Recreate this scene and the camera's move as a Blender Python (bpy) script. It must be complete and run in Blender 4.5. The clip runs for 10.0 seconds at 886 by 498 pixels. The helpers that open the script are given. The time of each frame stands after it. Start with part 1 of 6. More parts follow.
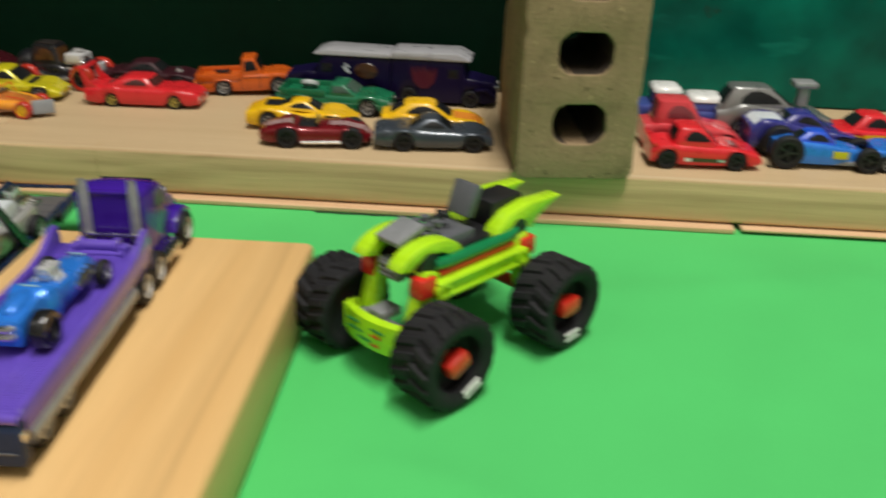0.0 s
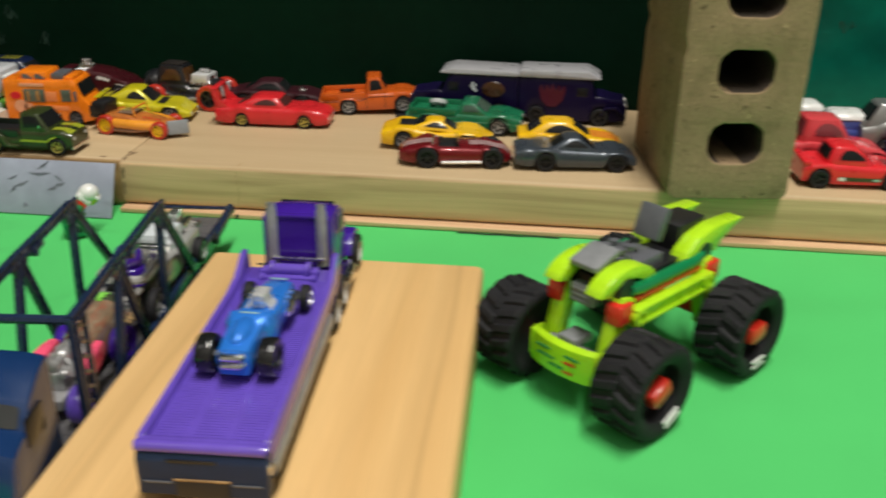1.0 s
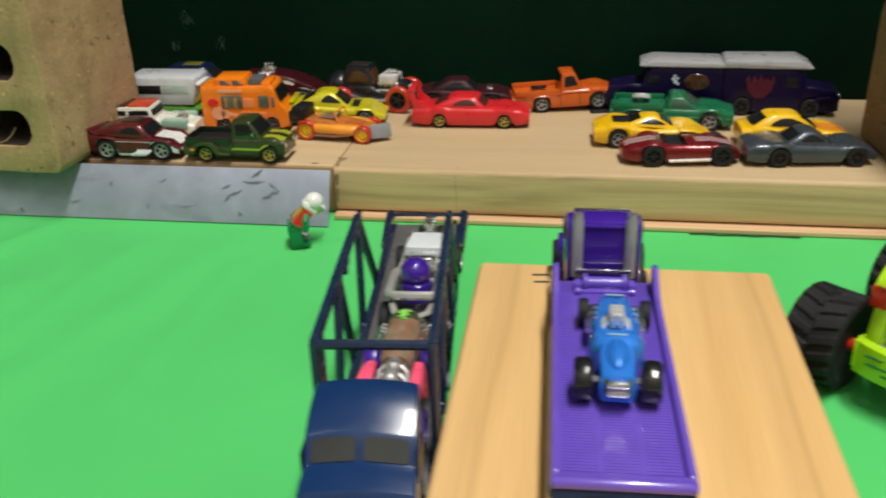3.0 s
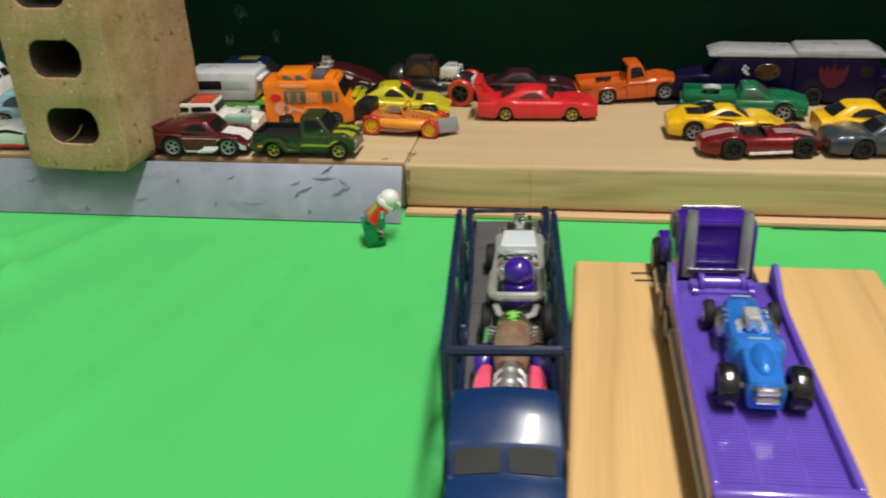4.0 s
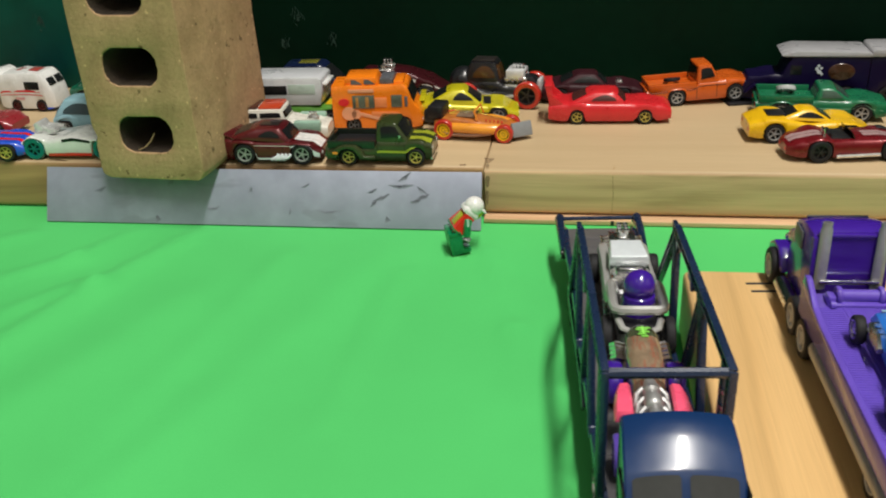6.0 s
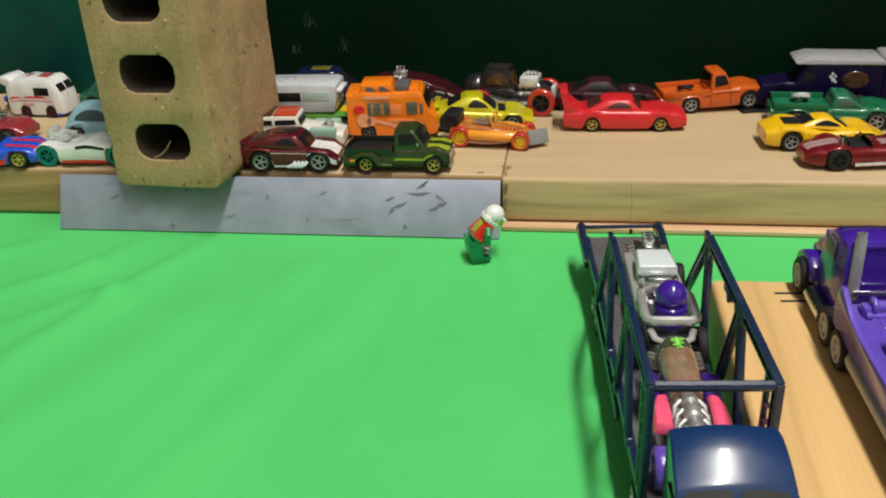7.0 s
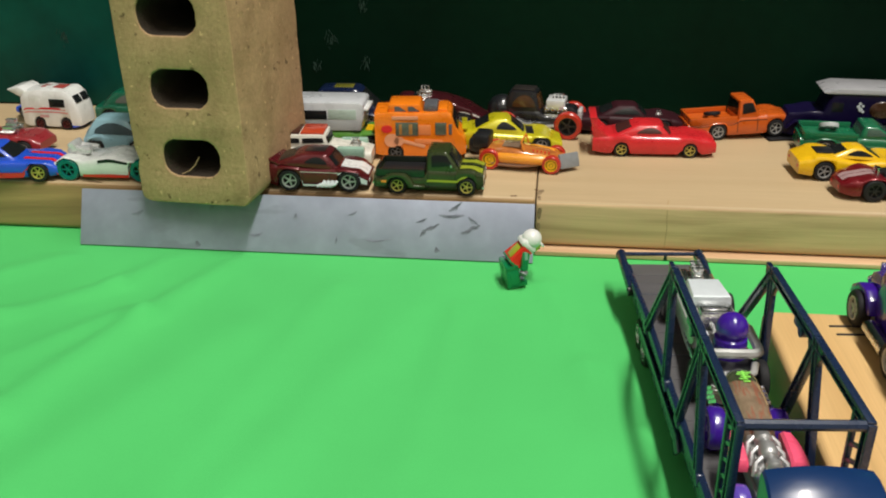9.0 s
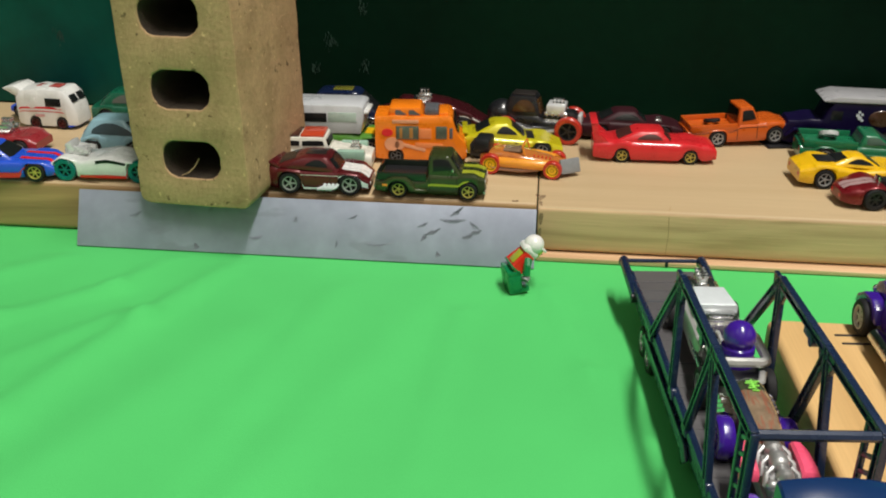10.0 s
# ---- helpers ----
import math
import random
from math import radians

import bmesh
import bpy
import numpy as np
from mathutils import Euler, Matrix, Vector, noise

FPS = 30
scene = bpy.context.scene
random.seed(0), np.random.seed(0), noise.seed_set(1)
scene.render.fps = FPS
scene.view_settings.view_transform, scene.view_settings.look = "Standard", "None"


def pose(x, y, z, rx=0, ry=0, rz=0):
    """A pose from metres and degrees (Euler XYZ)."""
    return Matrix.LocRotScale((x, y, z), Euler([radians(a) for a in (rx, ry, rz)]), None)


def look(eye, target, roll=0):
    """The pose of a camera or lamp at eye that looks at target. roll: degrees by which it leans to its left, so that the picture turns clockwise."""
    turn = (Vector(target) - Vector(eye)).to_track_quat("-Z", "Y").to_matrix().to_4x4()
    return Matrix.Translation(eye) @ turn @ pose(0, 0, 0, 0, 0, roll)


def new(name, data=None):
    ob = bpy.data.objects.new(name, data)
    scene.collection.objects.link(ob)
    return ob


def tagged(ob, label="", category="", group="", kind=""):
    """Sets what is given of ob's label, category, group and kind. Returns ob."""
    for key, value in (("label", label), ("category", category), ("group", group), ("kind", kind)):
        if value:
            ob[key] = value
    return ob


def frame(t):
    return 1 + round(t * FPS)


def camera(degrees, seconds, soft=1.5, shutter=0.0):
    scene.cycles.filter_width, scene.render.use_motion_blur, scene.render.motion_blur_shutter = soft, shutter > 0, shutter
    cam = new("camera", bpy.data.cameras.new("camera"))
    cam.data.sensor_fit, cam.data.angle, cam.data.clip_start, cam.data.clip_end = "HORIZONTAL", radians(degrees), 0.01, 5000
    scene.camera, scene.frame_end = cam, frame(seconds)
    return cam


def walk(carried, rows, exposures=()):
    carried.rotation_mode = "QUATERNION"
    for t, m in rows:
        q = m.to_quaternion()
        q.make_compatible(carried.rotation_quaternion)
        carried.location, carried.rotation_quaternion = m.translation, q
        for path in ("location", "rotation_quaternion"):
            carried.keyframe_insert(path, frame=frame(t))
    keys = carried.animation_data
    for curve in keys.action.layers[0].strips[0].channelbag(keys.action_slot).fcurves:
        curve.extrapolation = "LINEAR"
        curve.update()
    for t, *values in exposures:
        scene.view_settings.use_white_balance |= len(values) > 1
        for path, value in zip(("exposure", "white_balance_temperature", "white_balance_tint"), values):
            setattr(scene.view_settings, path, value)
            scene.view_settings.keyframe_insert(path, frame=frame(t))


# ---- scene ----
cam = camera(51.6, 10.0, 1.95, 1.0)
PATH = [
    (0, (0.337, -0.557, 0.236), (0.238, 1.251, -0.612), 2.0),
    (0.5, (0.303, -0.556, 0.238), (0.149, 1.255, -0.594), 1.1),
    (1, (0.268, -0.553, 0.235), (0.085, 1.261, -0.588), 1.0),
    (1.5, (0.231, -0.545, 0.23), (0.036, 1.267, -0.594), 1.5),
    (2, (0.201, -0.546, 0.234), (-0.021, 1.256, -0.604), 0.9),
    (2.5, (0.178, -0.548, 0.237), (-0.087, 1.248, -0.602), -0.6),
    (3, (0.154, -0.545, 0.236), (-0.137, 1.245, -0.608), -1.6),
    (4.5, (0.094, -0.54, 0.238), (-0.217, 1.234, -0.632), -2.5),
    (5, (0.08, -0.541, 0.239), (-0.229, 1.233, -0.633), -2.8),
    (5.5, (0.068, -0.537, 0.241), (-0.239, 1.234, -0.637), -2.8),
    (7, (0.039, -0.536, 0.246), (-0.24, 1.242, -0.626), -2.5),
    (7.5, (0.032, -0.535, 0.246), (-0.237, 1.247, -0.621), -2.1),
    (8, (0.023, -0.535, 0.249), (-0.237, 1.251, -0.613), -2.1),
    (8.5, (0.01, -0.533, 0.249), (-0.229, 1.261, -0.603), -1.2),
    (9, (0.003, -0.531, 0.247), (-0.225, 1.269, -0.594), -0.7),
    (9.5, (-0.002, -0.53, 0.249), (-0.217, 1.271, -0.595), -0.1),
    (10, (-0.006, -0.529, 0.247), (-0.206, 1.277, -0.589), 0.2),
]
walk(cam, [(t, look(eye, target, roll)) for t, eye, target, roll in PATH], [(0, -0.24), (1, -0.2), (2, -0.16), (2.5, -0.14), (3, -0.1), (4.5, -0.1), (7, -0.07), (10, -0.05)])

# ---- light ----
world = bpy.data.worlds.new("room_air")
world.use_nodes = True
world.node_tree.nodes["Background"].inputs[0].default_value = (0.8, 0.9, 1.0, 1)
world.node_tree.nodes["Background"].inputs[1].default_value = 0.018
scene.world = world


def area_lamp(name, eye, target, sx, sy, watts, colour):
    data = bpy.data.lights.new(name, "AREA")
    data.shape, data.size, data.size_y, data.energy, data.color = "RECTANGLE", sx, sy, watts, colour
    ob = new(name, data)
    ob.matrix_world = look(eye, target)
    return ob


for x in (0.575, 0.675):
    area_lamp("tube_light", (x, -0.96, 3.0), (x, -0.95, 0), 0.07, 2.0, 66, (1.0, 0.96, 0.89))
# added fill lamp without a known source, lifts the fronts from the left
area_lamp("room_light", (-0.95, -1.4, 2.15), (-0.1, -0.05, 0), 0.5, 1.2, 3.0, (1.0, 0.96, 0.91))


# ---- materials ----
def material(name, colour, rough=0.5, metal=0.0, vary=0.12, scale=60.0, bump=0.0, coat=0.0, alt=None, grain=400.0, trans=0.0, blots=None, gloss=0.5):
    """A surface whose colour wanders at two scales, with fine relief. alt: the second colour of the large stains."""
    m = bpy.data.materials.new(name)
    m.use_nodes = True
    nt = m.node_tree
    n, lk = nt.nodes, nt.links
    b = n["Principled BSDF"]
    co = n.new("ShaderNodeTexCoord")
    big = n.new("ShaderNodeTexNoise")
    big.inputs["Scale"].default_value, big.inputs["Detail"].default_value = scale, 4
    fine = n.new("ShaderNodeTexNoise")
    fine.inputs["Scale"].default_value, fine.inputs["Detail"].default_value = grain, 3
    lk.new(co.outputs["Object"], big.inputs["Vector"])
    lk.new(co.outputs["Object"], fine.inputs["Vector"])
    ramp = n.new("ShaderNodeValToRGB")
    c2 = alt or tuple(c * (1 - vary) for c in colour)
    ramp.color_ramp.elements[0].position, ramp.color_ramp.elements[1].position = 0.35, 0.65
    ramp.color_ramp.elements[0].color, ramp.color_ramp.elements[1].color = (*c2, 1), (*colour, 1)
    lk.new(big.outputs["Fac"], ramp.inputs["Fac"])
    mix = n.new("ShaderNodeMix")
    mix.data_type, mix.blend_type = "RGBA", "MULTIPLY"
    mix.inputs[0].default_value = 1.0
    span = n.new("ShaderNodeMapRange")
    span.inputs[3].default_value, span.inputs[4].default_value = 1 - vary, 1 + vary * 0.5
    lk.new(fine.outputs["Fac"], span.inputs[0])
    lk.new(ramp.outputs["Color"], mix.inputs[6])
    lk.new(span.outputs[0], mix.inputs[7])
    lk.new(mix.outputs[2], b.inputs["Base Color"])
    rr = n.new("ShaderNodeMapRange")
    rr.inputs[3].default_value, rr.inputs[4].default_value = max(0.02, rough - 0.08), min(1, rough + 0.1)
    lk.new(big.outputs["Fac"], rr.inputs[0])
    lk.new(rr.outputs[0], b.inputs["Roughness"])
    b.inputs["Metallic"].default_value = metal
    b.inputs["Coat Weight"].default_value = coat
    b.inputs["Specular IOR Level"].default_value = gloss
    b.inputs["Coat Roughness"].default_value = 0.06
    b.inputs["Transmission Weight"].default_value = trans
    if blots:
        spots = n.new("ShaderNodeTexNoise")
        spots.inputs["Scale"].default_value, spots.inputs["Detail"].default_value = blots[1], 3
        mp = n.new("ShaderNodeMapping")
        mp.inputs["Scale"].default_value = blots[4]
        mp.inputs["Rotation"].default_value = (0, radians(28), 0)
        lk.new(co.outputs["Object"], mp.inputs[0])
        lk.new(mp.outputs[0], spots.inputs["Vector"])
        cut = n.new("ShaderNodeMapRange")
        cut.inputs[1].default_value, cut.inputs[2].default_value, cut.inputs[4].default_value = blots[2], blots[2] + 0.06, blots[3]
        lk.new(spots.outputs["Fac"], cut.inputs[0])
        over = n.new("ShaderNodeMix")
        over.data_type = "RGBA"
        over.inputs[7].default_value = (*blots[0], 1)
        lk.new(cut.outputs[0], over.inputs[0])
        lk.new(mix.outputs[2], over.inputs[6])
        lk.new(over.outputs[2], b.inputs["Base Color"])
    if bump:
        bp = n.new("ShaderNodeBump")
        bp.inputs["Strength"].default_value, bp.inputs["Distance"].default_value = 1.0, bump
        lk.new(fine.outputs["Fac"], bp.inputs["Height"])
        lk.new(bp.outputs["Normal"], b.inputs["Normal"])
    return m


def wood(name, pale, dark, ring=1.0, axis="X", rough=0.6, bands=()):
    """Sawn softwood: long streaks along one axis, fine fibre. bands: dark growth lines (place across the grain, half width, strength), in metres."""
    m = bpy.data.materials.new(name)
    m.use_nodes = True
    n, lk = m.node_tree.nodes, m.node_tree.links
    b = n["Principled BSDF"]
    co = n.new("ShaderNodeTexCoord")
    warp = n.new("ShaderNodeTexNoise")
    warp.inputs["Scale"].default_value, warp.inputs["Detail"].default_value = 7, 2
    mp0 = n.new("ShaderNodeMapping")
    mp0.inputs["Scale"].default_value = (0.35, 1, 1) if axis == "X" else (1, 0.35, 1)
    lk.new(co.outputs["Object"], mp0.inputs[0])
    lk.new(mp0.outputs[0], warp.inputs["Vector"])
    add = n.new("ShaderNodeMix")
    add.data_type = "VECTOR"
    add.inputs[0].default_value = 0.035
    lk.new(co.outputs["Object"], add.inputs[4])
    lk.new(warp.outputs["Color"], add.inputs[5])
    mp = n.new("ShaderNodeMapping")
    mp.inputs["Scale"].default_value = (2.5, 110 * ring, 110 * ring) if axis == "X" else (110 * ring, 2.5, 110 * ring)
    lk.new(add.outputs[1], mp.inputs[0])
    streak = n.new("ShaderNodeTexNoise")
    streak.inputs["Scale"].default_value, streak.inputs["Detail"].default_value = 1, 5
    lk.new(mp.outputs[0], streak.inputs["Vector"])
    mp2 = n.new("ShaderNodeMapping")
    mp2.inputs["Scale"].default_value = (25, 1400, 1400) if axis == "X" else (1400, 25, 1400)
    lk.new(co.outputs["Object"], mp2.inputs[0])
    fibre = n.new("ShaderNodeTexNoise")
    fibre.inputs["Scale"].default_value, fibre.inputs["Detail"].default_value = 1, 2
    lk.new(mp2.outputs[0], fibre.inputs["Vector"])
    ramp = n.new("ShaderNodeValToRGB")
    e = ramp.color_ramp.elements
    e[0].position, e[0].color = 0.30, (*dark, 1)
    e[1].position, e[1].color = 0.62, (*pale, 1)
    lk.new(streak.outputs["Fac"], ramp.inputs["Fac"])
    mix = n.new("ShaderNodeMix")
    mix.data_type, mix.blend_type = "RGBA", "MULTIPLY"
    mix.inputs[0].default_value = 1
    span = n.new("ShaderNodeMapRange")
    span.inputs[3].default_value, span.inputs[4].default_value = 0.86, 1.08
    lk.new(fibre.outputs["Fac"], span.inputs[0])
    lk.new(ramp.outputs["Color"], mix.inputs[6])
    lk.new(span.outputs[0], mix.inputs[7])
    skin = mix.outputs[2]
    if bands:
        parts = n.new("ShaderNodeSeparateXYZ")
        lk.new(add.outputs[1], parts.inputs[0])
    for place, half, strength in bands:
        off = n.new("ShaderNodeMath")
        off.operation = "SUBTRACT"
        off.inputs[1].default_value = place
        lk.new(parts.outputs["Y" if axis == "X" else "X"], off.inputs[0])
        side = n.new("ShaderNodeMath")
        side.operation = "ABSOLUTE"
        lk.new(off.outputs[0], side.inputs[0])
        fade = n.new("ShaderNodeMapRange")
        fade.interpolation_type = "SMOOTHSTEP"
        fade.inputs[1].default_value, fade.inputs[2].default_value, fade.inputs[3].default_value, fade.inputs[4].default_value = 0, half, strength, 0
        lk.new(side.outputs[0], fade.inputs[0])
        lay = n.new("ShaderNodeMix")
        lay.data_type = "RGBA"
        lay.inputs[7].default_value = (*(c * 0.55 for c in dark), 1)
        lk.new(fade.outputs[0], lay.inputs[0])
        lk.new(skin, lay.inputs[6])
        skin = lay.outputs[2]
    lk.new(skin, b.inputs["Base Color"])
    b.inputs["Roughness"].default_value = rough
    bp = n.new("ShaderNodeBump")
    bp.inputs["Strength"].default_value, bp.inputs["Distance"].default_value = 0.6, 0.0003
    lk.new(fibre.outputs["Fac"], bp.inputs["Height"])
    lk.new(bp.outputs["Normal"], b.inputs["Normal"])
    return m


def paint(name, colour, metal=0.0, rough=0.28):
    return material(name, colour, rough, metal, 0.10, 90, 0.00002, 0.35, None, 900)


CLOTH = material("green_cloth", (0.073, 0.535, 0.132), 0.85, 0, 0.08, 9, 0.00012, 0, (0.067, 0.495, 0.121), 1600)
LEDGE = wood("ledge_pine", (0.53, 0.395, 0.228), (0.485, 0.352, 0.198), 0.4, "X")
FRONT = wood("treated_pine", (0.65, 0.44, 0.25), (0.44, 0.283, 0.15), 1.3, "X")
RAMPW = wood("ramp_pine", (0.78, 0.505, 0.218), (0.70, 0.43, 0.170), 0.4, "Y", 0.5, ((0.034, 0.003, 0.24), (0.029, 0.009, 0.16), (0.143, 0.0028, 0.34), (0.138, 0.007, 0.18), (0.118, 0.004, 0.10), (0.052, 0.005, 0.08)))
PLY = wood("plywood", (0.70, 0.46, 0.27), (0.55, 0.33, 0.18), 1.5, "X")
OLDW = wood("weathered_pine", (0.43, 0.27, 0.115), (0.25, 0.15, 0.065), 1.0, "X")


def brick_skin(name, pale, mid, stain):
    """Sandy fired clay: mottled tan, dark stains, pits, pale grit and a rough face."""
    m = bpy.data.materials.new(name)
    m.use_nodes = True
    n, lk = m.node_tree.nodes, m.node_tree.links
    b = n["Principled BSDF"]
    co = n.new("ShaderNodeTexCoord")

    def noise(scale, detail, rough=0.5):
        t = n.new("ShaderNodeTexNoise")
        t.inputs["Scale"].default_value, t.inputs["Detail"].default_value, t.inputs["Roughness"].default_value = scale, detail, rough
        lk.new(co.outputs["Object"], t.inputs["Vector"])
        return t.outputs["Fac"]

    def step(src, lo, hi, amount):
        t = n.new("ShaderNodeMapRange")
        t.inputs[1].default_value, t.inputs[2].default_value, t.inputs[4].default_value = lo, hi, amount
        lk.new(src, t.inputs[0])
        return t.outputs[0]

    def over(under, fac, colour):
        t = n.new("ShaderNodeMix")
        t.data_type = "RGBA"
        t.inputs[7].default_value = (*colour, 1)
        lk.new(fac, t.inputs[0])
        if under:
            lk.new(under, t.inputs[6])
        else:
            t.inputs[6].default_value = (*pale, 1)
        return t.outputs[2]

    body = over(None, step(noise(30, 5, 0.65), 0.38, 0.62, 1.0), mid)
    body = over(body, step(noise(55, 8, 0.75), 0.51, 0.66, 0.6), stain)
    body = over(body, step(noise(420, 4, 0.7), 0.42, 0.62, 0.4), tuple(c * 0.7 for c in mid))
    body = over(body, step(noise(150, 5, 0.65), 0.62, 0.665, 0.8), tuple(c * 0.45 for c in stain))
    body = over(body, step(noise(240, 3), 0.665, 0.70, 0.7), tuple(min(1, c * 1.5) for c in pale))
    lk.new(body, b.inputs["Base Color"])
    b.inputs["Roughness"].default_value = 0.93
    b.inputs["Specular IOR Level"].default_value = 0.2
    bp = n.new("ShaderNodeBump")
    bp.inputs["Strength"].default_value, bp.inputs["Distance"].default_value = 0.8, 0.0009
    lk.new(noise(210, 8, 0.72), bp.inputs["Height"])
    lk.new(bp.outputs["Normal"], b.inputs["Normal"])
    return m


BRICK = brick_skin("sand_brick", (0.50, 0.328, 0.182), (0.41, 0.264, 0.142), (0.25, 0.158, 0.085))
# skin of the right brick: same pattern, about a third darker
BRICK2 = brick_skin("dark_sand_brick", (0.335, 0.238, 0.138), (0.28, 0.20, 0.114), (0.155, 0.11, 0.062))
STAIN = material("brown_stain", (0.20, 0.115, 0.055), 0.8, 0, 0.4, 200)
BRUISE = material("pale_brown_bruise", (0.33, 0.225, 0.12), 0.8, 0, 0.4, 200)
# hole walls: clay colour darkened to paint in the shade inside
HOLE_SHADE = material("shaded_brick_hole", (0.052, 0.037, 0.023), 0.95, 0, 0.3, 80, 0.0006, 0, None, 400)
ZINC = material("galvanised_zinc", (0.325, 0.345, 0.445), 0.5, 0.2, 0.16, 34, 0.00003, 0, (0.265, 0.285, 0.37), 110, 0, ((0.20, 0.21, 0.26), 30, 0.60, 0.45, (0.8, 1, 2.2)))
SMUDGE = material("dark_smudge", (0.255, 0.267, 0.335), 0.55, 0.1, 0.35, 150)
SMUDGE2 = material("faint_smudge", (0.285, 0.30, 0.38), 0.52, 0.15, 0.2, 150)
BOARDG = material("dark_green_board", (0.0009, 0.0150, 0.0067), 0.5, 0, 0.25, 6, 0.0002, 0, (0.0005, 0.0088, 0.0042), 120, 0, None, 0.08)
TEAL = material("teal_board", (0.002, 0.20, 0.145), 0.3, 0, 0.35, 12, 0.0004, 0.0, (0.001, 0.075, 0.06), 40, 0, ((0.012, 0.26, 0.19), 26, 0.58, 0.5, (0.5, 1, 1.6)), 0.15)
TEAL2 = material("deep_teal_board", (0.0035, 0.098, 0.070), 0.5, 0, 0.3, 12, 0.0003, 0.0, (0.0015, 0.052, 0.038), 60, 0, None, 0.15)
CHALK = material("chalk_mark", (0.034, 0.088, 0.060), 0.9, 0, 0.4, 120)
PLASTER = material("room_plaster", (0.44, 0.42, 0.38), 0.9, 0, 0.06, 3)
BLACKP = material("black_plastic", (0.012, 0.012, 0.014), 0.42, 0, 0.2, 90)
TYRE = material("black_rubber", (0.014, 0.014, 0.016), 0.66, 0, 0.2, 200, 0.0001, 0, None, 400, 0, None, 0.3)
GLASS = material("smoked_window", (0.012, 0.013, 0.014), 0.16, 0, 0.1, 40, 0, 0.08, None, 400, 0, None, 0.25)
CABGLASS = material("grey_smoked_window", (0.035, 0.038, 0.04), 0.22, 0, 0.15, 60, 0, 0.3, None, 400, 0, None, 0.6)
CHROME = material("chrome", (0.86, 0.86, 0.86), 0.24, 1.0, 0.12, 200)
RIMDARK = material("dull_black", (0.010, 0.010, 0.011), 0.7, 0, 0.2, 90, 0, 0, None, 400, 0, None, 0.08)
RIMM = material("silver_rim", (0.40, 0.40, 0.40), 0.35, 0.3, 0.15, 150)
GREYM = material("grey_metal", (0.42, 0.42, 0.43), 0.42, 0.5, 0.15, 150)
GOLD = material("gold_rim", (0.60, 0.48, 0.11), 0.35, 0.3, 0.2, 200)
SEAM = material("dark_seam", (0.02, 0.012, 0.012), 0.8)
WHITE = paint("white_enamel", (0.78, 0.78, 0.76))
CREAM = paint("cream_enamel", (0.74, 0.72, 0.64))
MAROON = paint("maroon_enamel", (0.105, 0.008, 0.012), 0.3)
DKGREEN = paint("forest_enamel", (0.036, 0.049, 0.014), 0.1)
OLIVE = paint("olive_stripe", (0.36, 0.40, 0.03))
ORANGE = paint("orange_enamel", (0.90, 0.22, 0.008))
ORANGE2 = paint("burnt_orange_enamel", (0.60, 0.105, 0.010))
AMBER = paint("amber_plastic", (0.80, 0.27, 0.03))
LIMEY = paint("mustard_enamel", (0.58, 0.52, 0.012), 0.15)
RED = paint("red_enamel", (0.64, 0.02, 0.027))
BRED = paint("bright_red_enamel", (0.72, 0.016, 0.026))
PURPLEV = material("deep_purple_enamel", (0.0062, 0.0030, 0.031), 0.34, 0, 0.10, 90, 0.00002, 0.04, None, 900, 0, None, 0.2)
PURPLE = paint("purple_plastic", (0.14, 0.080, 0.51), 0, 0.2)
DPURPLE = paint("dark_purple_plastic", (0.048, 0.012, 0.29), 0, 0.2)
GREENC = paint("emerald_enamel", (0.009, 0.155, 0.066))
YELLOW = paint("yellow_enamel", (0.85, 0.50, 0.008))
COBRA = paint("crimson_enamel", (0.20, 0.008, 0.014), 0.3)
SLATE = paint("slate_enamel", (0.066, 0.080, 0.10), 0.35)
BLUE = paint("royal_blue_enamel", (0.02, 0.085, 0.62))
SKY = paint("bright_blue_enamel", (0.03, 0.22, 0.80), 0.25)
NAVY = material("navy_plastic", (0.007, 0.030, 0.108), 0.22, 0, 0.06, 90, 0, 0.3, None, 900)
NAVYT = material("navy_truss_plastic", (0.011, 0.023, 0.060), 0.26, 0, 0.12, 90, 0.00002, 0.2, None, 900)
NAVYD = paint("dark_navy_plastic", (0.008, 0.018, 0.055))
PALEBLUE = paint("pale_blue_enamel", (0.28, 0.48, 0.55))
TEALR = paint("teal_plastic", (0.0, 0.16, 0.15))
LIME = paint("lime_plastic", (0.46, 0.80, 0.015))
GREENP = paint("green_plastic", (0.003, 0.20, 0.065))
REDP = paint("red_plastic", (0.68, 0.028, 0.015))
GREYP = material("dark_grey_plastic", (0.11, 0.115, 0.13), 0.4, 0, 0.12, 100)
MIDGREY = material("mid_grey_plastic", (0.23, 0.24, 0.25), 0.4, 0, 0.12, 100)
PINK = paint("pink_plastic", (0.90, 0.10, 0.20))
SILVERP = material("pale_silver", (0.64, 0.69, 0.72), 0.35, 0.1, 0.08, 90)
PALEF = material("pale_frame", (0.50, 0.50, 0.48), 0.3, 0.4, 0.12, 90)
DECKG = material("deck_grey", (0.125, 0.12, 0.125), 0.5, 0.1, 0.15, 80)
BROWN = material("clear_brown_shell", (0.26, 0.17, 0.11), 0.2, 0, 0.3, 150, 0, 0.5)
SHELL = material("printed_brown_shell", (0.30, 0.215, 0.14), 0.15, 0, 0.3, 160, 0, 0.5, None, 500, 0, ((0.30, 0.10, 0.06), 260, 0.54, 0.7, (0.5, 2.4, 1)))
NEON = paint("neon_green_print", (0.30, 0.85, 0.12))


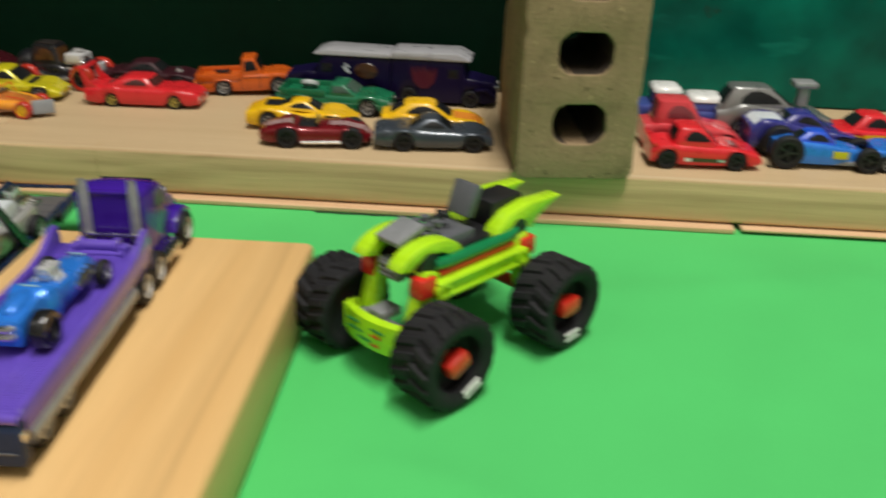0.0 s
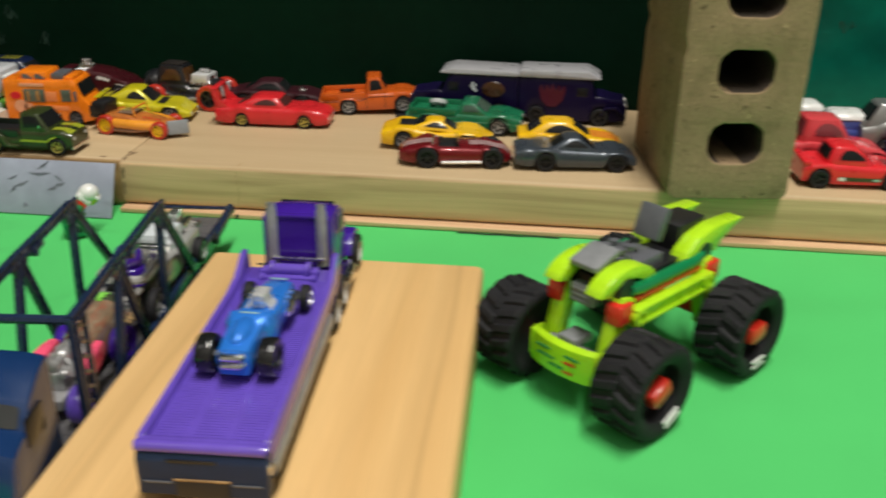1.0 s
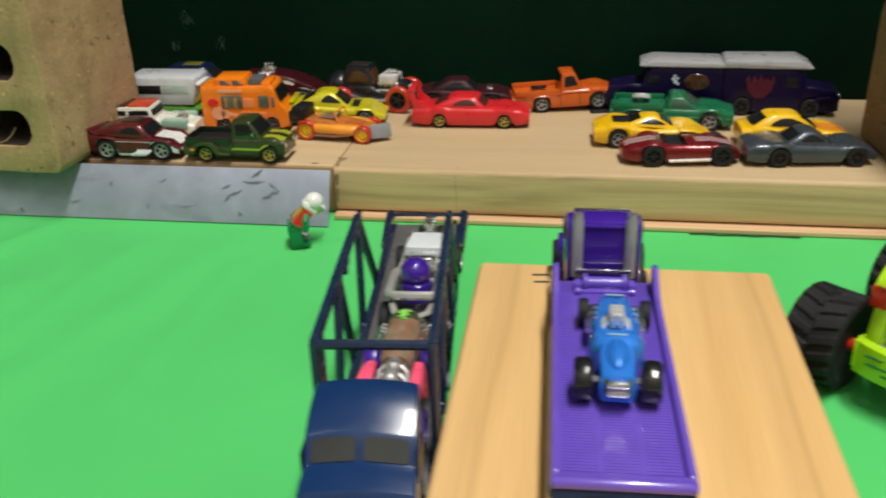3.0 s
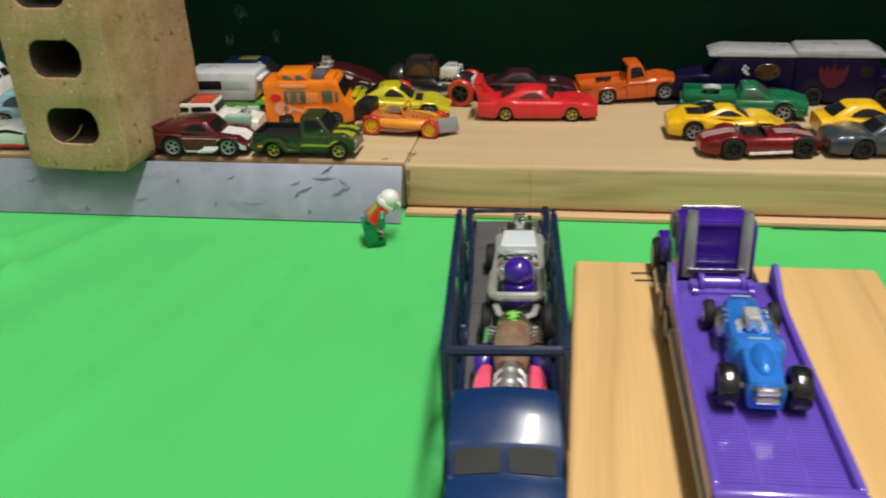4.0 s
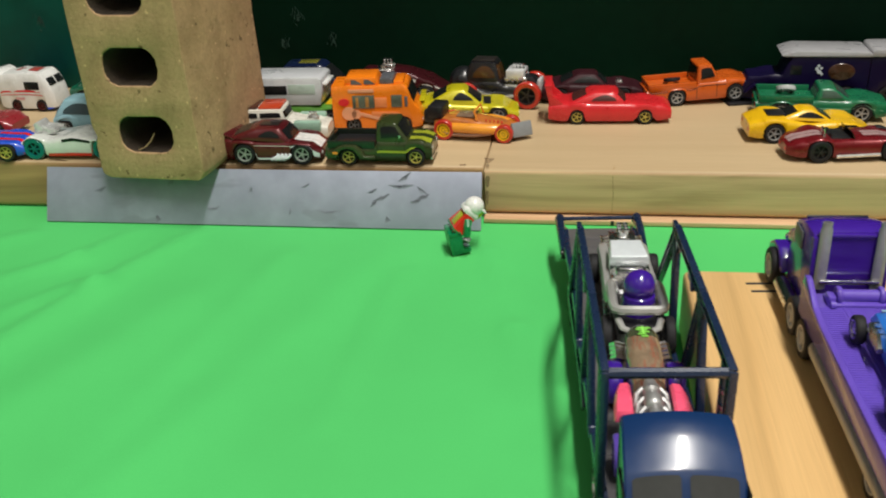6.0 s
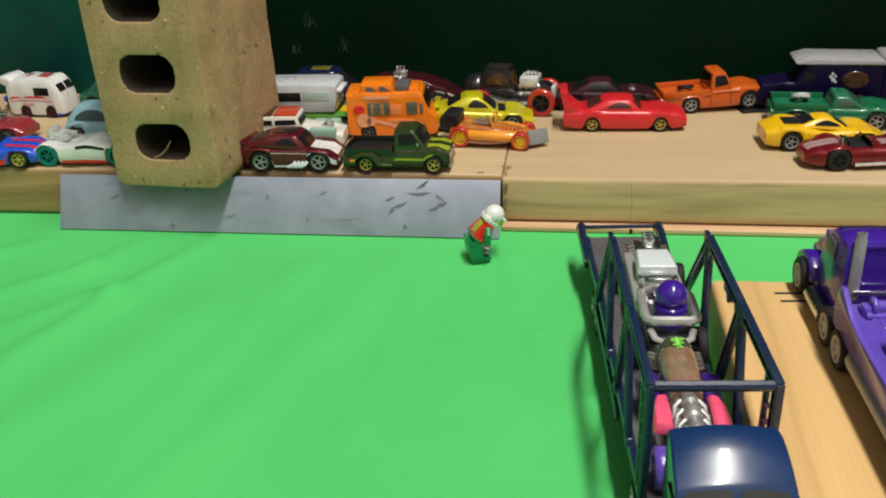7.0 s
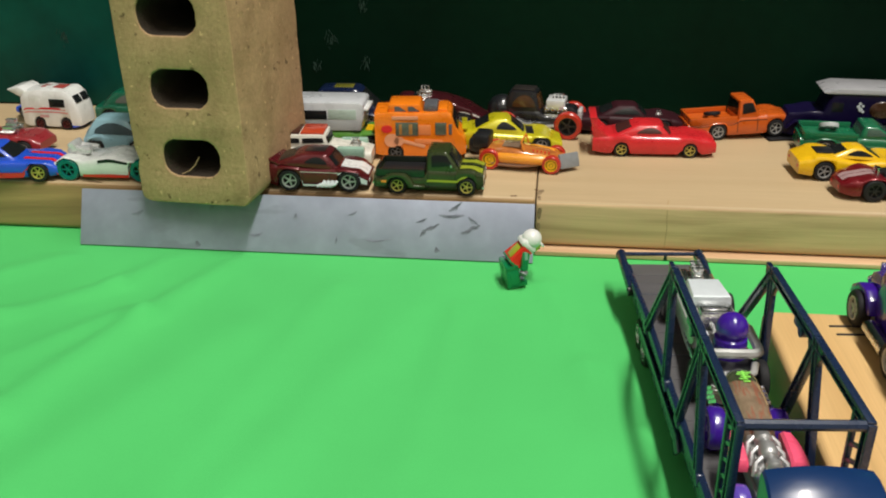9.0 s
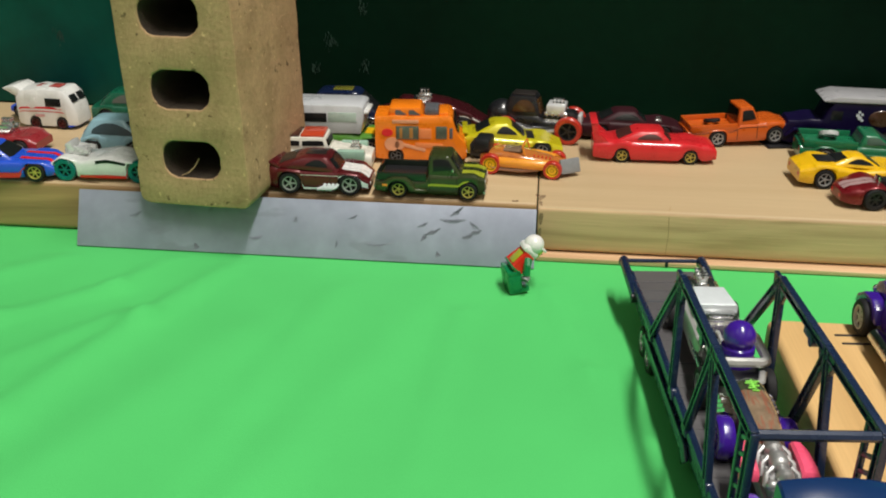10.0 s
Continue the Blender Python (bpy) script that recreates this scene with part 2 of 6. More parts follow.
# ---- mesh helpers (millimetres) ----
def part(name, bm, mats, parent=None, label="", at=None, sharp=38):
    bm.transform(Matrix.Scale(0.001, 4))
    bmesh.ops.recalc_face_normals(bm, faces=bm.faces)
    me = bpy.data.meshes.new(name)
    bm.to_mesh(me)
    bm.free()
    for m in (mats if isinstance(mats, (list, tuple)) else [mats]):
        me.materials.append(m)
    me.polygons.foreach_set("use_smooth", [True] * len(me.polygons))
    me.set_sharp_from_angle(angle=radians(sharp))
    return shared(name, me, parent, label, at)


def shared(name, me, parent=None, label="", at=None):
    ob = new(name, me)
    if parent:
        ob.parent = parent
    if at is not None:
        ob.matrix_basis = at
    if label:
        tagged(ob, label)
    return ob


def mm(x, y, z, rx=0, ry=0, rz=0):
    return pose(x / 1000, y / 1000, z / 1000, rx, ry, rz)


def thing(name, label, category, m, group=""):
    ob = new(name)
    ob.empty_display_size = 0.01
    ob.matrix_basis = m
    return tagged(ob, label, category, group)


def box(bm, cx, cy, cz, sx, sy, sz, bev=0.0, m=None, mat=0):
    got = bmesh.ops.create_cube(bm, size=1)["verts"]
    bmesh.ops.transform(bm, verts=got, matrix=Matrix.Translation((cx, cy, cz)) @ Matrix.Diagonal((sx, sy, sz, 1)))
    faces = {f for v in got for f in v.link_faces}
    if bev:
        edges = {e for v in got for e in v.link_edges}
        out = bmesh.ops.bevel(bm, geom=list(edges), offset=bev, segments=2, affect="EDGES", profile=0.5)
        got = list({v for f in out["faces"] for v in f.verts})
        faces = {f for v in got for f in v.link_faces}
    for f in faces:
        f.material_index = mat
    if m is not None:
        bmesh.ops.transform(bm, verts=got, matrix=m)
    return bm


def lathe(bm, prof, seg=18, m=None, mat=0):
    """Turns (radius, place along y) about the y axis."""
    rings = []
    for r, y in prof:
        if r < 0.01:
            rings.append([bm.verts.new((0, y, 0))])
        else:
            rings.append([bm.verts.new((r * math.cos(a), y, r * math.sin(a))) for a in (2 * math.pi * i / seg for i in range(seg))])
    for a, b in zip(rings, rings[1:]):
        for i in range(seg):
            j = (i + 1) % seg
            vs = [a[i % len(a)], a[j % len(a)], b[j % len(b)], b[i % len(b)]]
            vs = [v for k, v in enumerate(vs) if v not in vs[:k]]
            if len(vs) > 2:
                bm.faces.new(vs).material_index = mat
    if m is not None:
        bmesh.ops.transform(bm, verts=[v for r in rings for v in r], matrix=m)
    return bm


def tube(bm, pts, r, seg=8, mat=0, flat=1.0):
    """A rod along a run of points, with closed ends."""
    pts = [Vector(p) for p in pts]
    rings = []
    for i, p in enumerate(pts):
        d = (pts[min(i + 1, len(pts) - 1)] - pts[max(i - 1, 0)]).normalized()
        u = d.cross(Vector((0, 0, 1)) if abs(d.z) < 0.9 else Vector((1, 0, 0))).normalized()
        w = d.cross(u)
        rings.append([bm.verts.new(p + u * r * math.cos(a) + w * r * flat * math.sin(a)) for a in (2 * math.pi * k / seg for k in range(seg))])
    for a, b in zip(rings, rings[1:]):
        for i in range(seg):
            bm.faces.new((a[i], a[(i + 1) % seg], b[(i + 1) % seg], b[i])).material_index = mat
    bm.faces.new(rings[0]).material_index = mat
    bm.faces.new(rings[-1]).material_index = mat
    return bm


def prism(bm, poly, y0, y1, bev=0.0, mat=0):
    """A side view (x, z) drawn out across y."""
    a = [bm.verts.new((x, y0, z)) for x, z in poly]
    b = [bm.verts.new((x, y1, z)) for x, z in poly]
    faces = [bm.faces.new(a), bm.faces.new(b[::-1])]
    for i in range(len(poly)):
        j = (i + 1) % len(poly)
        faces.append(bm.faces.new((a[i], b[i], b[j], a[j])))
    bmesh.ops.recalc_face_normals(bm, faces=faces)
    if bev:
        edges = list({e for f in faces for e in f.edges})
        out = bmesh.ops.bevel(bm, geom=edges, offset=bev, segments=2, affect="EDGES", profile=0.5)
        faces = list({f for g in out["faces"] for v in g.verts for f in v.link_faces})
    for f in faces:
        f.material_index = mat
    return bm


def loft(bm, rings, caps=True, mat=0, closed=True):
    vs = [[bm.verts.new(p) for p in r] for r in rings]
    n = len(vs[0])
    for a, b in zip(vs, vs[1:]):
        for i in range(n if closed else n - 1):
            j = (i + 1) % n
            bm.faces.new((a[i], a[j], b[j], b[i])).material_index = mat
    if caps:
        bm.faces.new(vs[0]).material_index = mat
        bm.faces.new(vs[-1][::-1]).material_index = mat
    return bm


def ball(bm, c, rx, ry, rz, mat=0, u=14, v=9):
    got = bmesh.ops.create_uvsphere(bm, u_segments=u, v_segments=v, radius=1)["verts"]
    bmesh.ops.transform(bm, verts=got, matrix=Matrix.Translation(c) @ Matrix.Diagonal((rx, ry, rz, 1)))
    for f in {f for w in got for f in w.link_faces}:
        f.material_index = mat
    return bm


def curve(table, x):
    """Smooth reading of a table of (x, value)."""
    if x <= table[0][0]:
        return table[0][1]
    for (a, p), (b, q) in zip(table, table[1:]):
        if x <= b:
            s = (x - a) / (b - a)
            return p + (q - p) * (s * s * (3 - 2 * s) * 0.5 + s * 0.5)
    return table[-1][1]


WHEELS = {}


def wheel(parent, x, y, r, w, rim, style=5, tyre=None, z=None, name="wheel"):
    """A wheel with a tyre and a spoked rim, its axle along y."""
    tyre = tyre or TYRE
    key = (r, w, rim.name, style, tyre.name)
    if key not in WHEELS:
        h = w / 2
        bm = bmesh.new()
        lathe(bm, [(r * 0.66, -h), (r * 0.9, -h), (r * 0.985, -h * 0.72), (r, -h * 0.3), (r, h * 0.3), (r * 0.985, h * 0.72), (r * 0.9, h), (r * 0.66, h), (r * 0.64, h * 0.6), (r * 0.64, -h * 0.6), (r * 0.66, -h)], 20)
        a = part("wheel", bm, tyre)
        bm = bmesh.new()
        lathe(bm, [(r * 0.56, -h * 0.5), (r * 0.58, -h * 0.98), (r * 0.67, -h * 1.0), (r * 0.67, h * 1.0), (r * 0.58, h * 0.98), (r * 0.56, h * 0.5)], 20)
        lathe(bm, [(0, -h * 0.9), (r * 0.15, -h * 0.88), (r * 0.17, 0), (r * 0.15, h * 0.88), (0, h * 0.9)], 8)
        lathe(bm, [(0, -h * 0.56), (r * 0.6, -h * 0.56), (r * 0.6, h * 0.56), (0, h * 0.56)], 20, mat=1)
        if not style:
            lathe(bm, [(r * 0.2, -h * 0.7), (r * 0.46, -h * 0.7), (r * 0.5, -h * 0.5), (r * 0.5, h * 0.5), (r * 0.46, h * 0.7), (r * 0.2, h * 0.7)], 20)
        for k in range(style):
            m = Matrix.Rotation(2 * math.pi * k / style, 4, "Y")
            box(bm, r * 0.36, 0, 0, r * 0.48, h * 1.5, r * 0.13, 0, m)
        b = part("rim", bm, [rim, RIMDARK])
        WHEELS[key] = (a.data, b.data)
        bpy.data.objects.remove(a)
        bpy.data.objects.remove(b)
    me, rm = WHEELS[key]
    ob = shared(name, me, parent, "", mm(x, y, r if z is None else z))
    shared("rim", rm, ob, "")
    return ob


class Toy:
    """A die-cast car: lofted body with cut wheel arches, cabin, panes, wheels. x forward, millimetres, axle middle at 0."""

    def __init__(self, name, label, at, yaw, wb, rear, front, W, top, paint_, r=6.0, tw=5.0, rim=None, style=5, cabin=None, glass=None, low=3.2, plan=None,
                 category="toy car", group="toy cars on the ledge", roof=None, fr=None, out=0.0, chassis=None, tyre=None, arches=True, z0=None, sides=1, boxy=False, snug=1.07, win=(-0.46, 0.72)):
        self.win = win
        self.snug = snug
        half = W / 2 - tw / 2 + out
        c, s = math.cos(radians(yaw)), math.sin(radians(yaw))
        # 'at' is where the rear wheel of the near side stands
        side = 1 if abs(yaw) < 90 else -1
        # nearer by the board's true height
        eye = 0 if at[0] < 170 else 150 if at[0] < 430 else 340
        if z0 is None:
            at = (at[0] - (at[0] - eye) * 0.0045, at[1] - 2.4)
        px, py = at[0] + c * wb / 2 - s * half * side, at[1] + s * wb / 2 + c * half * side
        self.root = thing(name, label, category, mm(px, py, LEDGE_Z if z0 is None else z0, 0, 0, yaw), group)
        self.x0, self.x1, self.W, self.low, self.top = -wb / 2 - rear, wb / 2 + front, W, low, top
        self.plan = plan or [(0, 0.88), (0.08, 0.97), (0.3, 1.0), (0.75, 0.98), (0.93, 0.93), (1, 0.82)]
        self.wb, self.r, self.fr, self.half, self.paint = wb, r, fr or r, half, paint_
        self.arches = arches
        if boxy:
            self.PROFILE = ((0.95, 0.0), (0.99, 0.1), (1.0, 0.35), (1.0, 0.84), (0.985, 0.945), (0.93, 0.99), (0.5, 1.0), (0.0, 1.005))
        xs = sorted({self.x0 + (self.x1 - self.x0) * i / 26 for i in range(27)} | ({s0 * wb / 2 + self.arch(s0) * q for s0 in (-1, 1) for q in (-1, -0.97, -0.8, -0.5, 0, 0.5, 0.8, 0.97, 1)} if arches else set()))
        xs = [x for x in xs if self.x0 <= x <= self.x1]
        bm = bmesh.new()
        loft(bm, [self.section(x) for x in xs])
        self.body = part("body", bm, paint_, self.root)
        bm = bmesh.new()
        box(bm, 0, 0, low + 1.6, (self.x1 - self.x0) * 0.9, W * 0.62, 3.0, 0.5)
        part("chassis", bm, chassis or BLACKP, self.root)
        rim = rim or RIMM
        rim = RIMM if rim is CHROME else rim
        for sx, rad in ((-1, r), (1, self.fr)):
            for sy in (-1, 1):
                wheel(self.root, sx * wb / 2, sy * half, rad, tw, rim, style, tyre)
        if cabin:
            self.cab(*cabin, glass or GLASS, roof or paint_, *((3, 1.0) if category == "toy pickup" else (sides, 1.05) if sides == 2 else ()))

    def arch(self, s0):
        return (self.r if s0 < 0 else self.fr) * self.snug

    def frac(self, x):
        return (x - self.x0) / (self.x1 - self.x0)

    def xat(self, f):
        return self.x0 + (self.x1 - self.x0) * f

    def ztop(self, x):
        return curve(self.top, self.frac(x))

    def hw(self, x):
        return self.W / 2 * curve(self.plan, self.frac(x))

    def zbot(self, x):
        z = self.low + 1.2 * max(0, abs(self.frac(x) - 0.5) * 2 - 0.8) * 5
        if self.arches:
            for s0 in (-1, 1):
                ra, rw = self.arch(s0), self.r if s0 < 0 else self.fr
                d = x - s0 * self.wb / 2
                if abs(d) < ra:
                    z = max(z, rw + math.sqrt(ra * ra - d * d) * 0.98)
        return min(z, self.ztop(x) - 0.8)

    PROFILE = ((0.93, 0.0), (0.99, 0.14), (1.0, 0.48), (0.985, 0.74), (0.95, 0.88), (0.86, 0.965), (0.5, 1.0), (0.0, 1.015))

    def section(self, x):
        w, a, b = self.hw(x), self.zbot(x), self.ztop(x)
        g = sum(math.exp(-((x - s0 * self.wb / 2) / (self.arch(s0) * 0.9)) ** 2) for s0 in (-1, 1)) if self.arches else 0
        half = [(w * p + (0.5 * g if q > 0.3 and p > 0.7 else 0), a + (b - a) * q + (g * 1.1 * (1 - abs(p - 0.9) / 0.1) if 0.82 < p < 1.0 else 0)) for p, q in self.PROFILE]
        return [(x, -y, z) for y, z in half] + [(x, y, z) for y, z in half[-2::-1]]

    def surf(self, x, y):
        """Height of the body's upper face."""
        w, a, b = self.hw(x), self.zbot(x), self.ztop(x)
        p = [(q, a + (b - a) * h) for q, h in self.PROFILE][::-1]
        t = min(abs(y) / w, 0.93)
        for (u, h), (v, k) in zip(p, p[1:]):
            if t <= v:
                return h + (k - h) * (t - u) / (v - u)
        return p[4][1]

    def cab(self, f0, f1, f2, f3, h, wb, wt, glass, roof, sides=1, bend=1.12):
        """Cabin from its base (f0 to f3) to its roof (f1 to f2)."""
        X = [self.xat(f) for f in (f0, f1, f2, f3)]
        B, T = self.W / 2 * wb, self.W / 2 * wt
        za, zd = self.ztop(X[0]) - 0.8, self.ztop(X[3]) - 0.8
        N = 5.5 if sides == 1 else 8.0

        def spot(p, q, v):
            """A point of the cabin's skin: p along, q across (-1 to 1), v from base to roof."""
            s = min(1.0, v)
            e = s ** bend
            xa, xd, hy = X[0] + (X[1] - X[0]) * e, X[3] + (X[2] - X[3]) * e, B + (T - B) * e
            bow = 1 + 0.05 * math.sin(math.pi * s)
            if v > 1:
                k = max(0.0, 1 - (v - 1)) ** 0.5
                xm = (xa + xd) / 2
                xa, xd, hy = xm + (xa - xm) * k, xm + (xd - xm) * k, hy * k
            x = (xa + xd) / 2 + (xd - xa) / 2 * p
            base = za + (zd - za) * (p + 1) / 2
            z = base + (h - base) * (s * (1 - 0.06 * s) / 0.94 if v <= 1 else 1) + (1.0 * math.sin(math.pi / 2 * (v - 1)) if v > 1 else 0)
            return Vector((x, hy * q * bow, z))

        def around(a):
            c, s = math.cos(a), math.sin(a)
            return math.copysign(abs(c) ** (2 / N), c), math.copysign(abs(s) ** (2 / N), s)

        bm = bmesh.new()
        rings = [[spot(*around(2 * math.pi * k / 40), v) for k in range(40)] for v in (0, 0.2, 0.4, 0.6, 0.8, 0.93, 1.0, 1.25, 1.6, 1.95)]
        loft(bm, rings)
        part("cabin", bm, roof, self.root, "", None, 55)
        edge = lambda q: (1 - min(0.999, abs(q)) ** N) ** (1 / N)

        def patch(nm, f):
            """A pane laid on the skin, a little proud of it."""
            bm = bmesh.new()
            mid = spot(0, 0, 0.5)
            rows = []
            for i in range(9):
                row = []
                for j in range(5):
                    p = f(i / 8, j / 4)
                    o = p - mid
                    row.append(p + Vector((o.x, o.y, max(0.0, o.z) * 0.5)).normalized() * 0.28)
                rows.append(row)
            loft(bm, rows, False, closed=False)
            part(nm, bm, glass, self.root)

        v0, v1 = (0.34, 0.86) if sides == 1 else (0.34, 0.88) if sides == 3 else (0.42, 0.80)
        patch("windscreen", lambda i, j: spot(edge(0.84 * (2 * i - 1)), 0.84 * (2 * i - 1), v0 - 0.1 + (v1 - v0 + 0.14) * j))
        patch("rear_window", lambda i, j: spot(-edge(0.80 * (2 * i - 1)), 0.80 * (2 * i - 1), v0 - 0.05 + (v1 - v0 + 0.08) * j))
        for sy in (-1, 1):
            cut = [self.win] if sides == 1 else [(-0.58, 0.70)] if sides == 3 else [(-0.74, -0.06), (0.04, 0.84)]
            for a0, a1 in cut:
                patch("side_window", lambda i, j: spot(a0 + (a1 - a0) * i, sy * edge(a0 + (a1 - a0) * i), v0 + (v1 - v0) * j * (1 - (0.6 if sides == 1 else 0.1) * abs(2 * i - 1) ** 3)))
        zr = h
        self.roofz, self.roofx = zr, (X[1], X[2])

    def stripe(self, name, f0, f1, y0, y1, mat, lift=0.18, label=""):
        bm = bmesh.new()
        rows = []
        for i in range(13):
            x = self.xat(f0 + (f1 - f0) * i / 12)
            rows.append([(x, y0 + (y1 - y0) * k / 3, self.surf(x, y0 + (y1 - y0) * k / 3) + lift) for k in range(4)])
        loft(bm, rows, False, closed=False)
        return part(name, bm, mat, self.root, label)

    def flank(self, name, f0, f1, z0, z1, mat, lift=0.2, slope=0.0, label=""):
        """A band along both sides between two heights (fractions of the side)."""
        for sy in (-1, 1):
            bm = bmesh.new()
            rows = []
            for i in range(13):
                x = self.xat(f0 + (f1 - f0) * i / 12)
                w, a, b = self.hw(x), self.low, self.ztop(x)
                row = []
                for k in range(3):
                    q = z0 + (z1 - z0) * k / 2 + slope * i / 12
                    z = a + (b - a) * q
                    zb = self.zbot(x)
                    row.append((x, sy * (w * (1.0 if 0.2 < q < 0.7 else 0.985) + lift), max(z, zb)))
                rows.append(row)
            loft(bm, rows, False, closed=False)
            part(name, bm, mat, self.root, label)

    def seams(self, *places):
        """Fine dark door lines down both sides."""
        for f in places:
            self.flank("door_line", f, f + 0.006, 0.14, 0.86, SEAM, 0.12)

    def lamps(self, zf=0.62, r=1.3, front=None, back=None):
        for sx, mat, nm in ((1, front or WHITE, "headlight"), (-1, back or BRED, "tail_light")):
            x = self.x1 if sx > 0 else self.x0
            for sy in (-1, 1):
                bm = bmesh.new()
                w = self.hw(x) * 0.72
                z = self.low + (self.ztop(x) - self.low) * zf
                lathe(bm, [(0, 0.35), (r, 0.2), (r, -0.8), (0, -0.8)], 10, Matrix.Translation((x, sy * w, z)) @ Matrix.Rotation(radians(-90 * sx), 4, "Z"))
                part(nm, bm, mat, self.root)

    def bits(self, name, bm, mat, label=""):
        return part(name, bm, mat, self.root, label)


def motor(bm, x, y, z, s=1.0, mat=0):
    """A blown engine: block, heads, intake trumpets and side pipes."""
    box(bm, x, y, z + 1.6 * s, 8 * s, 5 * s, 3.2 * s, 0.4, mat=mat)
    for sy in (-1, 1):
        box(bm, x, y + sy * 2.6 * s, z + 2.9 * s, 7.4 * s, 1.7 * s, 1.7 * s, 0.3, Matrix.Translation((0, 0, 0)), mat=mat)
        for k in range(4):
            xx = x + (k - 1.5) * 1.9 * s
            tube(bm, [(xx, y + sy * 3.0 * s, z + 2.4 * s), (xx - 0.5 * s, y + sy * 4.6 * s, z + 1.6 * s), (xx - 2.2 * s, y + sy * 5.2 * s, z + 1.3 * s)], 0.55 * s, 6, mat)
    box(bm, x, y, z + 4.0 * s, 6.0 * s, 2.8 * s, 1.8 * s, 0.4, mat=mat)
    for k in range(3):
        for sy in (-1, 1):
            lathe(bm, [(0.45 * s, 0), (0.5 * s, 1.2 * s), (0.85 * s, 2.0 * s), (0, 1.6 * s)], 8, Matrix.Translation((x + (k - 1) * 1.9 * s, y + sy * 0.8 * s, z + 4.8 * s)) @ Matrix.Rotation(radians(90), 4, "X"), mat)
    return bm


LEDGE_Z = 34.0


# ---- the setting ----
def plank(name, x0, x1, y0, y1, z0, z1, bev, mats, label, cat="board", kind="structure", m=None, front=True):
    bm = bmesh.new()
    box(bm, (x0 + x1) / 2, (y0 + y1) / 2, (z0 + z1) / 2, x1 - x0, y1 - y0, z1 - z0)
    long = 0 if x1 - x0 > y1 - y0 else 1
    edges = [e for e in bm.edges if abs((e.verts[0].co - e.verts[1].co).normalized()[long]) > 0.9]
    bmesh.ops.bevel(bm, geom=edges, offset=bev, segments=4, affect="EDGES", profile=0.5)
    bmesh.ops.bevel(bm, geom=[e for e in bm.edges if len(e.link_faces) == 2 and e.calc_face_angle(0) > 1.2], offset=min(1.2, bev * 0.3), segments=2, affect="EDGES", profile=0.5)
    bmesh.ops.recalc_face_normals(bm, faces=bm.faces)
    for f in bm.faces:
        f.material_index = 1 if front and abs(f.normal.y) > 0.75 else 0
    ob = part(name, bm, mats, None, "", m, 60)
    return tagged(ob, label, cat, "", kind)


def cloth_height(x, y):
    """Soft folds of the cloth, in mm."""
    z = 0.0
    for ax, ay, bx, by, w, h in FOLDS:
        dx, dy = bx - ax, by - ay
        s = max(0.0, min(1.0, ((x - ax) * dx + (y - ay) * dy) / (dx * dx + dy * dy)))
        d = math.hypot(x - ax - dx * s, y - ay - dy * s)
        z += 1.9 * h * math.exp(-(d / w) ** 2) * (1 - 0.5 * s)
    z += 0.5 * noise.noise((x * 0.012, y * 0.012, 3.0))
    near = max(0.0, min(1.0, (-20 - y) / 16))
    return z * near


FOLDS = [(-219, -108, -252, -205, 9, 2.7), (-252, -205, -300, -350, 11, 2.6), (-219, -108, -186, -24, 8, 2.4), (-232, -104, -275, -160, 6, 1.5), (-250, -72, -300, -116, 7, 1.9), (-250, -72, -226, -20, 7, 1.7), (-300, -116, -380, -230, 9, 2.2), (-235, -300, -165, -120, 17, 2.2), (-45, -80, -54, -225, 6, 1.3), (-470, -190, -300, -40, 10, 2.4),
         (-150, -330, -60, -50, 14, 1.4), (2, -45, 24, -134, 5, 1.5), (24, -134, 33, -200, 6, 1.3), (330, -120, 560, -60, 16, 1.2), (-120, -60, -160, -300, 9, 0.8), (300, -260, 480, -330, 10, 0.8), (380, -60, 400, -200, 9, 0.7), (-560, -330, -350, -160, 14, 3.0), (420, -330, 520, -90, 18, 1.0)]


def spread(a, b, c, d, coarse, fine):
    """Places from a to d, close together between b and c."""
    return [a + (b - a) * i / coarse for i in range(coarse)] + [b + (c - b) * i / fine for i in range(fine)] + [c + (d - c) * i / coarse for i in range(coarse + 1)]


bm = bmesh.new()
xs, ys = spread(-950, -620, 760, 1050, 8, 230), spread(-720, -480, -2, 186, 8, 100)
grid = [[bm.verts.new((x, y, cloth_height(x, y))) for x in xs] for y in ys]
for a, b in zip(grid, grid[1:]):
    for i in range(len(xs) - 1):
        bm.faces.new((a[i], a[i + 1], b[i + 1], b[i]))
tagged(part("floor", bm, CLOTH, None, "", None, 180), "bright green cloth spread flat with soft folds", "cloth", "", "structure")

# unseen floor, added to keep the bounced light from turning too green
bm = bmesh.new()
box(bm, 0, -1000, -6, 4400, 2420, 6)
tagged(part("ground", bm, material("workroom_floor", (0.30, 0.28, 0.25), 0.6, 0, 0.1, 4, 0, 0, (0.22, 0.20, 0.18), 60)), "plain grey floor added out of view around the cloth", "floor", "", "structure")
plank("board_right", -5.6, 900, 0, 186, 4.4, 34.0, 3.0, [LEDGE, FRONT], "thick pale pine board forming a raised ledge")
plank("board_left", -900, -6.4, 5, 186, 0.5, 34.0, 3.0, [LEDGE, OLDW], "weathered pine board continuing the raised ledge")
plank("trim_plywood", -5.4, 494, -7, 184, 0.4, 3.6, 0.6, [PLY, PLY], "thin plywood strip under the pine board")
plank("trim_strip", 499, 900, -6, 184, 2.0, 3.8, 0.5, [PLY, PLY], "thin plywood strip under the pine board")
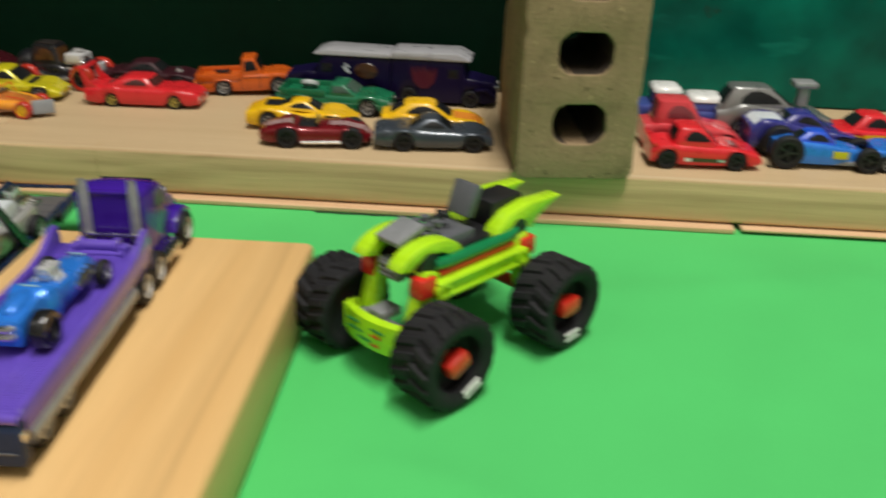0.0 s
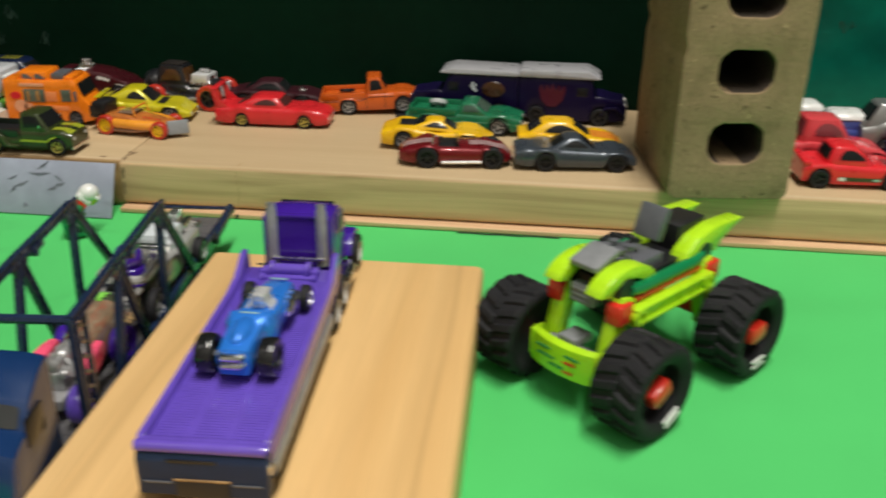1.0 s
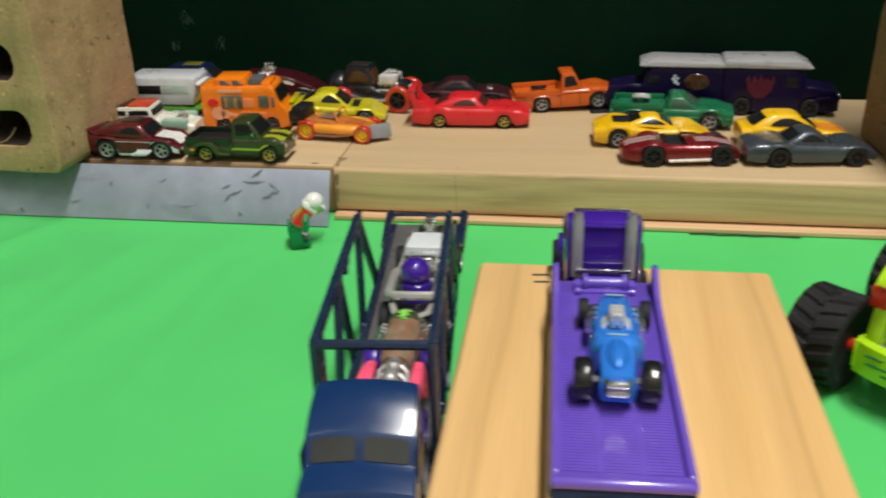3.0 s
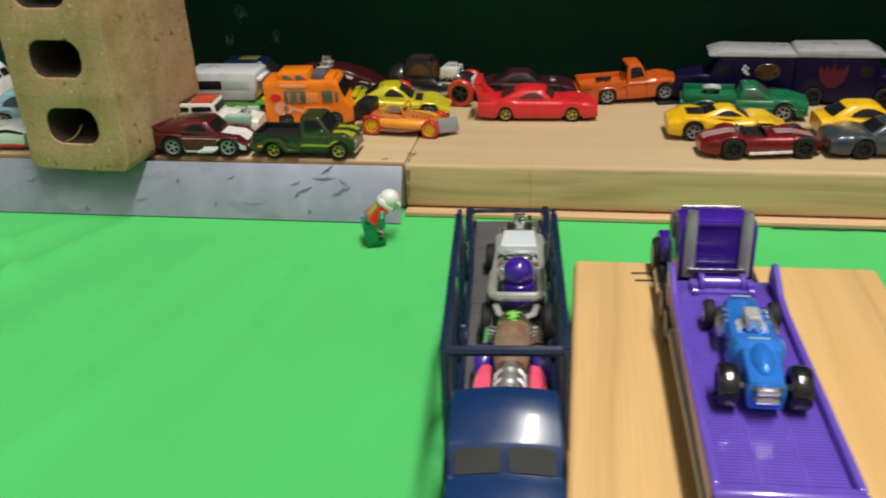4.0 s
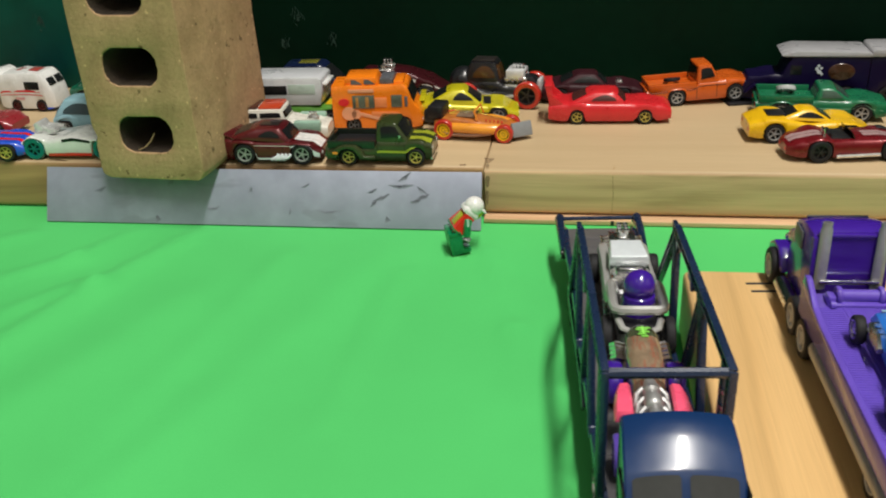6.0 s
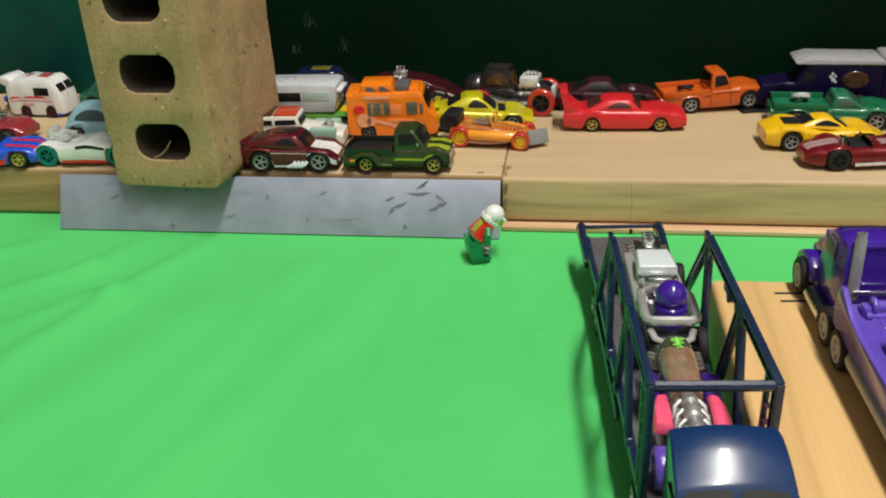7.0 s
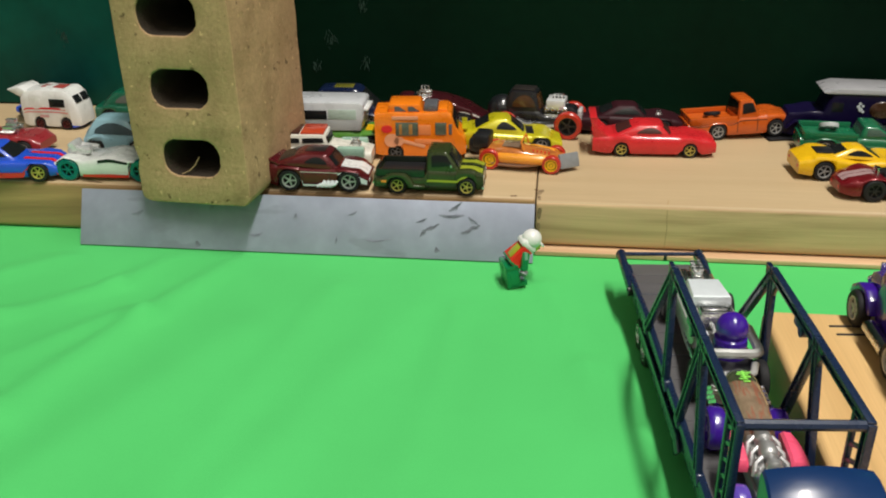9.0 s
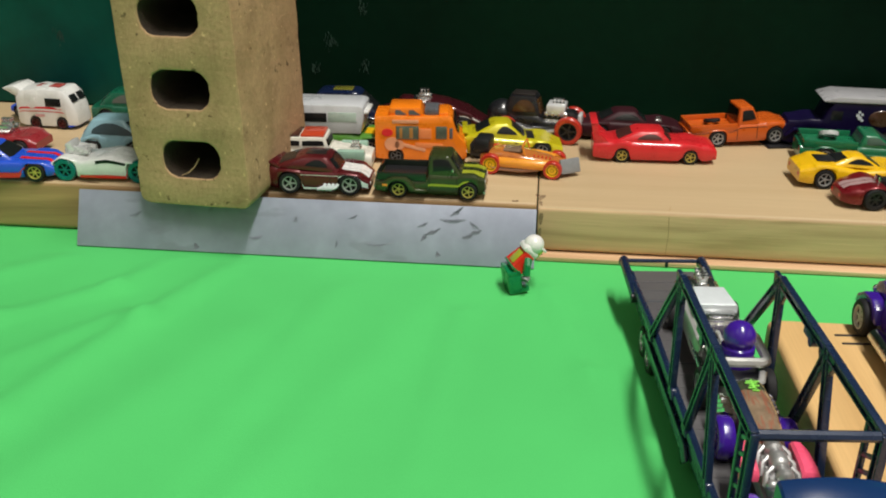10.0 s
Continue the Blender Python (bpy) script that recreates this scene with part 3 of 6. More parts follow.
# black strip stands in for the shadow gap below the trim
plank("trim_gap", 499, 900, -3, 184, 0.3, 1.9, 0.3, [BLACKP, BLACKP], "black strip painting the shaded gap under the plywood")
bm = bmesh.new()
box(bm, -153.4, 0, 0, 294.4, 1.6, 36.5, 0.4)
plate = tagged(part("metal_plate", bm, ZINC, None, "", mm(0, -11.5, 17.2, -24)), "galvanised grey metal plate leaning against the wooden ledge", "metal plate")
random.seed(21)
for x, y, ln in ((-186, 7.5, 8), (-141, 8.5, 5), (-132, 7.6, 9), (-98, 8.0, 4), (-52, 7.6, 7), (-20, 8.4, 4), (-6, 20, 3), (-300, 8, 14), (-330, 7.6, 8)):
    bm = bmesh.new()
    for k in range(3):
        lathe(bm, [(0, -0.1), (1, -0.1), (1.08, 0), (0, 0.03)], 12, Matrix.Rotation(radians(90), 4, "X") @ Matrix.Translation((ln * (k - 1) * 0.3, 0, random.uniform(-0.5, 0.5))) @ Matrix.Diagonal((ln * random.uniform(0.18, 0.3), 1, random.uniform(0.5, 1.1), 1)))
    tagged(part("stain", bm, STAIN, None, "", mm(x, y, 34.06, 0, 0, random.uniform(-8, 8))), "dark brown stain on the pine board's edge", "mark", "marks on the board edge", "structure")
random.seed(9)
# length, thickness and tilt of each mark, the dark ones first
for x, z, ln, th, tilt, mt in ((-70, 0.6, 11, 1.5, 22, SMUDGE), (-75, -2.6, 6, 1.2, 48, SMUDGE), (-43, 1.8, 8, 1.7, 16, SMUDGE), (-48, -0.8, 6, 1.8, 10, SMUDGE), (-55, 14, 9, 1.6, 36, SMUDGE), (-66, -12.6, 4, 1.6, 80, SMUDGE), (-157, 5, 4, 1.6, 60, SMUDGE2),
                               (-57, 8.6, 15, 1.5, 2, SMUDGE2), (-44, 6, 7, 1.6, -40, SMUDGE2), (-76, 5.2, 7, 1.1, 24, SMUDGE2), (-104, -8.6, 16, 0.9, 3, SMUDGE2), (-130, -9.2, 5, 1.0, 80, SMUDGE2), (-120, 8, 6, 0.9, 25, SMUDGE2), (-221, -15, 4, 2.2, 85, SMUDGE), (-212, 9, 5, 1.2, 50, SMUDGE2), (-182, -8, 9, 1.4, 12, SMUDGE2), (-262, 3, 8, 1.4, 20, SMUDGE2)):
    bm = bmesh.new()
    for k in range(5):
        u = (k - 2) / 2
        lathe(bm, [(0, -0.1), (1, -0.1), (1.06, 0), (0, 0.02)], 14, Matrix.Rotation(radians(-tilt - 9 * u), 4, "Y") @ Matrix.Translation((ln * u * 0.36, 0, random.uniform(-0.3, 0.3) * th)) @ Matrix.Diagonal((ln * random.uniform(0.15, 0.24), 1, th * (1 - 0.55 * abs(u)) * random.uniform(0.7, 1.1), 1)))
    ob = part("smudge", bm, mt, None, "", mm(0, -11.5, 17.2, -24) @ mm(x, -0.86, z))
    tagged(ob, "dark rubbed smudge on the grey metal plate", "mark", "marks on the plate", "structure")
bm = bmesh.new()
tube(bm, [(0, 0, 6), (0.5, 0, 19), (-0.3, 0, 31), (0, 3, 34.0), (1.2, 9, 34.0)], 0.22, 5)
tagged(part("crack", bm, OLDW, None, "", mm(74.6, 0.05, 0)), "fine brown crack down the pine board", "mark", "", "structure")
# brown bruises where the two boards meet
for x, y, z, sx, sy_, sz, rot in ((-4.6, 60, 34.05, 1.0, 7, 0.1, 4), (-3.6, 16, 34.05, 1.6, 5, 0.1, -12), (-3.9, 6, 34.05, 1.0, 4, 0.1, 10), (-3.6, -0.06, 26, 1.3, 0.1, 4.0, 0), (-4.0, -0.06, 15, 1.0, 0.1, 5.0, 0)):
    bm = bmesh.new()
    ball(bm, (0, 0, 0), sx, sy_, sz)
    ball(bm, (sx * 0.6, sy_ * 0.5, sz * 0.5), sx * 0.7, sy_ * 0.5, sz * 0.5)
    tagged(part("stain", bm, BRUISE, None, "", mm(x, y, z, 0, 0, rot)), "brown bruise on the pine where two boards meet", "mark", "marks on the board edge", "structure")
bm = bmesh.new()
box(bm, 75, -7.1, 2.2, 2.0, 0.8, 2.9, 0.3)
tagged(part("notch", bm, BLACKP), "dark notch in the plywood strip", "mark", "", "structure")
bm = bmesh.new()
box(bm, 0, 196, 1600, 4400, 16, 3200)
tagged(part("wall_back", bm, BOARDG), "dark green painted board standing behind the ledge", "wall", "", "structure")
bm = bmesh.new()
box(bm, 655, 183, 260, 510, 5, 450, 1.5)
tagged(part("wall_panel", bm, TEAL), "glossy teal panel standing behind the ledge", "panel", "", "structure")
bm = bmesh.new()
box(bm, -640, 184, 260, 800, 4, 450, 1.5)
tagged(part("wall_panel_left", bm, TEAL2), "deep teal panel standing behind the ledge", "panel", "", "structure")
for nm, c, s_ in (("wall_left", (-2208, -1000, 1600), (16, 2420, 3200)), ("wall_right", (2208, -1000, 1600), (16, 2420, 3200)), ("wall_front", (0, -2208, 1600), (4400, 16, 3200)), ("ceiling", (0, -1000, 3208), (4400, 2420, 16))):
    bm = bmesh.new()
    box(bm, *c, *s_)
    tagged(part(nm, bm, PLASTER), "plain plastered room surface", "ceiling" if nm == "ceiling" else "wall", "", "structure")
random.seed(4)
for x, z, sx, sz in ((-400, 92, 4, 8), (-178, 92, 5, 8), (-148, 73, 4, 6), (-150, 118, 3, 6), (-190, 70, 4, 5), (470, 150, 14, 8), (560, 142, 12, 9), (600, 128, 16, 8), (500, 108, 10, 5)):
    bm = bmesh.new()
    for k in range(18):
        a, b = random.gauss(0, sx * 0.55), random.gauss(0, sz * 0.4)
        ln = random.uniform(0.2, 0.8) * sz
        lean = random.uniform(-0.3, 0.5)
        tube(bm, [(a - lean * ln * 0.5, 0, b - ln * 0.5), (a + random.uniform(-0.6, 0.6), 0, b), (a + lean * ln * 0.5, 0, b + ln * 0.5)], random.uniform(0.3, 0.9), 5, 0, 0.3)
    ob = part("scuff_mark", bm, CHALK, None, "", mm(x, 181.9 if x < -240 else 187.9 if x < 430 else 180.4, z))
    tagged(ob, "pale scuffed mark on the green board", "mark", "marks on the board", "structure")


def brick(name, label, m, holes, seed, skin, hw=37.0, hh=23.5):
    """A perforated brick stood on end: one row of round-cornered holes from front to back."""
    random.seed(seed)
    W, D, H = 73.5, 100.0, 215.0
    bm = bmesh.new()

    def loop(pts):
        vs = [bm.verts.new((x, 0, z)) for x, z in pts]
        return [bm.edges.new((vs[i], vs[(i + 1) % len(vs)])) for i in range(len(vs))]

    def rounded(cx, cz, w, h, r, n=5, wob=0.0):
        pts = []
        for qx, qz, a0 in ((1, 1, 0), (-1, 1, 90), (-1, -1, 180), (1, -1, 270)):
            for i in range(n + 1):
                a = radians(a0 + 90 * i / n)
                pts.append((cx + qx * (w / 2 - r) + r * math.cos(a) + random.uniform(-wob, wob), cz + qz * (h / 2 - r) + r * math.sin(a) + random.uniform(-wob, wob)))
        return pts

    outer = []
    base = rounded(0, H / 2, W, H, 6.5, 5)
    for i, (x, z) in enumerate(base):
        x2, z2 = base[(i + 1) % len(base)]
        k = max(1, int(math.hypot(x2 - x, z2 - z) / 7))
        for j in range(k):
            u, v = x + (x2 - x) * j / k + random.uniform(-0.28, 0.28), z + (z2 - z) * j / k + random.uniform(-0.25, 0.25)
            # a chipped corner here and there
            chip = random.uniform(0.8, 1.8) if random.random() < 0.09 else 0
            outer.append((u - math.copysign(chip, u) * (abs(u) > W / 2 - 2), v - chip * (v > H - 2)))
    edges = loop(outer)
    for cx, cz in holes:
        edges += loop(rounded(cx, cz, hw, hh, 9.8, 8, 0.3))
    bmesh.ops.triangle_fill(bm, edges=edges, use_beauty=True, use_dissolve=False)
    front = list(bm.faces)
    out = bmesh.ops.extrude_face_region(bm, geom=front)
    moved = [g for g in out["geom"] if isinstance(g, bmesh.types.BMVert)]
    bmesh.ops.translate(bm, verts=moved, vec=(0, D, 0))
    bmesh.ops.recalc_face_normals(bm, faces=bm.faces)
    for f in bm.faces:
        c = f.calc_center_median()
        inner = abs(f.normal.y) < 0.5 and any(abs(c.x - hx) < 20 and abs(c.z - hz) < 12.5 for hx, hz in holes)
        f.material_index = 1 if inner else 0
    rim_edges = [e for e in bm.edges if len(e.link_faces) == 2 and abs(e.verts[0].co.y - e.verts[1].co.y) < 1 and abs(e.link_faces[0].normal.y) + abs(e.link_faces[1].normal.y) > 0.8 and e.calc_face_angle(0) > 1]
    bmesh.ops.bevel(bm, geom=rim_edges, offset=1.0, segments=3, affect="EDGES", profile=0.5)
    return tagged(part(name, bm, [skin, HOLE_SHADE], None, "", m, 50), label, "brick", "bricks on the ledge")


HOLES = [(1.0 - 1.6 * k, 29.8 + 43.0 * k) for k in range(5)]
brick("brick", "worn sandy perforated brick stood on end, overhanging the plate", mm(-215.5, -24, 34.0, 0, -1.0, -6), HOLES, 3, BRICK)
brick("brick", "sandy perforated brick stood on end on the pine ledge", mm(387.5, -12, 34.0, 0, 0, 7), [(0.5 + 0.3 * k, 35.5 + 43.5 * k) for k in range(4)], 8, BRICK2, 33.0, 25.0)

bm = bmesh.new()
tube(bm, [(-8, 2.5, 18.7), (-4.0, 4, 20.2), (-0.5, 6, 23.5), (1.4, 9, 28)], 0.45, 6)
tagged(part("dry_stem", bm, material("dry_straw", (0.40, 0.27, 0.14), 0.7, 0, 0.3, 200), None, "", mm(-215.5, -24, 34.0, 0, -1.0, -6)), "thin dry straw stem leaning inside the brick's hole", "stem")

ramp = plank("ramp_plank", -2.2, 139, -640, 0, 0.5, 35.5, 3.5, [RAMPW, RAMPW], "pale pine plank lying flat on the green cloth", "plank", "", mm(107.5, -133, 0, 0, 0, 0.6), False)
for x, y in ((132.6, -12.4), (134.0, -19.8)):
    bm = bmesh.new()
    tube(bm, [(0, 0, 0), (9, 0.7, 0), (20, 1.4, 0)], 0.62, 5)
    tagged(part("pencil_mark", bm, BLACKP, None, "", mm(x, -133 + y, 35.7)), "short black line drawn on the plank", "mark", "marks on the plank")
# shadow under the plywood's front edge, drawn as a thin black tube
bm = bmesh.new()
tube(bm, [(222, -9.6, 0), (231, -9.2, 0.1), (240, -9.9, 0), (252, -9.3, 0.1), (262, -9.8, 0), (270, -9.1, 0.2), (281, -8.9, 0), (288, -9.4, 0)], 0.42, 6)
tagged(part("dark_cord", bm, BLACKP, None, "", mm(0, 0, 0.75)), "thin black line standing in for the shadow under the plywood's edge", "cord")


# ---- toy cars on the ledge, between the bricks ----
c = Toy("muscle_car", "maroon die-cast muscle car with silver hood stripe", (-164, 8), 1.5, 38.5, 15, 12.6, 29, [(0, 18.5), (0.05, 19), (0.14, 16.5), (0.35, 15.8), (0.66, 15.6), (0.9, 13.8), (1, 9.5)], MAROON, 7.2, 5.5, CHROME, 5, (0.06, 0.31, 0.61, 0.73, 23.4, 0.90, 0.74), win=(-0.12, 0.66))
c.stripe("hood_stripe", 0.72, 0.985, -7, 7, WHITE)
c.flank("side_stripe", 0.34, 0.80, 0.80, 0.83, WHITE, 0.3, -0.02)
c.flank("front_panel", 0.70, 0.985, 0.70, 0.84, SILVERP, 0.32, -0.16)
c.flank("front_panel", 0.90, 0.985, 0.34, 0.66, SILVERP, 0.3, -0.08)
c.flank("sill", 0.34, 0.66, 0.06, 0.16, SILVERP, 0.3)
bm = bmesh.new()
box(bm, c.xat(0.47), 0, 24.55, 13, 11, 0.5, 0.2)
c.bits("roof_print", bm, paint("sooty_roof", (0.022, 0.018, 0.018)))
c.lamps()
bm = bmesh.new()
for k in range(4):
    tube(bm, [(4 + k * 2.6, -14.0, 7.6), (3 + k * 2.6, -15.4, 6), (-1 + k * 2.6, -15.4, 4.2)], 1.15, 6)
c.bits("exhaust_pipe", bm, SILVERP)
c.seams(0.36, 0.62)
bm = bmesh.new()
prism(bm, [(c.x0 + 7, 17), (c.x0 - 1, 21.5), (c.x0 - 1.5, 22.6), (c.x0 + 0.5, 22.6), (c.x0 + 10, 17)], -13, 13, 0.4)
c.bits("spoiler", bm, MAROON)


def pickup(name, label, at, yaw, wb, rear, front, W, body, hood, cabf, h, paint_, r=6.2, rim=None, bed=(0.03, 0.47), style=5, fill=None, bedmat=None):
    """A pickup: low body, cabin, and a bed of thin walls."""
    c = Toy(name, label, at, yaw, wb, rear, front, W, [(0, body), (bed[1] - 0.01, body), (bed[1] + 0.03, hood), (0.9, hood - 0.6), (1, hood - 2.5)], paint_, r, 5.0, rim or CHROME, style, (*cabf, h, 0.92, 0.80),
            category="toy pickup", plan=[(0, 0.95), (0.1, 0.98), (0.8, 1.0), (0.94, 0.96), (1, 0.86)])
    x0, x1 = c.xat(bed[0]), c.xat(bed[1])
    bm = bmesh.new()
    for sy in (-1, 1):
        box(bm, (x0 + x1) / 2, sy * (W / 2 - 1.2), body + 1.6, x1 - x0, 1.6, 5.4, 0.4)
    box(bm, x0, 0, body + 1.6, 1.6, W - 2, 5.4, 0.4)
    c.bits("bed_wall", bm, bedmat or paint_)
    bm = bmesh.new()
    box(bm, (x0 + x1) / 2 + 0.5, 0, body + 0.4, x1 - x0 - 2, W - 5, 0.6)
    c.bits("bed_floor", bm, fill or BLACKP)
    c.lamps(0.7)
    bm = bmesh.new()
    box(bm, c.x1 - 0.2, 0, 5.2, 1.4, W * 0.9, 2.2, 0.5)
    c.bits("bumper", bm, CHROME)
    return c


c = pickup("pickup_truck", "dark green die-cast stepside pickup with olive stripes", (-94, 9), 0, 44, 15, 10.5, 27, 12.6, 17.4, (0.47, 0.49, 0.68, 0.80), 27.6, DKGREEN, 5.9, GOLD, bedmat=paint("blackish_green_bed", (0.008, 0.014, 0.009)))
c.flank("side_stripe", 0.49, 0.78, 0.42, 0.53, OLIVE)
c.flank("side_stripe", 0.77, 0.87, 0.43, 0.58, OLIVE, 0.25, 0.34)
c.seams(0.50, 0.745)
c.stripe("hood_stripe", 0.78, 0.99, 3, 10, OLIVE)
c.stripe("hood_stripe", 0.78, 0.99, -10, -3, OLIVE)
for sy in (-1, 1):
    bm = bmesh.new()
    prism(bm, [(-36, 5.6), (-35.4, 10), (-32, 10.6), (-29, 12.9), (-25, 14.4), (-17, 14.4), (-13, 11.6), (-11, 7.2), (-4, 7.0), (-4, 5.2), (-14, 5.2), (-15.6, 8), (-18, 11.2), (-22, 12.4), (-26, 11.2), (-28.4, 8), (-29.4, 5.6)], sy * 14.0 - 1.9, sy * 14.0 + 1.9, 0.7)
    c.bits("fender", bm, DKGREEN, "bulging stepside rear fender")
    bm = bmesh.new()
    box(bm, -30, sy * 16.0, 9.4, 3.4, 0.5, 1.6, 0.2)
    c.bits("tail_light", bm, AMBER)
    bm = bmesh.new()
    tube(bm, [(13.2, sy * 12.4, 19), (12.6, sy * 15.0, 19.8), (12.6, sy * 15.4, 21.6)], 0.6, 6)
    c.bits("mirror", bm, CHROME)
bm = bmesh.new()
box(bm, c.x0 - 0.4, 0, 6.5, 1.6, 22, 1.6, 0.4)
c.bits("bumper", bm, CHROME)

c = Toy("sedan_rod", "cream hot rod sedan with orange roof panel and chrome engine", (-174, 46), 4, 42, 11, 13, 26, [(0, 16), (0.55, 17), (0.62, 16), (0.85, 14.5), (1, 12)], CREAM, 6, 5, CHROME, 5, (0.0, 0.04, 0.54, 0.58, 24.5, 0.93, 0.88), sides=2)
bm = bmesh.new()
box(bm, c.xat(0.40), 0, 25.3, 16, 20.5, 2.0, 0.9)
c.bits("roof_panel", bm, paint("orange_red_roof", (0.50, 0.055, 0.018)))
bm = bmesh.new()
box(bm, c.xat(0.145), 0, 25.25, 16.5, 20.4, 1.95, 0.9)
c.bits("roof_panel", bm, paint("scorched_roof", (0.05, 0.014, 0.01)))
bm = bmesh.new()
motor(bm, c.xat(0.82), 0, 12.5, 1.0)
c.bits("engine", bm, CHROME)
bm = bmesh.new()
box(bm, c.xat(0.79), -10.4, 12.6, 19, 5.6, 7.4, 1.4)
box(bm, c.xat(0.79), 10.4, 12.6, 19, 5.6, 7.4, 1.4)
c.bits("hood_side", bm, paint("pale_mint", (0.32, 0.50, 0.40)))

c = Toy("camper_truck", "white die-cast camper truck with green and yellow lower body", (-167, 86), 1.5, 41, 12, 13, 29, [(0, 16), (0.55, 16), (0.62, 15), (0.9, 14), (1, 11)], paint("leaf_green_enamel", (0.10, 0.30, 0.04)), 6, 5, CHROME, 5)
bm = bmesh.new()
prism(bm, [(c.x0 - 7, 16), (c.x0 - 8.4, 29), (c.x0 - 4, 36.5), (c.x0 + 45, 36.5), (c.x0 + 48, 35), (c.x0 + 48, 26), (c.x0 + 46, 16)], -14.5, 14.5, 1.0)
c.bits("camper_body", bm, paint("grey_white_enamel", (0.58, 0.60, 0.63)))
for sy in (-1, 1):
    bm = bmesh.new()
    box(bm, c.x0 + 13, sy * 14.6, 27.5, 18, 0.5, 6.5, 0.2)
    c.bits("side_window", bm, GLASS)
    bm = bmesh.new()
    box(bm, c.x0 + 33, sy * 14.6, 28, 20, 0.5, 7.0, 0.2)
    c.bits("side_panel", bm, paint("pale_grey_green", (0.45, 0.56, 0.50)))
bm = bmesh.new()
box(bm, c.x0 - 8.2, 0, 25, 0.6, 19, 8, 0.2)
c.bits("rear_window", bm, GLASS)
bm = bmesh.new()
box(bm, c.x0 + 49, 0, 30.6, 4.6, 22, 2.4, 1.0)
c.bits("front_shade", bm, WHITE)
c.stripe("hood_stripe", 0.72, 0.98, -7, 7, YELLOW)
c.lamps()

c = Toy("food_truck", "orange die-cast food truck with roof scoops", (-106, 74), 4.8, 36, 14, 13, 29, [(0, 34), (0.80, 34), (0.835, 33), (0.865, 28), (0.90, 21.5), (0.93, 19.5), (0.975, 17.5), (1, 13)], ORANGE, 5.6, 5, GREYP, 5, None, boxy=True, plan=[(0, 0.98), (0.5, 1), (0.95, 1), (1, 0.94)], category="toy truck", snug=1.0, out=-1.0)
PEACH, SALMON, SEAGLASS = paint("peach_print", (0.80, 0.36, 0.20)), paint("salmon_print", (0.86, 0.27, 0.09)), material("grey_green_window", (0.12, 0.145, 0.11), 0.2, 0, 0.3, 120, 0, 0.2)
for sy in (-1, 1):
    for x, z, sx, sz, mt, nm in ((-9.8, 22.8, 15.5, 9.4, SEAGLASS, "serving_window"), (13.6, 23, 7.6, 8.8, SEAGLASS, "side_window"), (20.2, 22.6, 2.2, 7.4, GREYP, "side_window")):
        bm = bmesh.new()
        box(bm, x, sy * 14.9, z, sx, 0.9, sz, 0.3)
        c.bits(nm, bm, mt)
    for x, sx in ((-7.2, 2.6), (-14.2, 2.0)):
        bm = bmesh.new()
        box(bm, x, sy * 15.0, 22.6, sx, 0.9, 7.6, 0.2)
        c.bits("window_post", bm, paint("amber_post", (0.42, 0.20, 0.05)))
    # a guitar and lettering bars along the flank
    for x, z, sx, sz, rot, mt in ((-6.6, 12.6, 19, 2.4, 15, PEACH), (2.4, 22.2, 8.4, 7.0, 0, SALMON), (5, 13.8, 19, 3.2, 2, SALMON), (-11, 30.6, 18, 2.6, 0, PEACH)):
        bm = bmesh.new()
        box(bm, 0, 0, 0, sx, 0.5, sz, 0.2)
        part("print", bm, mt, c.root, "", mm(x, sy * 14.85, z, 0, rot, 0))
    for x, z, ra, rb, mt in ((-20.4, 14.6, 5.2, 4.8, PEACH), (-15.4, 14.0, 3.4, 3.2, PEACH), (-23.6, 22.8, 3.9, 2.6, BRED)):
        bm = bmesh.new()
        lathe(bm, [(0, -0.3), (1, -0.3), (1, 0.28), (0, 0.3)], 18, Matrix.Diagonal((ra, 1, rb, 1)))
        part("print", bm, mt, c.root, "", mm(x, sy * 14.85, z))
bm = bmesh.new()
prism(bm, [(24.9, 22.6), (21.6, 31.5), (22.4, 31.8), (25.8, 22.8)], -12, 12)
c.bits("windscreen", bm, GLASS)
bm = bmesh.new()
prism(bm, [(-22.5, 33.4), (-22.5, 38.6), (-21, 39.2), (-1, 39.2), (1.5, 33.4)], -11.5, 11.5, 0.6)
roof_box = c.bits("roof_scoop", bm, ORANGE)
for x in (-14.5, -5.2):
    for sy in (-1, 1):
        bm = bmesh.new()
        prism(bm, [(x - 3.6, 34.4), (x - 3.6, 37.8), (x - 0.5, 37.8), (x + 4.2, 34.4)], sy * 11.6 - 0.25, sy * 11.6 + 0.25)
        part("vent", bm, GREYP, roof_box)
bm = bmesh.new()
box(bm, 6.5, 0, 35.4, 9.5, 19, 4.6, 0.9)
box(bm, 6.5, -7, 36.0, 6, 6, 5.0, 0.5)
c.bits("roof_vent", bm, GREYP)
bm = bmesh.new()
box(bm, 15, 0, 34.4, 7, 22, 3.6, 1.0)
c.bits("roof_step", bm, ORANGE)
c.lamps(0.5)

c = Toy("sports_coupe", "mustard yellow die-cast sports coupe with black stripe", (-48, 90), 6, 43, 13, 15, 31, [(0, 16.5), (0.08, 17), (0.3, 15.5), (0.6, 14), (0.85, 12.5), (1, 8)], LIMEY, 6.3, 5, CHROME, 5, (0.08, 0.30, 0.47, 0.66, 23.8, 0.86, 0.62), win=(-0.15, 0.74))
c.seams(0.34, 0.60)
c.stripe("hood_stripe", 0.64, 0.72, -9, 9, BLACKP)
c.flank("side_vent", 0.62, 0.78, 0.30, 0.55, BLACKP)
c.flank("door_handle", 0.52, 0.55, 0.74, 0.80, BLACKP)
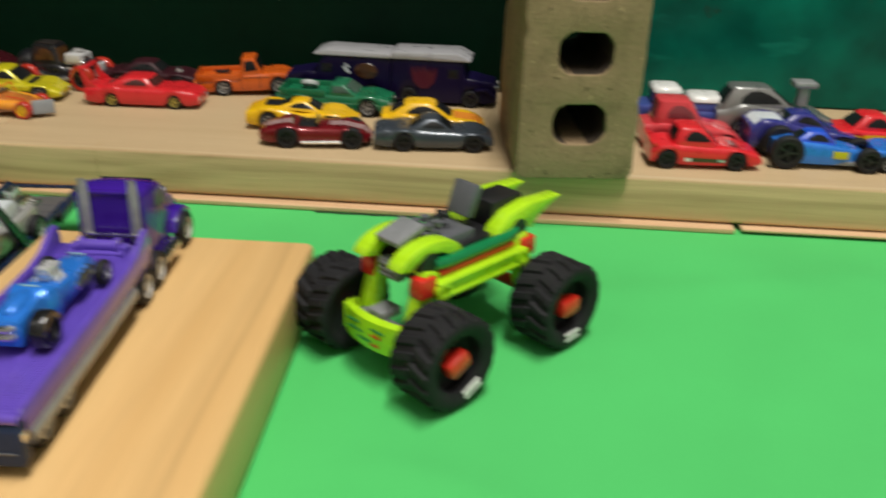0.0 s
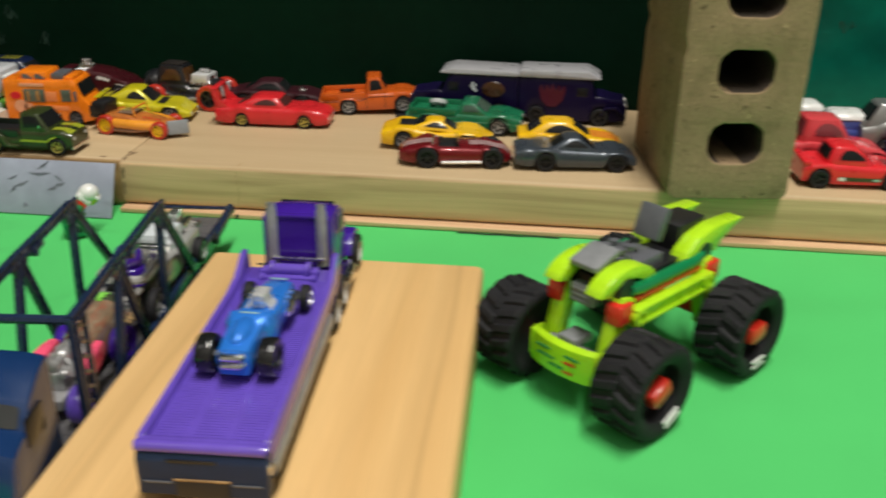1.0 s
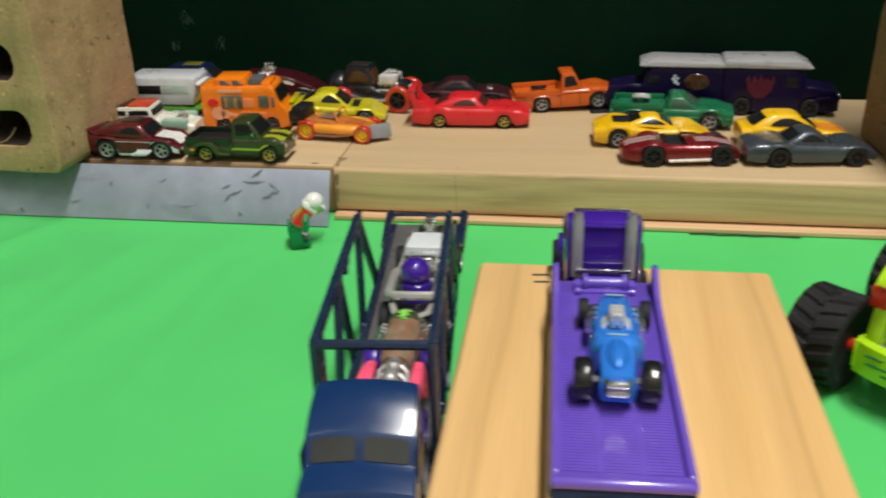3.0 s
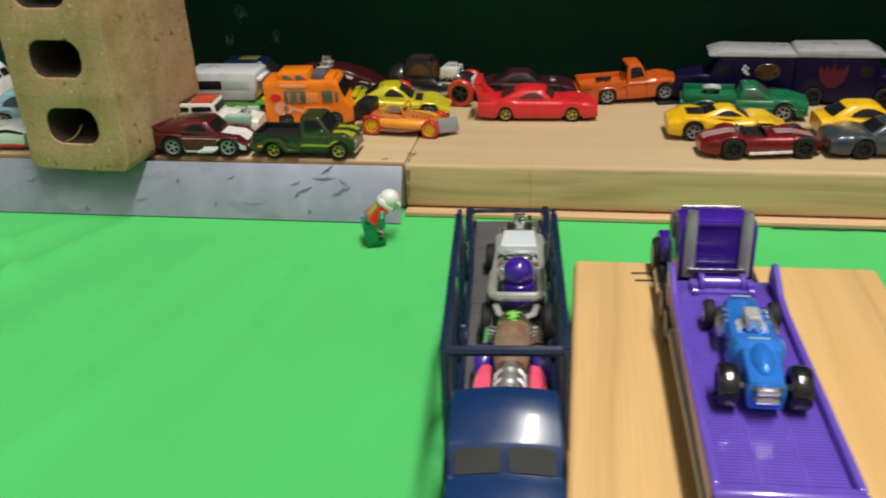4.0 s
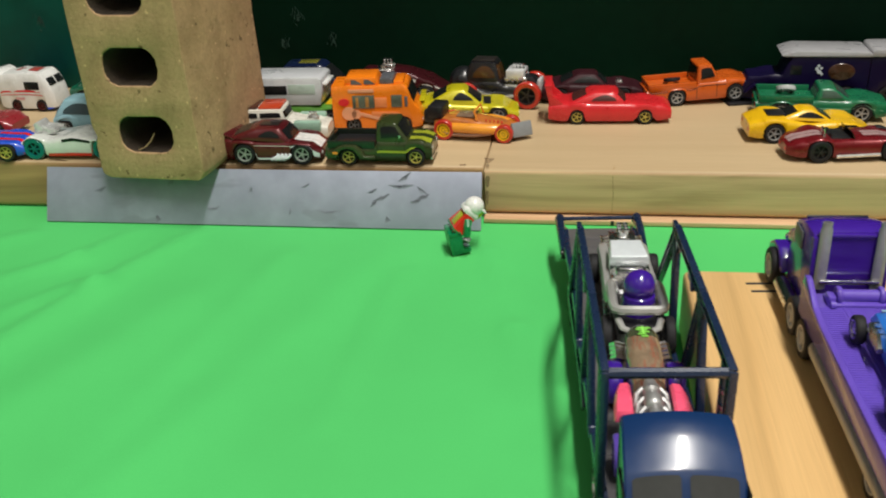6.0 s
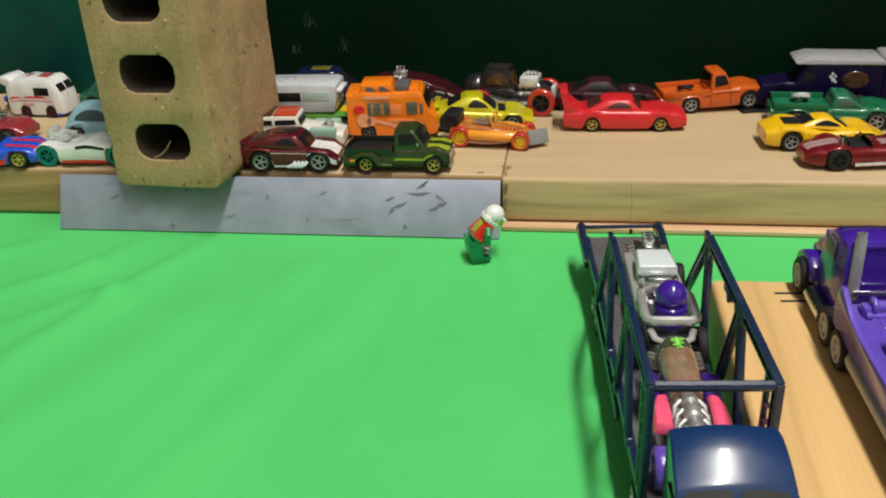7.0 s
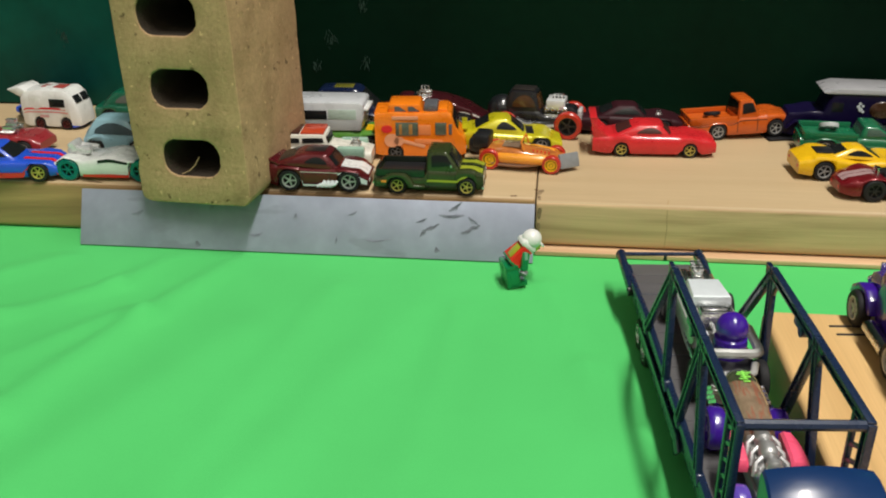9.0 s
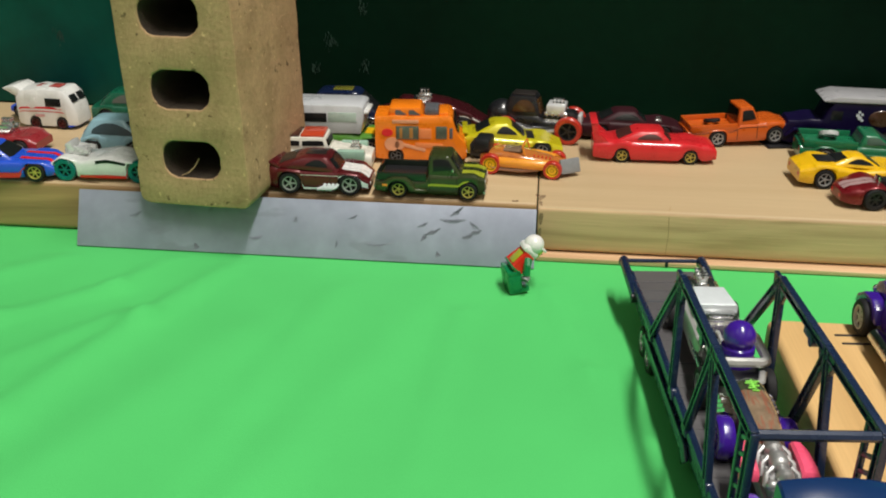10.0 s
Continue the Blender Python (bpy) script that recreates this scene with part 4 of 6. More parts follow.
bm = bmesh.new()
box(bm, c.x0 + 2, 0, 18.5, 4, 27, 1.2, 0.4)
c.bits("spoiler", bm, LIMEY)
c.lamps()


def roadster(name, label, at, yaw, wb, paint_, body, W, r, fr, rim, tyre=None, front=8, rear=9, track=None, tw=5.0, z0=None, group="toy cars on the ledge", style=5, plan=None):
    """An open-wheeled hot rod."""
    c = Toy(name, label, at, yaw, wb, rear, front, W, body, paint_, r, tw, rim, style, None, low=4.0, plan=plan or [(0, 0.7), (0.15, 0.95), (0.45, 1), (0.8, 0.75), (1, 0.55)], fr=fr, out=track if track is not None else tw, arches=False, tyre=tyre, z0=z0, group=group)
    for sx in (-1, 1):
        bm = bmesh.new()
        tube(bm, [(sx * wb / 2, -c.half, r if sx < 0 else fr), (sx * wb / 2, c.half, r if sx < 0 else fr)], 0.8, 6)
        c.bits("axle", bm, GREYM)
    return c


REDTYRE = paint("clear_red_tyre", (0.50, 0.030, 0.016))
c = roadster("orange_roadster", "amber orange hot rod roadster with plough blade", (-39, 59), -8, 42, material("clear_amber", (0.62, 0.20, 0.035), 0.18, 0, 0.25, 70, 0, 0.5, (0.44, 0.14, 0.035)), [(0, 13), (0.25, 15.5), (0.45, 14.5), (0.7, 12.5), (1, 10)], 22, 7.2, 6.4, YELLOW, REDTYRE, 6, 8, 2.5, style=0)
for sy in (-1, 1):
    bm = bmesh.new()
    tube(bm, [(-15, sy * 9.5, 8.5), (-12, sy * 10.8, 8.8), (8, sy * 10.8, 8.8), (18, sy * 8.6, 8.2), (21, sy * 6.5, 8)], 3.6, 10)
    c.bits("side_pod", bm, paint("bright_amber", (0.85, 0.33, 0.03)))
bm = bmesh.new()
box(bm, 0, 0, 0, 2.4, 15, 10, 0.8, Matrix.Translation((31.5, -3, 7.5)) @ Matrix.Rotation(radians(-50), 4, "Z") @ Matrix.Rotation(radians(-18), 4, "Y"))
box(bm, 27, 0, 5, 10, 6, 2, 0.4)
c.bits("plough_blade", bm, MIDGREY)
bm = bmesh.new()
box(bm, c.x0 + 1, 0, 18, 11, 18, 9, 1.6)
box(bm, c.x0 - 3, 0, 14.5, 9, 15, 9, 1.4)
c.bits("trunk", bm, BLACKP)
bm = bmesh.new()
for sy in (-1, 1):
    tube(bm, [(12, sy * 11, 6), (0, sy * 12, 4.4), (-16, sy * 12, 4.4), (-21, sy * 11.5, 5.5)], 1.3, 6)
c.bits("exhaust_pipe", bm, material("copper_pipe", (0.40, 0.22, 0.15), 0.3, 0.7))
bm = bmesh.new()
tube(bm, [(2, -9, 14), (0, -8.5, 20), (0, 8.5, 20), (2, 9, 14)], 0.8, 6)
c.bits("windscreen_frame", bm, AMBER)
bm = bmesh.new()
box(bm, -7, 0, 15.6, 13, 14, 1.0, 0.4)
c.bits("seat", bm, BROWN)
for k in range(5):
    bm = bmesh.new()
    box(bm, 8 + k * 2.6, -7.2 + 0.4 * k, 14 - 0.35 * k, 0.9, 1.2, 1.4, 0.2)
    c.bits("louvre", bm, BRED)

c = Toy("winged_coupe", "red die-cast muscle coupe with tall rear wing", (51, 94), 1.2, 47, 20, 18, 30, [(0, 14.8), (0.3, 15.6), (0.65, 15.2), (0.9, 14.0), (0.97, 12.8), (1, 10)], RED, 5.4, 5, GOLD, 5, (0.15, 0.33, 0.56, 0.65, 21.6, 0.88, 0.70), snug=0.93, out=-0.9, win=(-0.30, 0.66), low=2.6, glass=material("tinted_red_window", (0.075, 0.022, 0.02), 0.2), plan=[(0, 0.9), (0.08, 0.97), (0.3, 1.0), (0.75, 0.98), (0.93, 0.92), (1, 0.8)])
for sy in (-1, 1):
    bm = bmesh.new()
    prism(bm, [(c.x0 + 1, 13), (c.x0 - 2.5, 27.5), (c.x0 + 1.5, 27.5), (c.x0 + 4, 20), (c.x0 + 11, 14)], sy * 12.5 - 0.6, sy * 12.5 + 0.6, 0.2)
    c.bits("wing_post", bm, RED)
bm = bmesh.new()
box(bm, c.x0 - 0.2, 0, 27.6, 5, 27, 1.0, 0.4)
c.bits("wing", bm, RED)
c.lamps()

c = Toy("muscle_car", "dark maroon die-cast coupe parked against the board", (38, 141), 3, 46, 16, 17, 29, [(0, 13.5), (0.3, 15), (0.6, 14), (0.9, 12.5), (1, 9)], material("dark_maroon_enamel", (0.032, 0.005, 0.009), 0.5, 0, 0.1, 90, 0, 0, None, 900, 0, None, 0.25), 6, 5, BLACKP, 5, (0.16, 0.34, 0.54, 0.66, 21, 0.84, 0.6))
bm = bmesh.new()
motor(bm, c.xat(0.76), 0, 11, 0.7)
c.bits("engine", bm, CHROME)
c.lamps()

c = pickup("pickup_truck", "burnt orange die-cast pickup with black bed", (123, 137), 9.5, 42.6, 22, 12, 29, 13, 17, (0.465, 0.49, 0.625, 0.70), 27.8, ORANGE2, 6.4, CHROME, fill=ORANGE2)
bm = bmesh.new()
lathe(bm, [(3, -1.2), (5.8, -1.2), (6.2, 0), (5.8, 1.2), (3, 1.2), (3, -1.2)], 18, Matrix.Translation((-22, 0, 16.5)) @ Matrix.Rotation(radians(76), 4, "X"))
c.bits("spare_wheel", bm, TYRE)
c.flank("side_stripe", 0.02, 0.97, 0.76, 0.80, BLACKP)
c.seams(0.47, 0.66)
c.root.matrix_basis = c.root.matrix_basis @ mm(-21.3, 0, 6.4) @ mm(0, 0, 0, 0, -2.6, 0) @ mm(21.3, 0, -6.4)
chock = thing("plastic_scrap", "small black plastic scrap under the orange pickup's front wheels", "plastic scrap", mm(166, 146.5, LEDGE_Z, 0, 0, 12))
bm = bmesh.new()
prism(bm, [(-9, 0), (-8, 1.6), (-3, 1.7), (3, 1.7), (10, 1.4), (12, 0)], -12, 12, 0.3)
part("block", bm, BLACKP, chock)
bm = bmesh.new()
tube(bm, [(8, -12, 1.4), (14, -15, 1.4), (15, -20, 1.4), (10, -22, 1.4)], 1.3, 6)
part("hook", bm, BLACKP, chock)

BLKROD = paint("black_enamel", (0.012, 0.012, 0.015))
c = roadster("chrome_hot_rod", "black and chrome hot rod with red front wheels", (-33, 135), -8, 47, BLKROD, [(0, 14), (0.3, 19), (0.5, 19), (0.62, 15), (1, 13)], 22, 9, 10.4, material("red_spokes", (0.02, 0.015, 0.015), 0.4), REDTYRE, 7, 10, 6.5, 6)
c.cab(0.07, 0.18, 0.50, 0.57, 32, 0.9, 0.75, material("amber_window", (0.10, 0.045, 0.016), 0.15, 0, 0.3, 60, 0, 0.4), BLKROD)
bm = bmesh.new()
motor(bm, c.xat(0.74), 0, 20, 1.5)
for sy in (-1, 1):
    for k in range(4):
        ball(bm, (c.xat(0.62) + k * 4.5, sy * 6.5, 20), 2.4, 2.4, 2.4)
c.bits("engine", bm, CHROME)
bm = bmesh.new()
prism(bm, [(c.xat(0.55), 8), (c.xat(0.55), 19), (c.xat(0.62), 22), (c.xat(0.92), 22), (c.xat(1.0), 17), (c.xat(0.98), 8)], -6.5, 6.5, 1.6)
c.bits("hood", bm, BLKROD)
bm = bmesh.new()
box(bm, c.xat(0.72), 0, 23.0, 14, 17, 8, 1.2)
box(bm, c.xat(0.74), 0, 14, 20, 14.5, 4, 1.0)
box(bm, c.xat(1.0), 0, 15, 3, 13, 10, 1.0)
c.bits("engine_cover", bm, material("bright_silver", (0.84, 0.85, 0.86), 0.22, 0.35, 0.12, 120))
bm = bmesh.new()
box(bm, c.xat(0.34), 0, 33.1, 17, 13, 1.2, 0.5)
c.bits("roof_panel", bm, material("black_roof", (0.020, 0.016, 0.015), 0.4))
bm = bmesh.new()
ball(bm, (c.xat(0.07), 0, 17), 11, 11.5, 10)
c.bits("tail", bm, BLKROD)
bm = bmesh.new()
for y in (-7, 7):
    ball(bm, (c.xat(-0.01), y, 17), 2.4, 2.0, 2.0)
box(bm, c.xat(0.04), 0, 13.5, 10, 20, 3.0, 1.0)
c.bits("tail_light", bm, CHROME)
for sy in (-1, 1):
    bm = bmesh.new()
    tube(bm, [(14, sy * 12, 9), (4, sy * 13, 8), (-8, sy * 13, 9), (-18, sy * 12, 12)], 1.5, 8)
    c.bits("side_pipe", bm, CHROME)

c = Toy("show_car", "dark red die-cast custom car with chrome engine", (-114, 140), 4, 48, 14, 20, 28, [(0, 17), (0.3, 22), (0.45, 26), (0.58, 24.5), (0.8, 17.5), (1, 9)], paint("wine_enamel", (0.060, 0.006, 0.011), 0.25), 7, 5, CHROME, 5, (0.04, 0.18, 0.28, 0.38, 25.5, 0.8, 0.6))
bm = bmesh.new()
motor(bm, c.xat(0.40), 0, 23.0, 1.35)
c.bits("engine", bm, CHROME)
c.flank("side_stripe", 0.55, 0.99, 0.72, 0.84, WHITE)

c = Toy("blue_sedan", "dark blue die-cast sedan with yellow roof patch", (-178, 139), 2, 42, 13, 14, 29, [(0, 14), (0.3, 15), (0.6, 14), (1, 11)], paint("deep_blue_enamel", (0.005, 0.011, 0.045)), 6, 5, CHROME, 5, (0.0, 0.22, 0.66, 0.95, 30.6, 0.9, 0.74), out=-2)
bm = bmesh.new()
box(bm, -1, 0, 31.4, 15, 11, 0.7, 0.3)
c.bits("roof_patch", bm, paint("dull_yellow", (0.15, 0.145, 0.02)))

VANPLAN = [(0, 0.96), (0.6, 1), (0.75, 0.92), (1, 0.75)]
c = Toy("panel_van", "deep purple die-cast panel van with pale grey roof", (240, 139), 178, 52, 14, 18, 30, [(0, 35), (0.58, 36), (0.64, 34), (0.68, 22), (0.98, 20), (1, 15)], PURPLEV, 6.8, 5, BLACKP, 5, None, boxy=True, category="toy van", plan=VANPLAN)
d = Toy("panel_van", "deep purple die-cast panel van with red side emblem", (269, 139), -2, 48, 14, 20, 30, [(0, 35), (0.60, 36), (0.67, 34), (0.71, 22), (0.98, 20), (1, 15)], PURPLEV, 6.8, 5, BLACKP, 5, None, boxy=True, category="toy van", plan=VANPLAN)
ROOFW = paint("pale_grey_roof", (0.38, 0.38, 0.40))
for v, mt in ((c, paint("rust_emblem", (0.060, 0.022, 0.010))), (d, paint("dark_red_emblem", (0.075, 0.005, 0.022)))):
    bm = bmesh.new()
    up, e = (0, 0.715) if v is c else (1.6, 0.75)
    prism(bm, [(v.x0 - 0.5, 35.6), (v.x0 - 0.5, 38.0 + up), (v.x0 + 2, 39.2 + up), (v.xat(e - 0.12), 39.8 + up), (v.xat(e - 0.03), 37.6), (v.xat(e), 36.4), (v.xat(e - 0.03), 35.6)], -16, 16, 0.8)
    v.bits("roof", bm, ROOFW)
    for sy in (-1, 1):
        bm = bmesh.new()
        if v is c:
            lathe(bm, [(0, 0.6), (6, 0.5), (6.5, 0), (0, -0.2)], 14, Matrix.Translation((v.xat(0.22), sy * 15, 25)) @ Matrix.Diagonal((1.4, 1, 0.95, 1)) @ Matrix.Rotation(radians(20), 4, "Y") @ (Matrix.Rotation(math.pi, 4, "Z") if sy < 0 else Matrix.Identity(4)))
        else:
            # flame-shaped
            q = v.xat(0.31)
            prism(bm, [(q - 3, 14), (q - 8, 19), (q - 10, 27), (q - 8.5, 31), (q - 6, 25), (q - 4.5, 31.5), (q - 2, 26), (q, 32), (q + 2.5, 26), (q + 5, 31.5), (q + 6, 25), (q + 9, 31), (q + 10, 27), (q + 8, 19), (q + 3, 14)], sy * 15.0 - 0.5, sy * 15.0 + 0.5)
        v.bits("emblem", bm, mt)
        if v is c:
            bm = bmesh.new()
            for dx, dz, ra in ((0, 0, 1.5), (1.6, 2.0, 1.2), (-1.4, 2.6, 0.9), (0.6, 4.2, 1.0), (-1.8, -1.6, 1.0)):
                lathe(bm, [(0, -0.2), (ra, -0.2), (ra, 0.5), (0, 0.6)], 9, Matrix.Translation((v.xat(0.40) + dx, sy * 15, 25 + dz)) @ (Matrix.Rotation(math.pi, 4, "Z") if sy < 0 else Matrix.Identity(4)))
            v.bits("side_print", bm, SILVERP)
        bm = bmesh.new()
        box(bm, v.xat(0.585), sy * 14.75, 26, 8, 0.5, 7, 0.2)
        v.bits("side_window", bm, GLASS)
        bm = bmesh.new()
        prism(bm, [(v.x1 - 20, 8), (v.x1 - 17, 15), (v.x1 - 7, 15.5), (v.x1 - 1, 9), (v.x1 - 3, 9), (v.x1 - 8, 13.5), (v.x1 - 16, 13), (v.x1 - 18, 8)], sy * 13 - 2, sy * 13 + 2, 0.5)
        v.bits("fender", bm, PURPLEV)
        bm = bmesh.new()
        ball(bm, (v.x1 - 1, sy * 9, 15.5), 1.6, 2, 2)
        v.bits("headlight", bm, CHROME)
    bm = bmesh.new()
    box(bm, v.x1, 0, 11, 1.5, 12, 10, 0.6)
    v.bits("grille", bm, CHROME)

c = pickup("pickup_truck", "emerald green die-cast pickup with white wheel in bed", (190, 103), -4, 52, 17, 16, 30, 14, 16, (0.44, 0.48, 0.60, 0.74), 22.5, GREENC, 6.8, CHROME, (0.03, 0.44), fill=GREENC)
c.flank("side_stripe", 0.03, 0.97, 0.50, 0.56, paint("mint_stripe", (0.20, 0.48, 0.30)))
for ob in c.root.children:
    if ob.name.split(".")[0] in ("side_window", "windscreen", "rear_window"):
        ob.data.materials[0] = material("grey_green_tint", (0.06, 0.115, 0.085), 0.2, 0, 0.2, 60, 0, 0.3)
bm = bmesh.new()
lathe(bm, [(3, -1.5), (6.5, -1.5), (6.8, 0), (6.5, 1.5), (3, 1.5)], 16, Matrix.Translation((-22, 4, 18)) @ Matrix.Rotation(radians(62), 4, "X"))
c.bits("spare_wheel", bm, material("pale_grey_plastic", (0.5, 0.52, 0.52), 0.4))

c = Toy("race_car", "yellow die-cast endurance race car with black vents", (178, 57), 3, 45, 16, 17, 31, [(0, 12.6), (0.05, 14.2), (0.14, 16.2), (0.27, 15.8), (0.5, 12.4), (0.66, 13.5), (0.85, 12.5), (1, 7)], YELLOW, 6.6, 5.5, CHROME, 5, (0.24, 0.42, 0.54, 0.70, 19.6, 0.70, 0.46))
bm = bmesh.new()
box(bm, c.xat(0.24), 0, 16.6, 13, 13, 0.8, 0.3)
c.bits("engine_vent", bm, BLACKP)
c.lamps()
c = Toy("coupe", "yellow die-cast coupe with dark windows and orange hood", (271, 58), 4, 44, 13, 15, 30, [(0, 14.5), (0.2, 16), (0.6, 14), (0.9, 12), (1, 8)], YELLOW, 6.2, 5, CHROME, 5, (0.04, 0.24, 0.50, 0.72, 22.6, 0.86, 0.62))
c.stripe("hood_stripe", 0.68, 0.98, -8, 8, AMBER)
c.lamps()

c = Toy("roadster_car", "crimson die-cast roadster with faded pale racing stripes", (199, 22), 6, 43.3, 19, 13, 29, [(0, 10), (0.08, 13), (0.25, 15.2), (0.40, 13.6), (0.56, 13.8), (0.75, 14.0), (0.92, 11.5), (1, 7)], COBRA, 7.2, 6, BLACKP, 6, None, out=0.6, plan=[(0, 0.55), (0.04, 0.78), (0.1, 0.92), (0.28, 1.0), (0.5, 0.93), (0.72, 1.0), (0.9, 0.92), (0.97, 0.74), (1, 0.5)])
DUSTY = paint("dusty_pink_stripe", (0.42, 0.27, 0.27))
for a, b in ((0.03, 0.3), (0.62, 0.98)):
    for y in (-4.6, 0.3):
        c.stripe("racing_stripe", a, b, y, y + 4.3, DUSTY)
bm = bmesh.new()
box(bm, c.xat(0.43), 0, 13.6, 13, 18, 1.8, 0.6)
c.bits("cockpit", bm, BLACKP)
for y in (-5, 5):
    bm = bmesh.new()
    box(bm, c.xat(0.37), y, 14.2, 3.0, 6, 3.6, 1.0)
    c.bits("seat", bm, BLACKP)
bm = bmesh.new()
prism(bm, [(c.xat(0.53), 12.5), (c.xat(0.50), 18), (c.xat(0.505), 18), (c.xat(0.54), 12.5)], -10, 10)
c.bits("windscreen", bm, GLASS)
bm = bmesh.new()
tube(bm, [(c.xat(0.3), -7, 13), (c.xat(0.3), -6, 19), (c.xat(0.3), -1, 19), (c.xat(0.3), 0, 13)], 0.7, 6)
c.bits("roll_bar", bm, CHROME)
for sy in (-1, 1):
    bm = bmesh.new()
    tube(bm, [(14, sy * 14.2, 5), (-12, sy * 14.4, 4.4)], 1.2, 6)
    c.bits("side_pipe", bm, CHROME)
c.lamps()

c = Toy("fastback_coupe", "slate grey die-cast coupe with black wheels", (277, 27), 6, 47, 20, 13, 30, [(0, 13), (0.06, 15.2), (0.3, 15), (0.6, 14), (0.86, 13), (0.95, 11.5), (1, 9)], SLATE, 6.4, 5.5, BLACKP, 6, (0.27, 0.42, 0.54, 0.68, 21.0, 0.82, 0.60))
c.lamps()

# ---- toy cars beyond the left brick ----
c = Toy("bus_van", "white die-cast bus with red stripes and raised tail flap", (-396, 121), -3, 22, 14, 12, 26, [(0, 26), (0.1, 30.4), (0.5, 31.6), (0.78, 30.6), (0.88, 27.6), (0.94, 22.5), (0.98, 17), (1, 13)], WHITE, 4.8, 5, MAROON, 5, None, category="toy van", plan=[(0, 0.9), (0.1, 1), (0.86, 0.98), (0.95, 0.9), (1, 0.74)], chassis=BLUE, low=2.4, snug=1.02, out=-0.6)
for f0, f1 in ((0.30, 0.36), (0.52, 0.79)):
    for sy in (-1, 1):
        bm = bmesh.new()
        box(bm, c.xat((f0 + f1) / 2), sy * 12.85, 21.4, (f1 - f0) * 48, 0.9, 6.4, 0.3)
        c.bits("side_window", bm, GLASS if f0 > 0.4 else WHITE)
c.flank("side_stripe", 0.04, 0.78, 0.48, 0.53, BRED)
c.flank("side_stripe", 0.04, 0.82, 0.40, 0.42, BRED)
c.flank("side_print", 0.32, 0.48, 0.26, 0.33, paint("faded_pink_print", (0.66, 0.36, 0.36)))
c.flank("skirt", 0.80, 0.99, 0.0, 0.06, BLUE)
for sy in (-1, 1):
    bm = bmesh.new()
    box(bm, 0, 0, 0, 1.6, 8.4, 6.4, 0.5)
    part("windscreen", bm, GLASS, c.root, "", mm(c.x1 - 3.9, sy * 5.0, 23.6, 0, -31, 0))
bm = bmesh.new()
prism(bm, [(c.x0 + 1, 24), (c.x0 - 8, 29), (c.x0 - 11, 30.4), (c.x0 - 1, 32.6), (c.x0 + 3, 31), (c.x0 + 6, 28)], -11, 11, 0.8)
c.bits("tail_flap", bm, WHITE)
bm = bmesh.new()
box(bm, c.xat(0.62), 0, 31.7, 9, 10, 0.7, 0.3)
box(bm, c.xat(0.34), 1, 31.2, 5, 8, 0.6, 0.2)
c.bits("roof_print", bm, paint("faded_red_print", (0.42, 0.06, 0.05)))
c = Toy("sports_car", "blue and red die-cast sports car with gold wheels", (-381, 2), 8, 45, 14, 14, 31, [(0, 15), (0.25, 15.5), (0.6, 14.5), (0.9, 13), (1, 9)], BLUE, 6.6, 5, GOLD, 6, (0.14, 0.3, 0.46, 0.64, 23, 0.82, 0.58))
c.flank("side_stripe", 0.05, 0.98, 0.02, 0.34, BRED)
for y in (-8, 4):
    c.stripe("hood_stripe", 0.66, 0.95, y, y + 4, BRED)
c.lamps()
c = Toy("concept_car", "pearl white die-cast concept car with teal wheels", (-317, 13), 1, 50, 10, 12, 29, [(0, 12), (0.12, 16.5), (0.3, 14.5), (0.55, 17.5), (0.78, 14.5), (1, 6)], paint("pearl_white", (0.80, 0.82, 0.80), 0.0), 7.8, 6, TEALR, 6, None, tyre=TEALR, chassis=REDP)
bm = bmesh.new()
box(bm, c.xat(0.2), 0, 17.5, 15, 10, 5, 1.6)
box(bm, 0, 0, 0, 5, 13, 7, 1.4, Matrix.Translation((c.xat(0.16), 0, 20.5)) @ Matrix.Rotation(radians(-24), 4, "Y"))
for y in (-4, 4):
    tube(bm, [(c.xat(0.18), y, 20), (c.xat(0.34), y * 1.4, 18)], 1.6, 8)
c.bits("engine_cover", bm, material("silver_plastic", (0.74, 0.75, 0.75), 0.25, 0.3))
c.flank("side_window", 0.44, 0.80, 0.74, 0.90, GLASS)
c.flank("sill", 0.28, 0.80, 0.0, 0.16, REDP)
c = Toy("bubble_car", "pale blue die-cast compact car with dark windows", (-322, 63), 2, 30, 9, 10, 27, [(0, 13), (0.3, 16), (0.7, 15), (1, 10)], PALEBLUE, 6, 5, CHROME, 5, (-0.02, 0.18, 0.66, 1.0, 25.6, 0.98, 0.68), glass=material("blue_grey_window", (0.045, 0.075, 0.085), 0.15, 0, 0.1, 60, 0, 0.3), win=(-0.66, 0.78))
c = Toy("red_roadster", "red die-cast car with chrome engine", (-415, 55), 0, 42, 12, 12, 28, [(0, 14), (0.5, 15), (0.9, 13.5), (1, 10)], paint("clear_wine_red", (0.30, 0.022, 0.03)), 6, 5, CHROME)
bm = bmesh.new()
motor(bm, 8, 0, 14, 1.5)
c.bits("engine", bm, CHROME)
c = Toy("green_sedan", "dark green die-cast sedan parked by the board", (-346, 136), 2, 40, 12, 12, 28, [(0, 14), (0.3, 16), (0.7, 15), (1, 11)], paint("bottle_green_enamel", (0.006, 0.10, 0.052)), 6, 5, CHROME, 5, (0.06, 0.24, 0.60, 0.78, 25, 0.9, 0.72), glass=material("dull_grey_window", (0.10, 0.11, 0.09), 0.3))
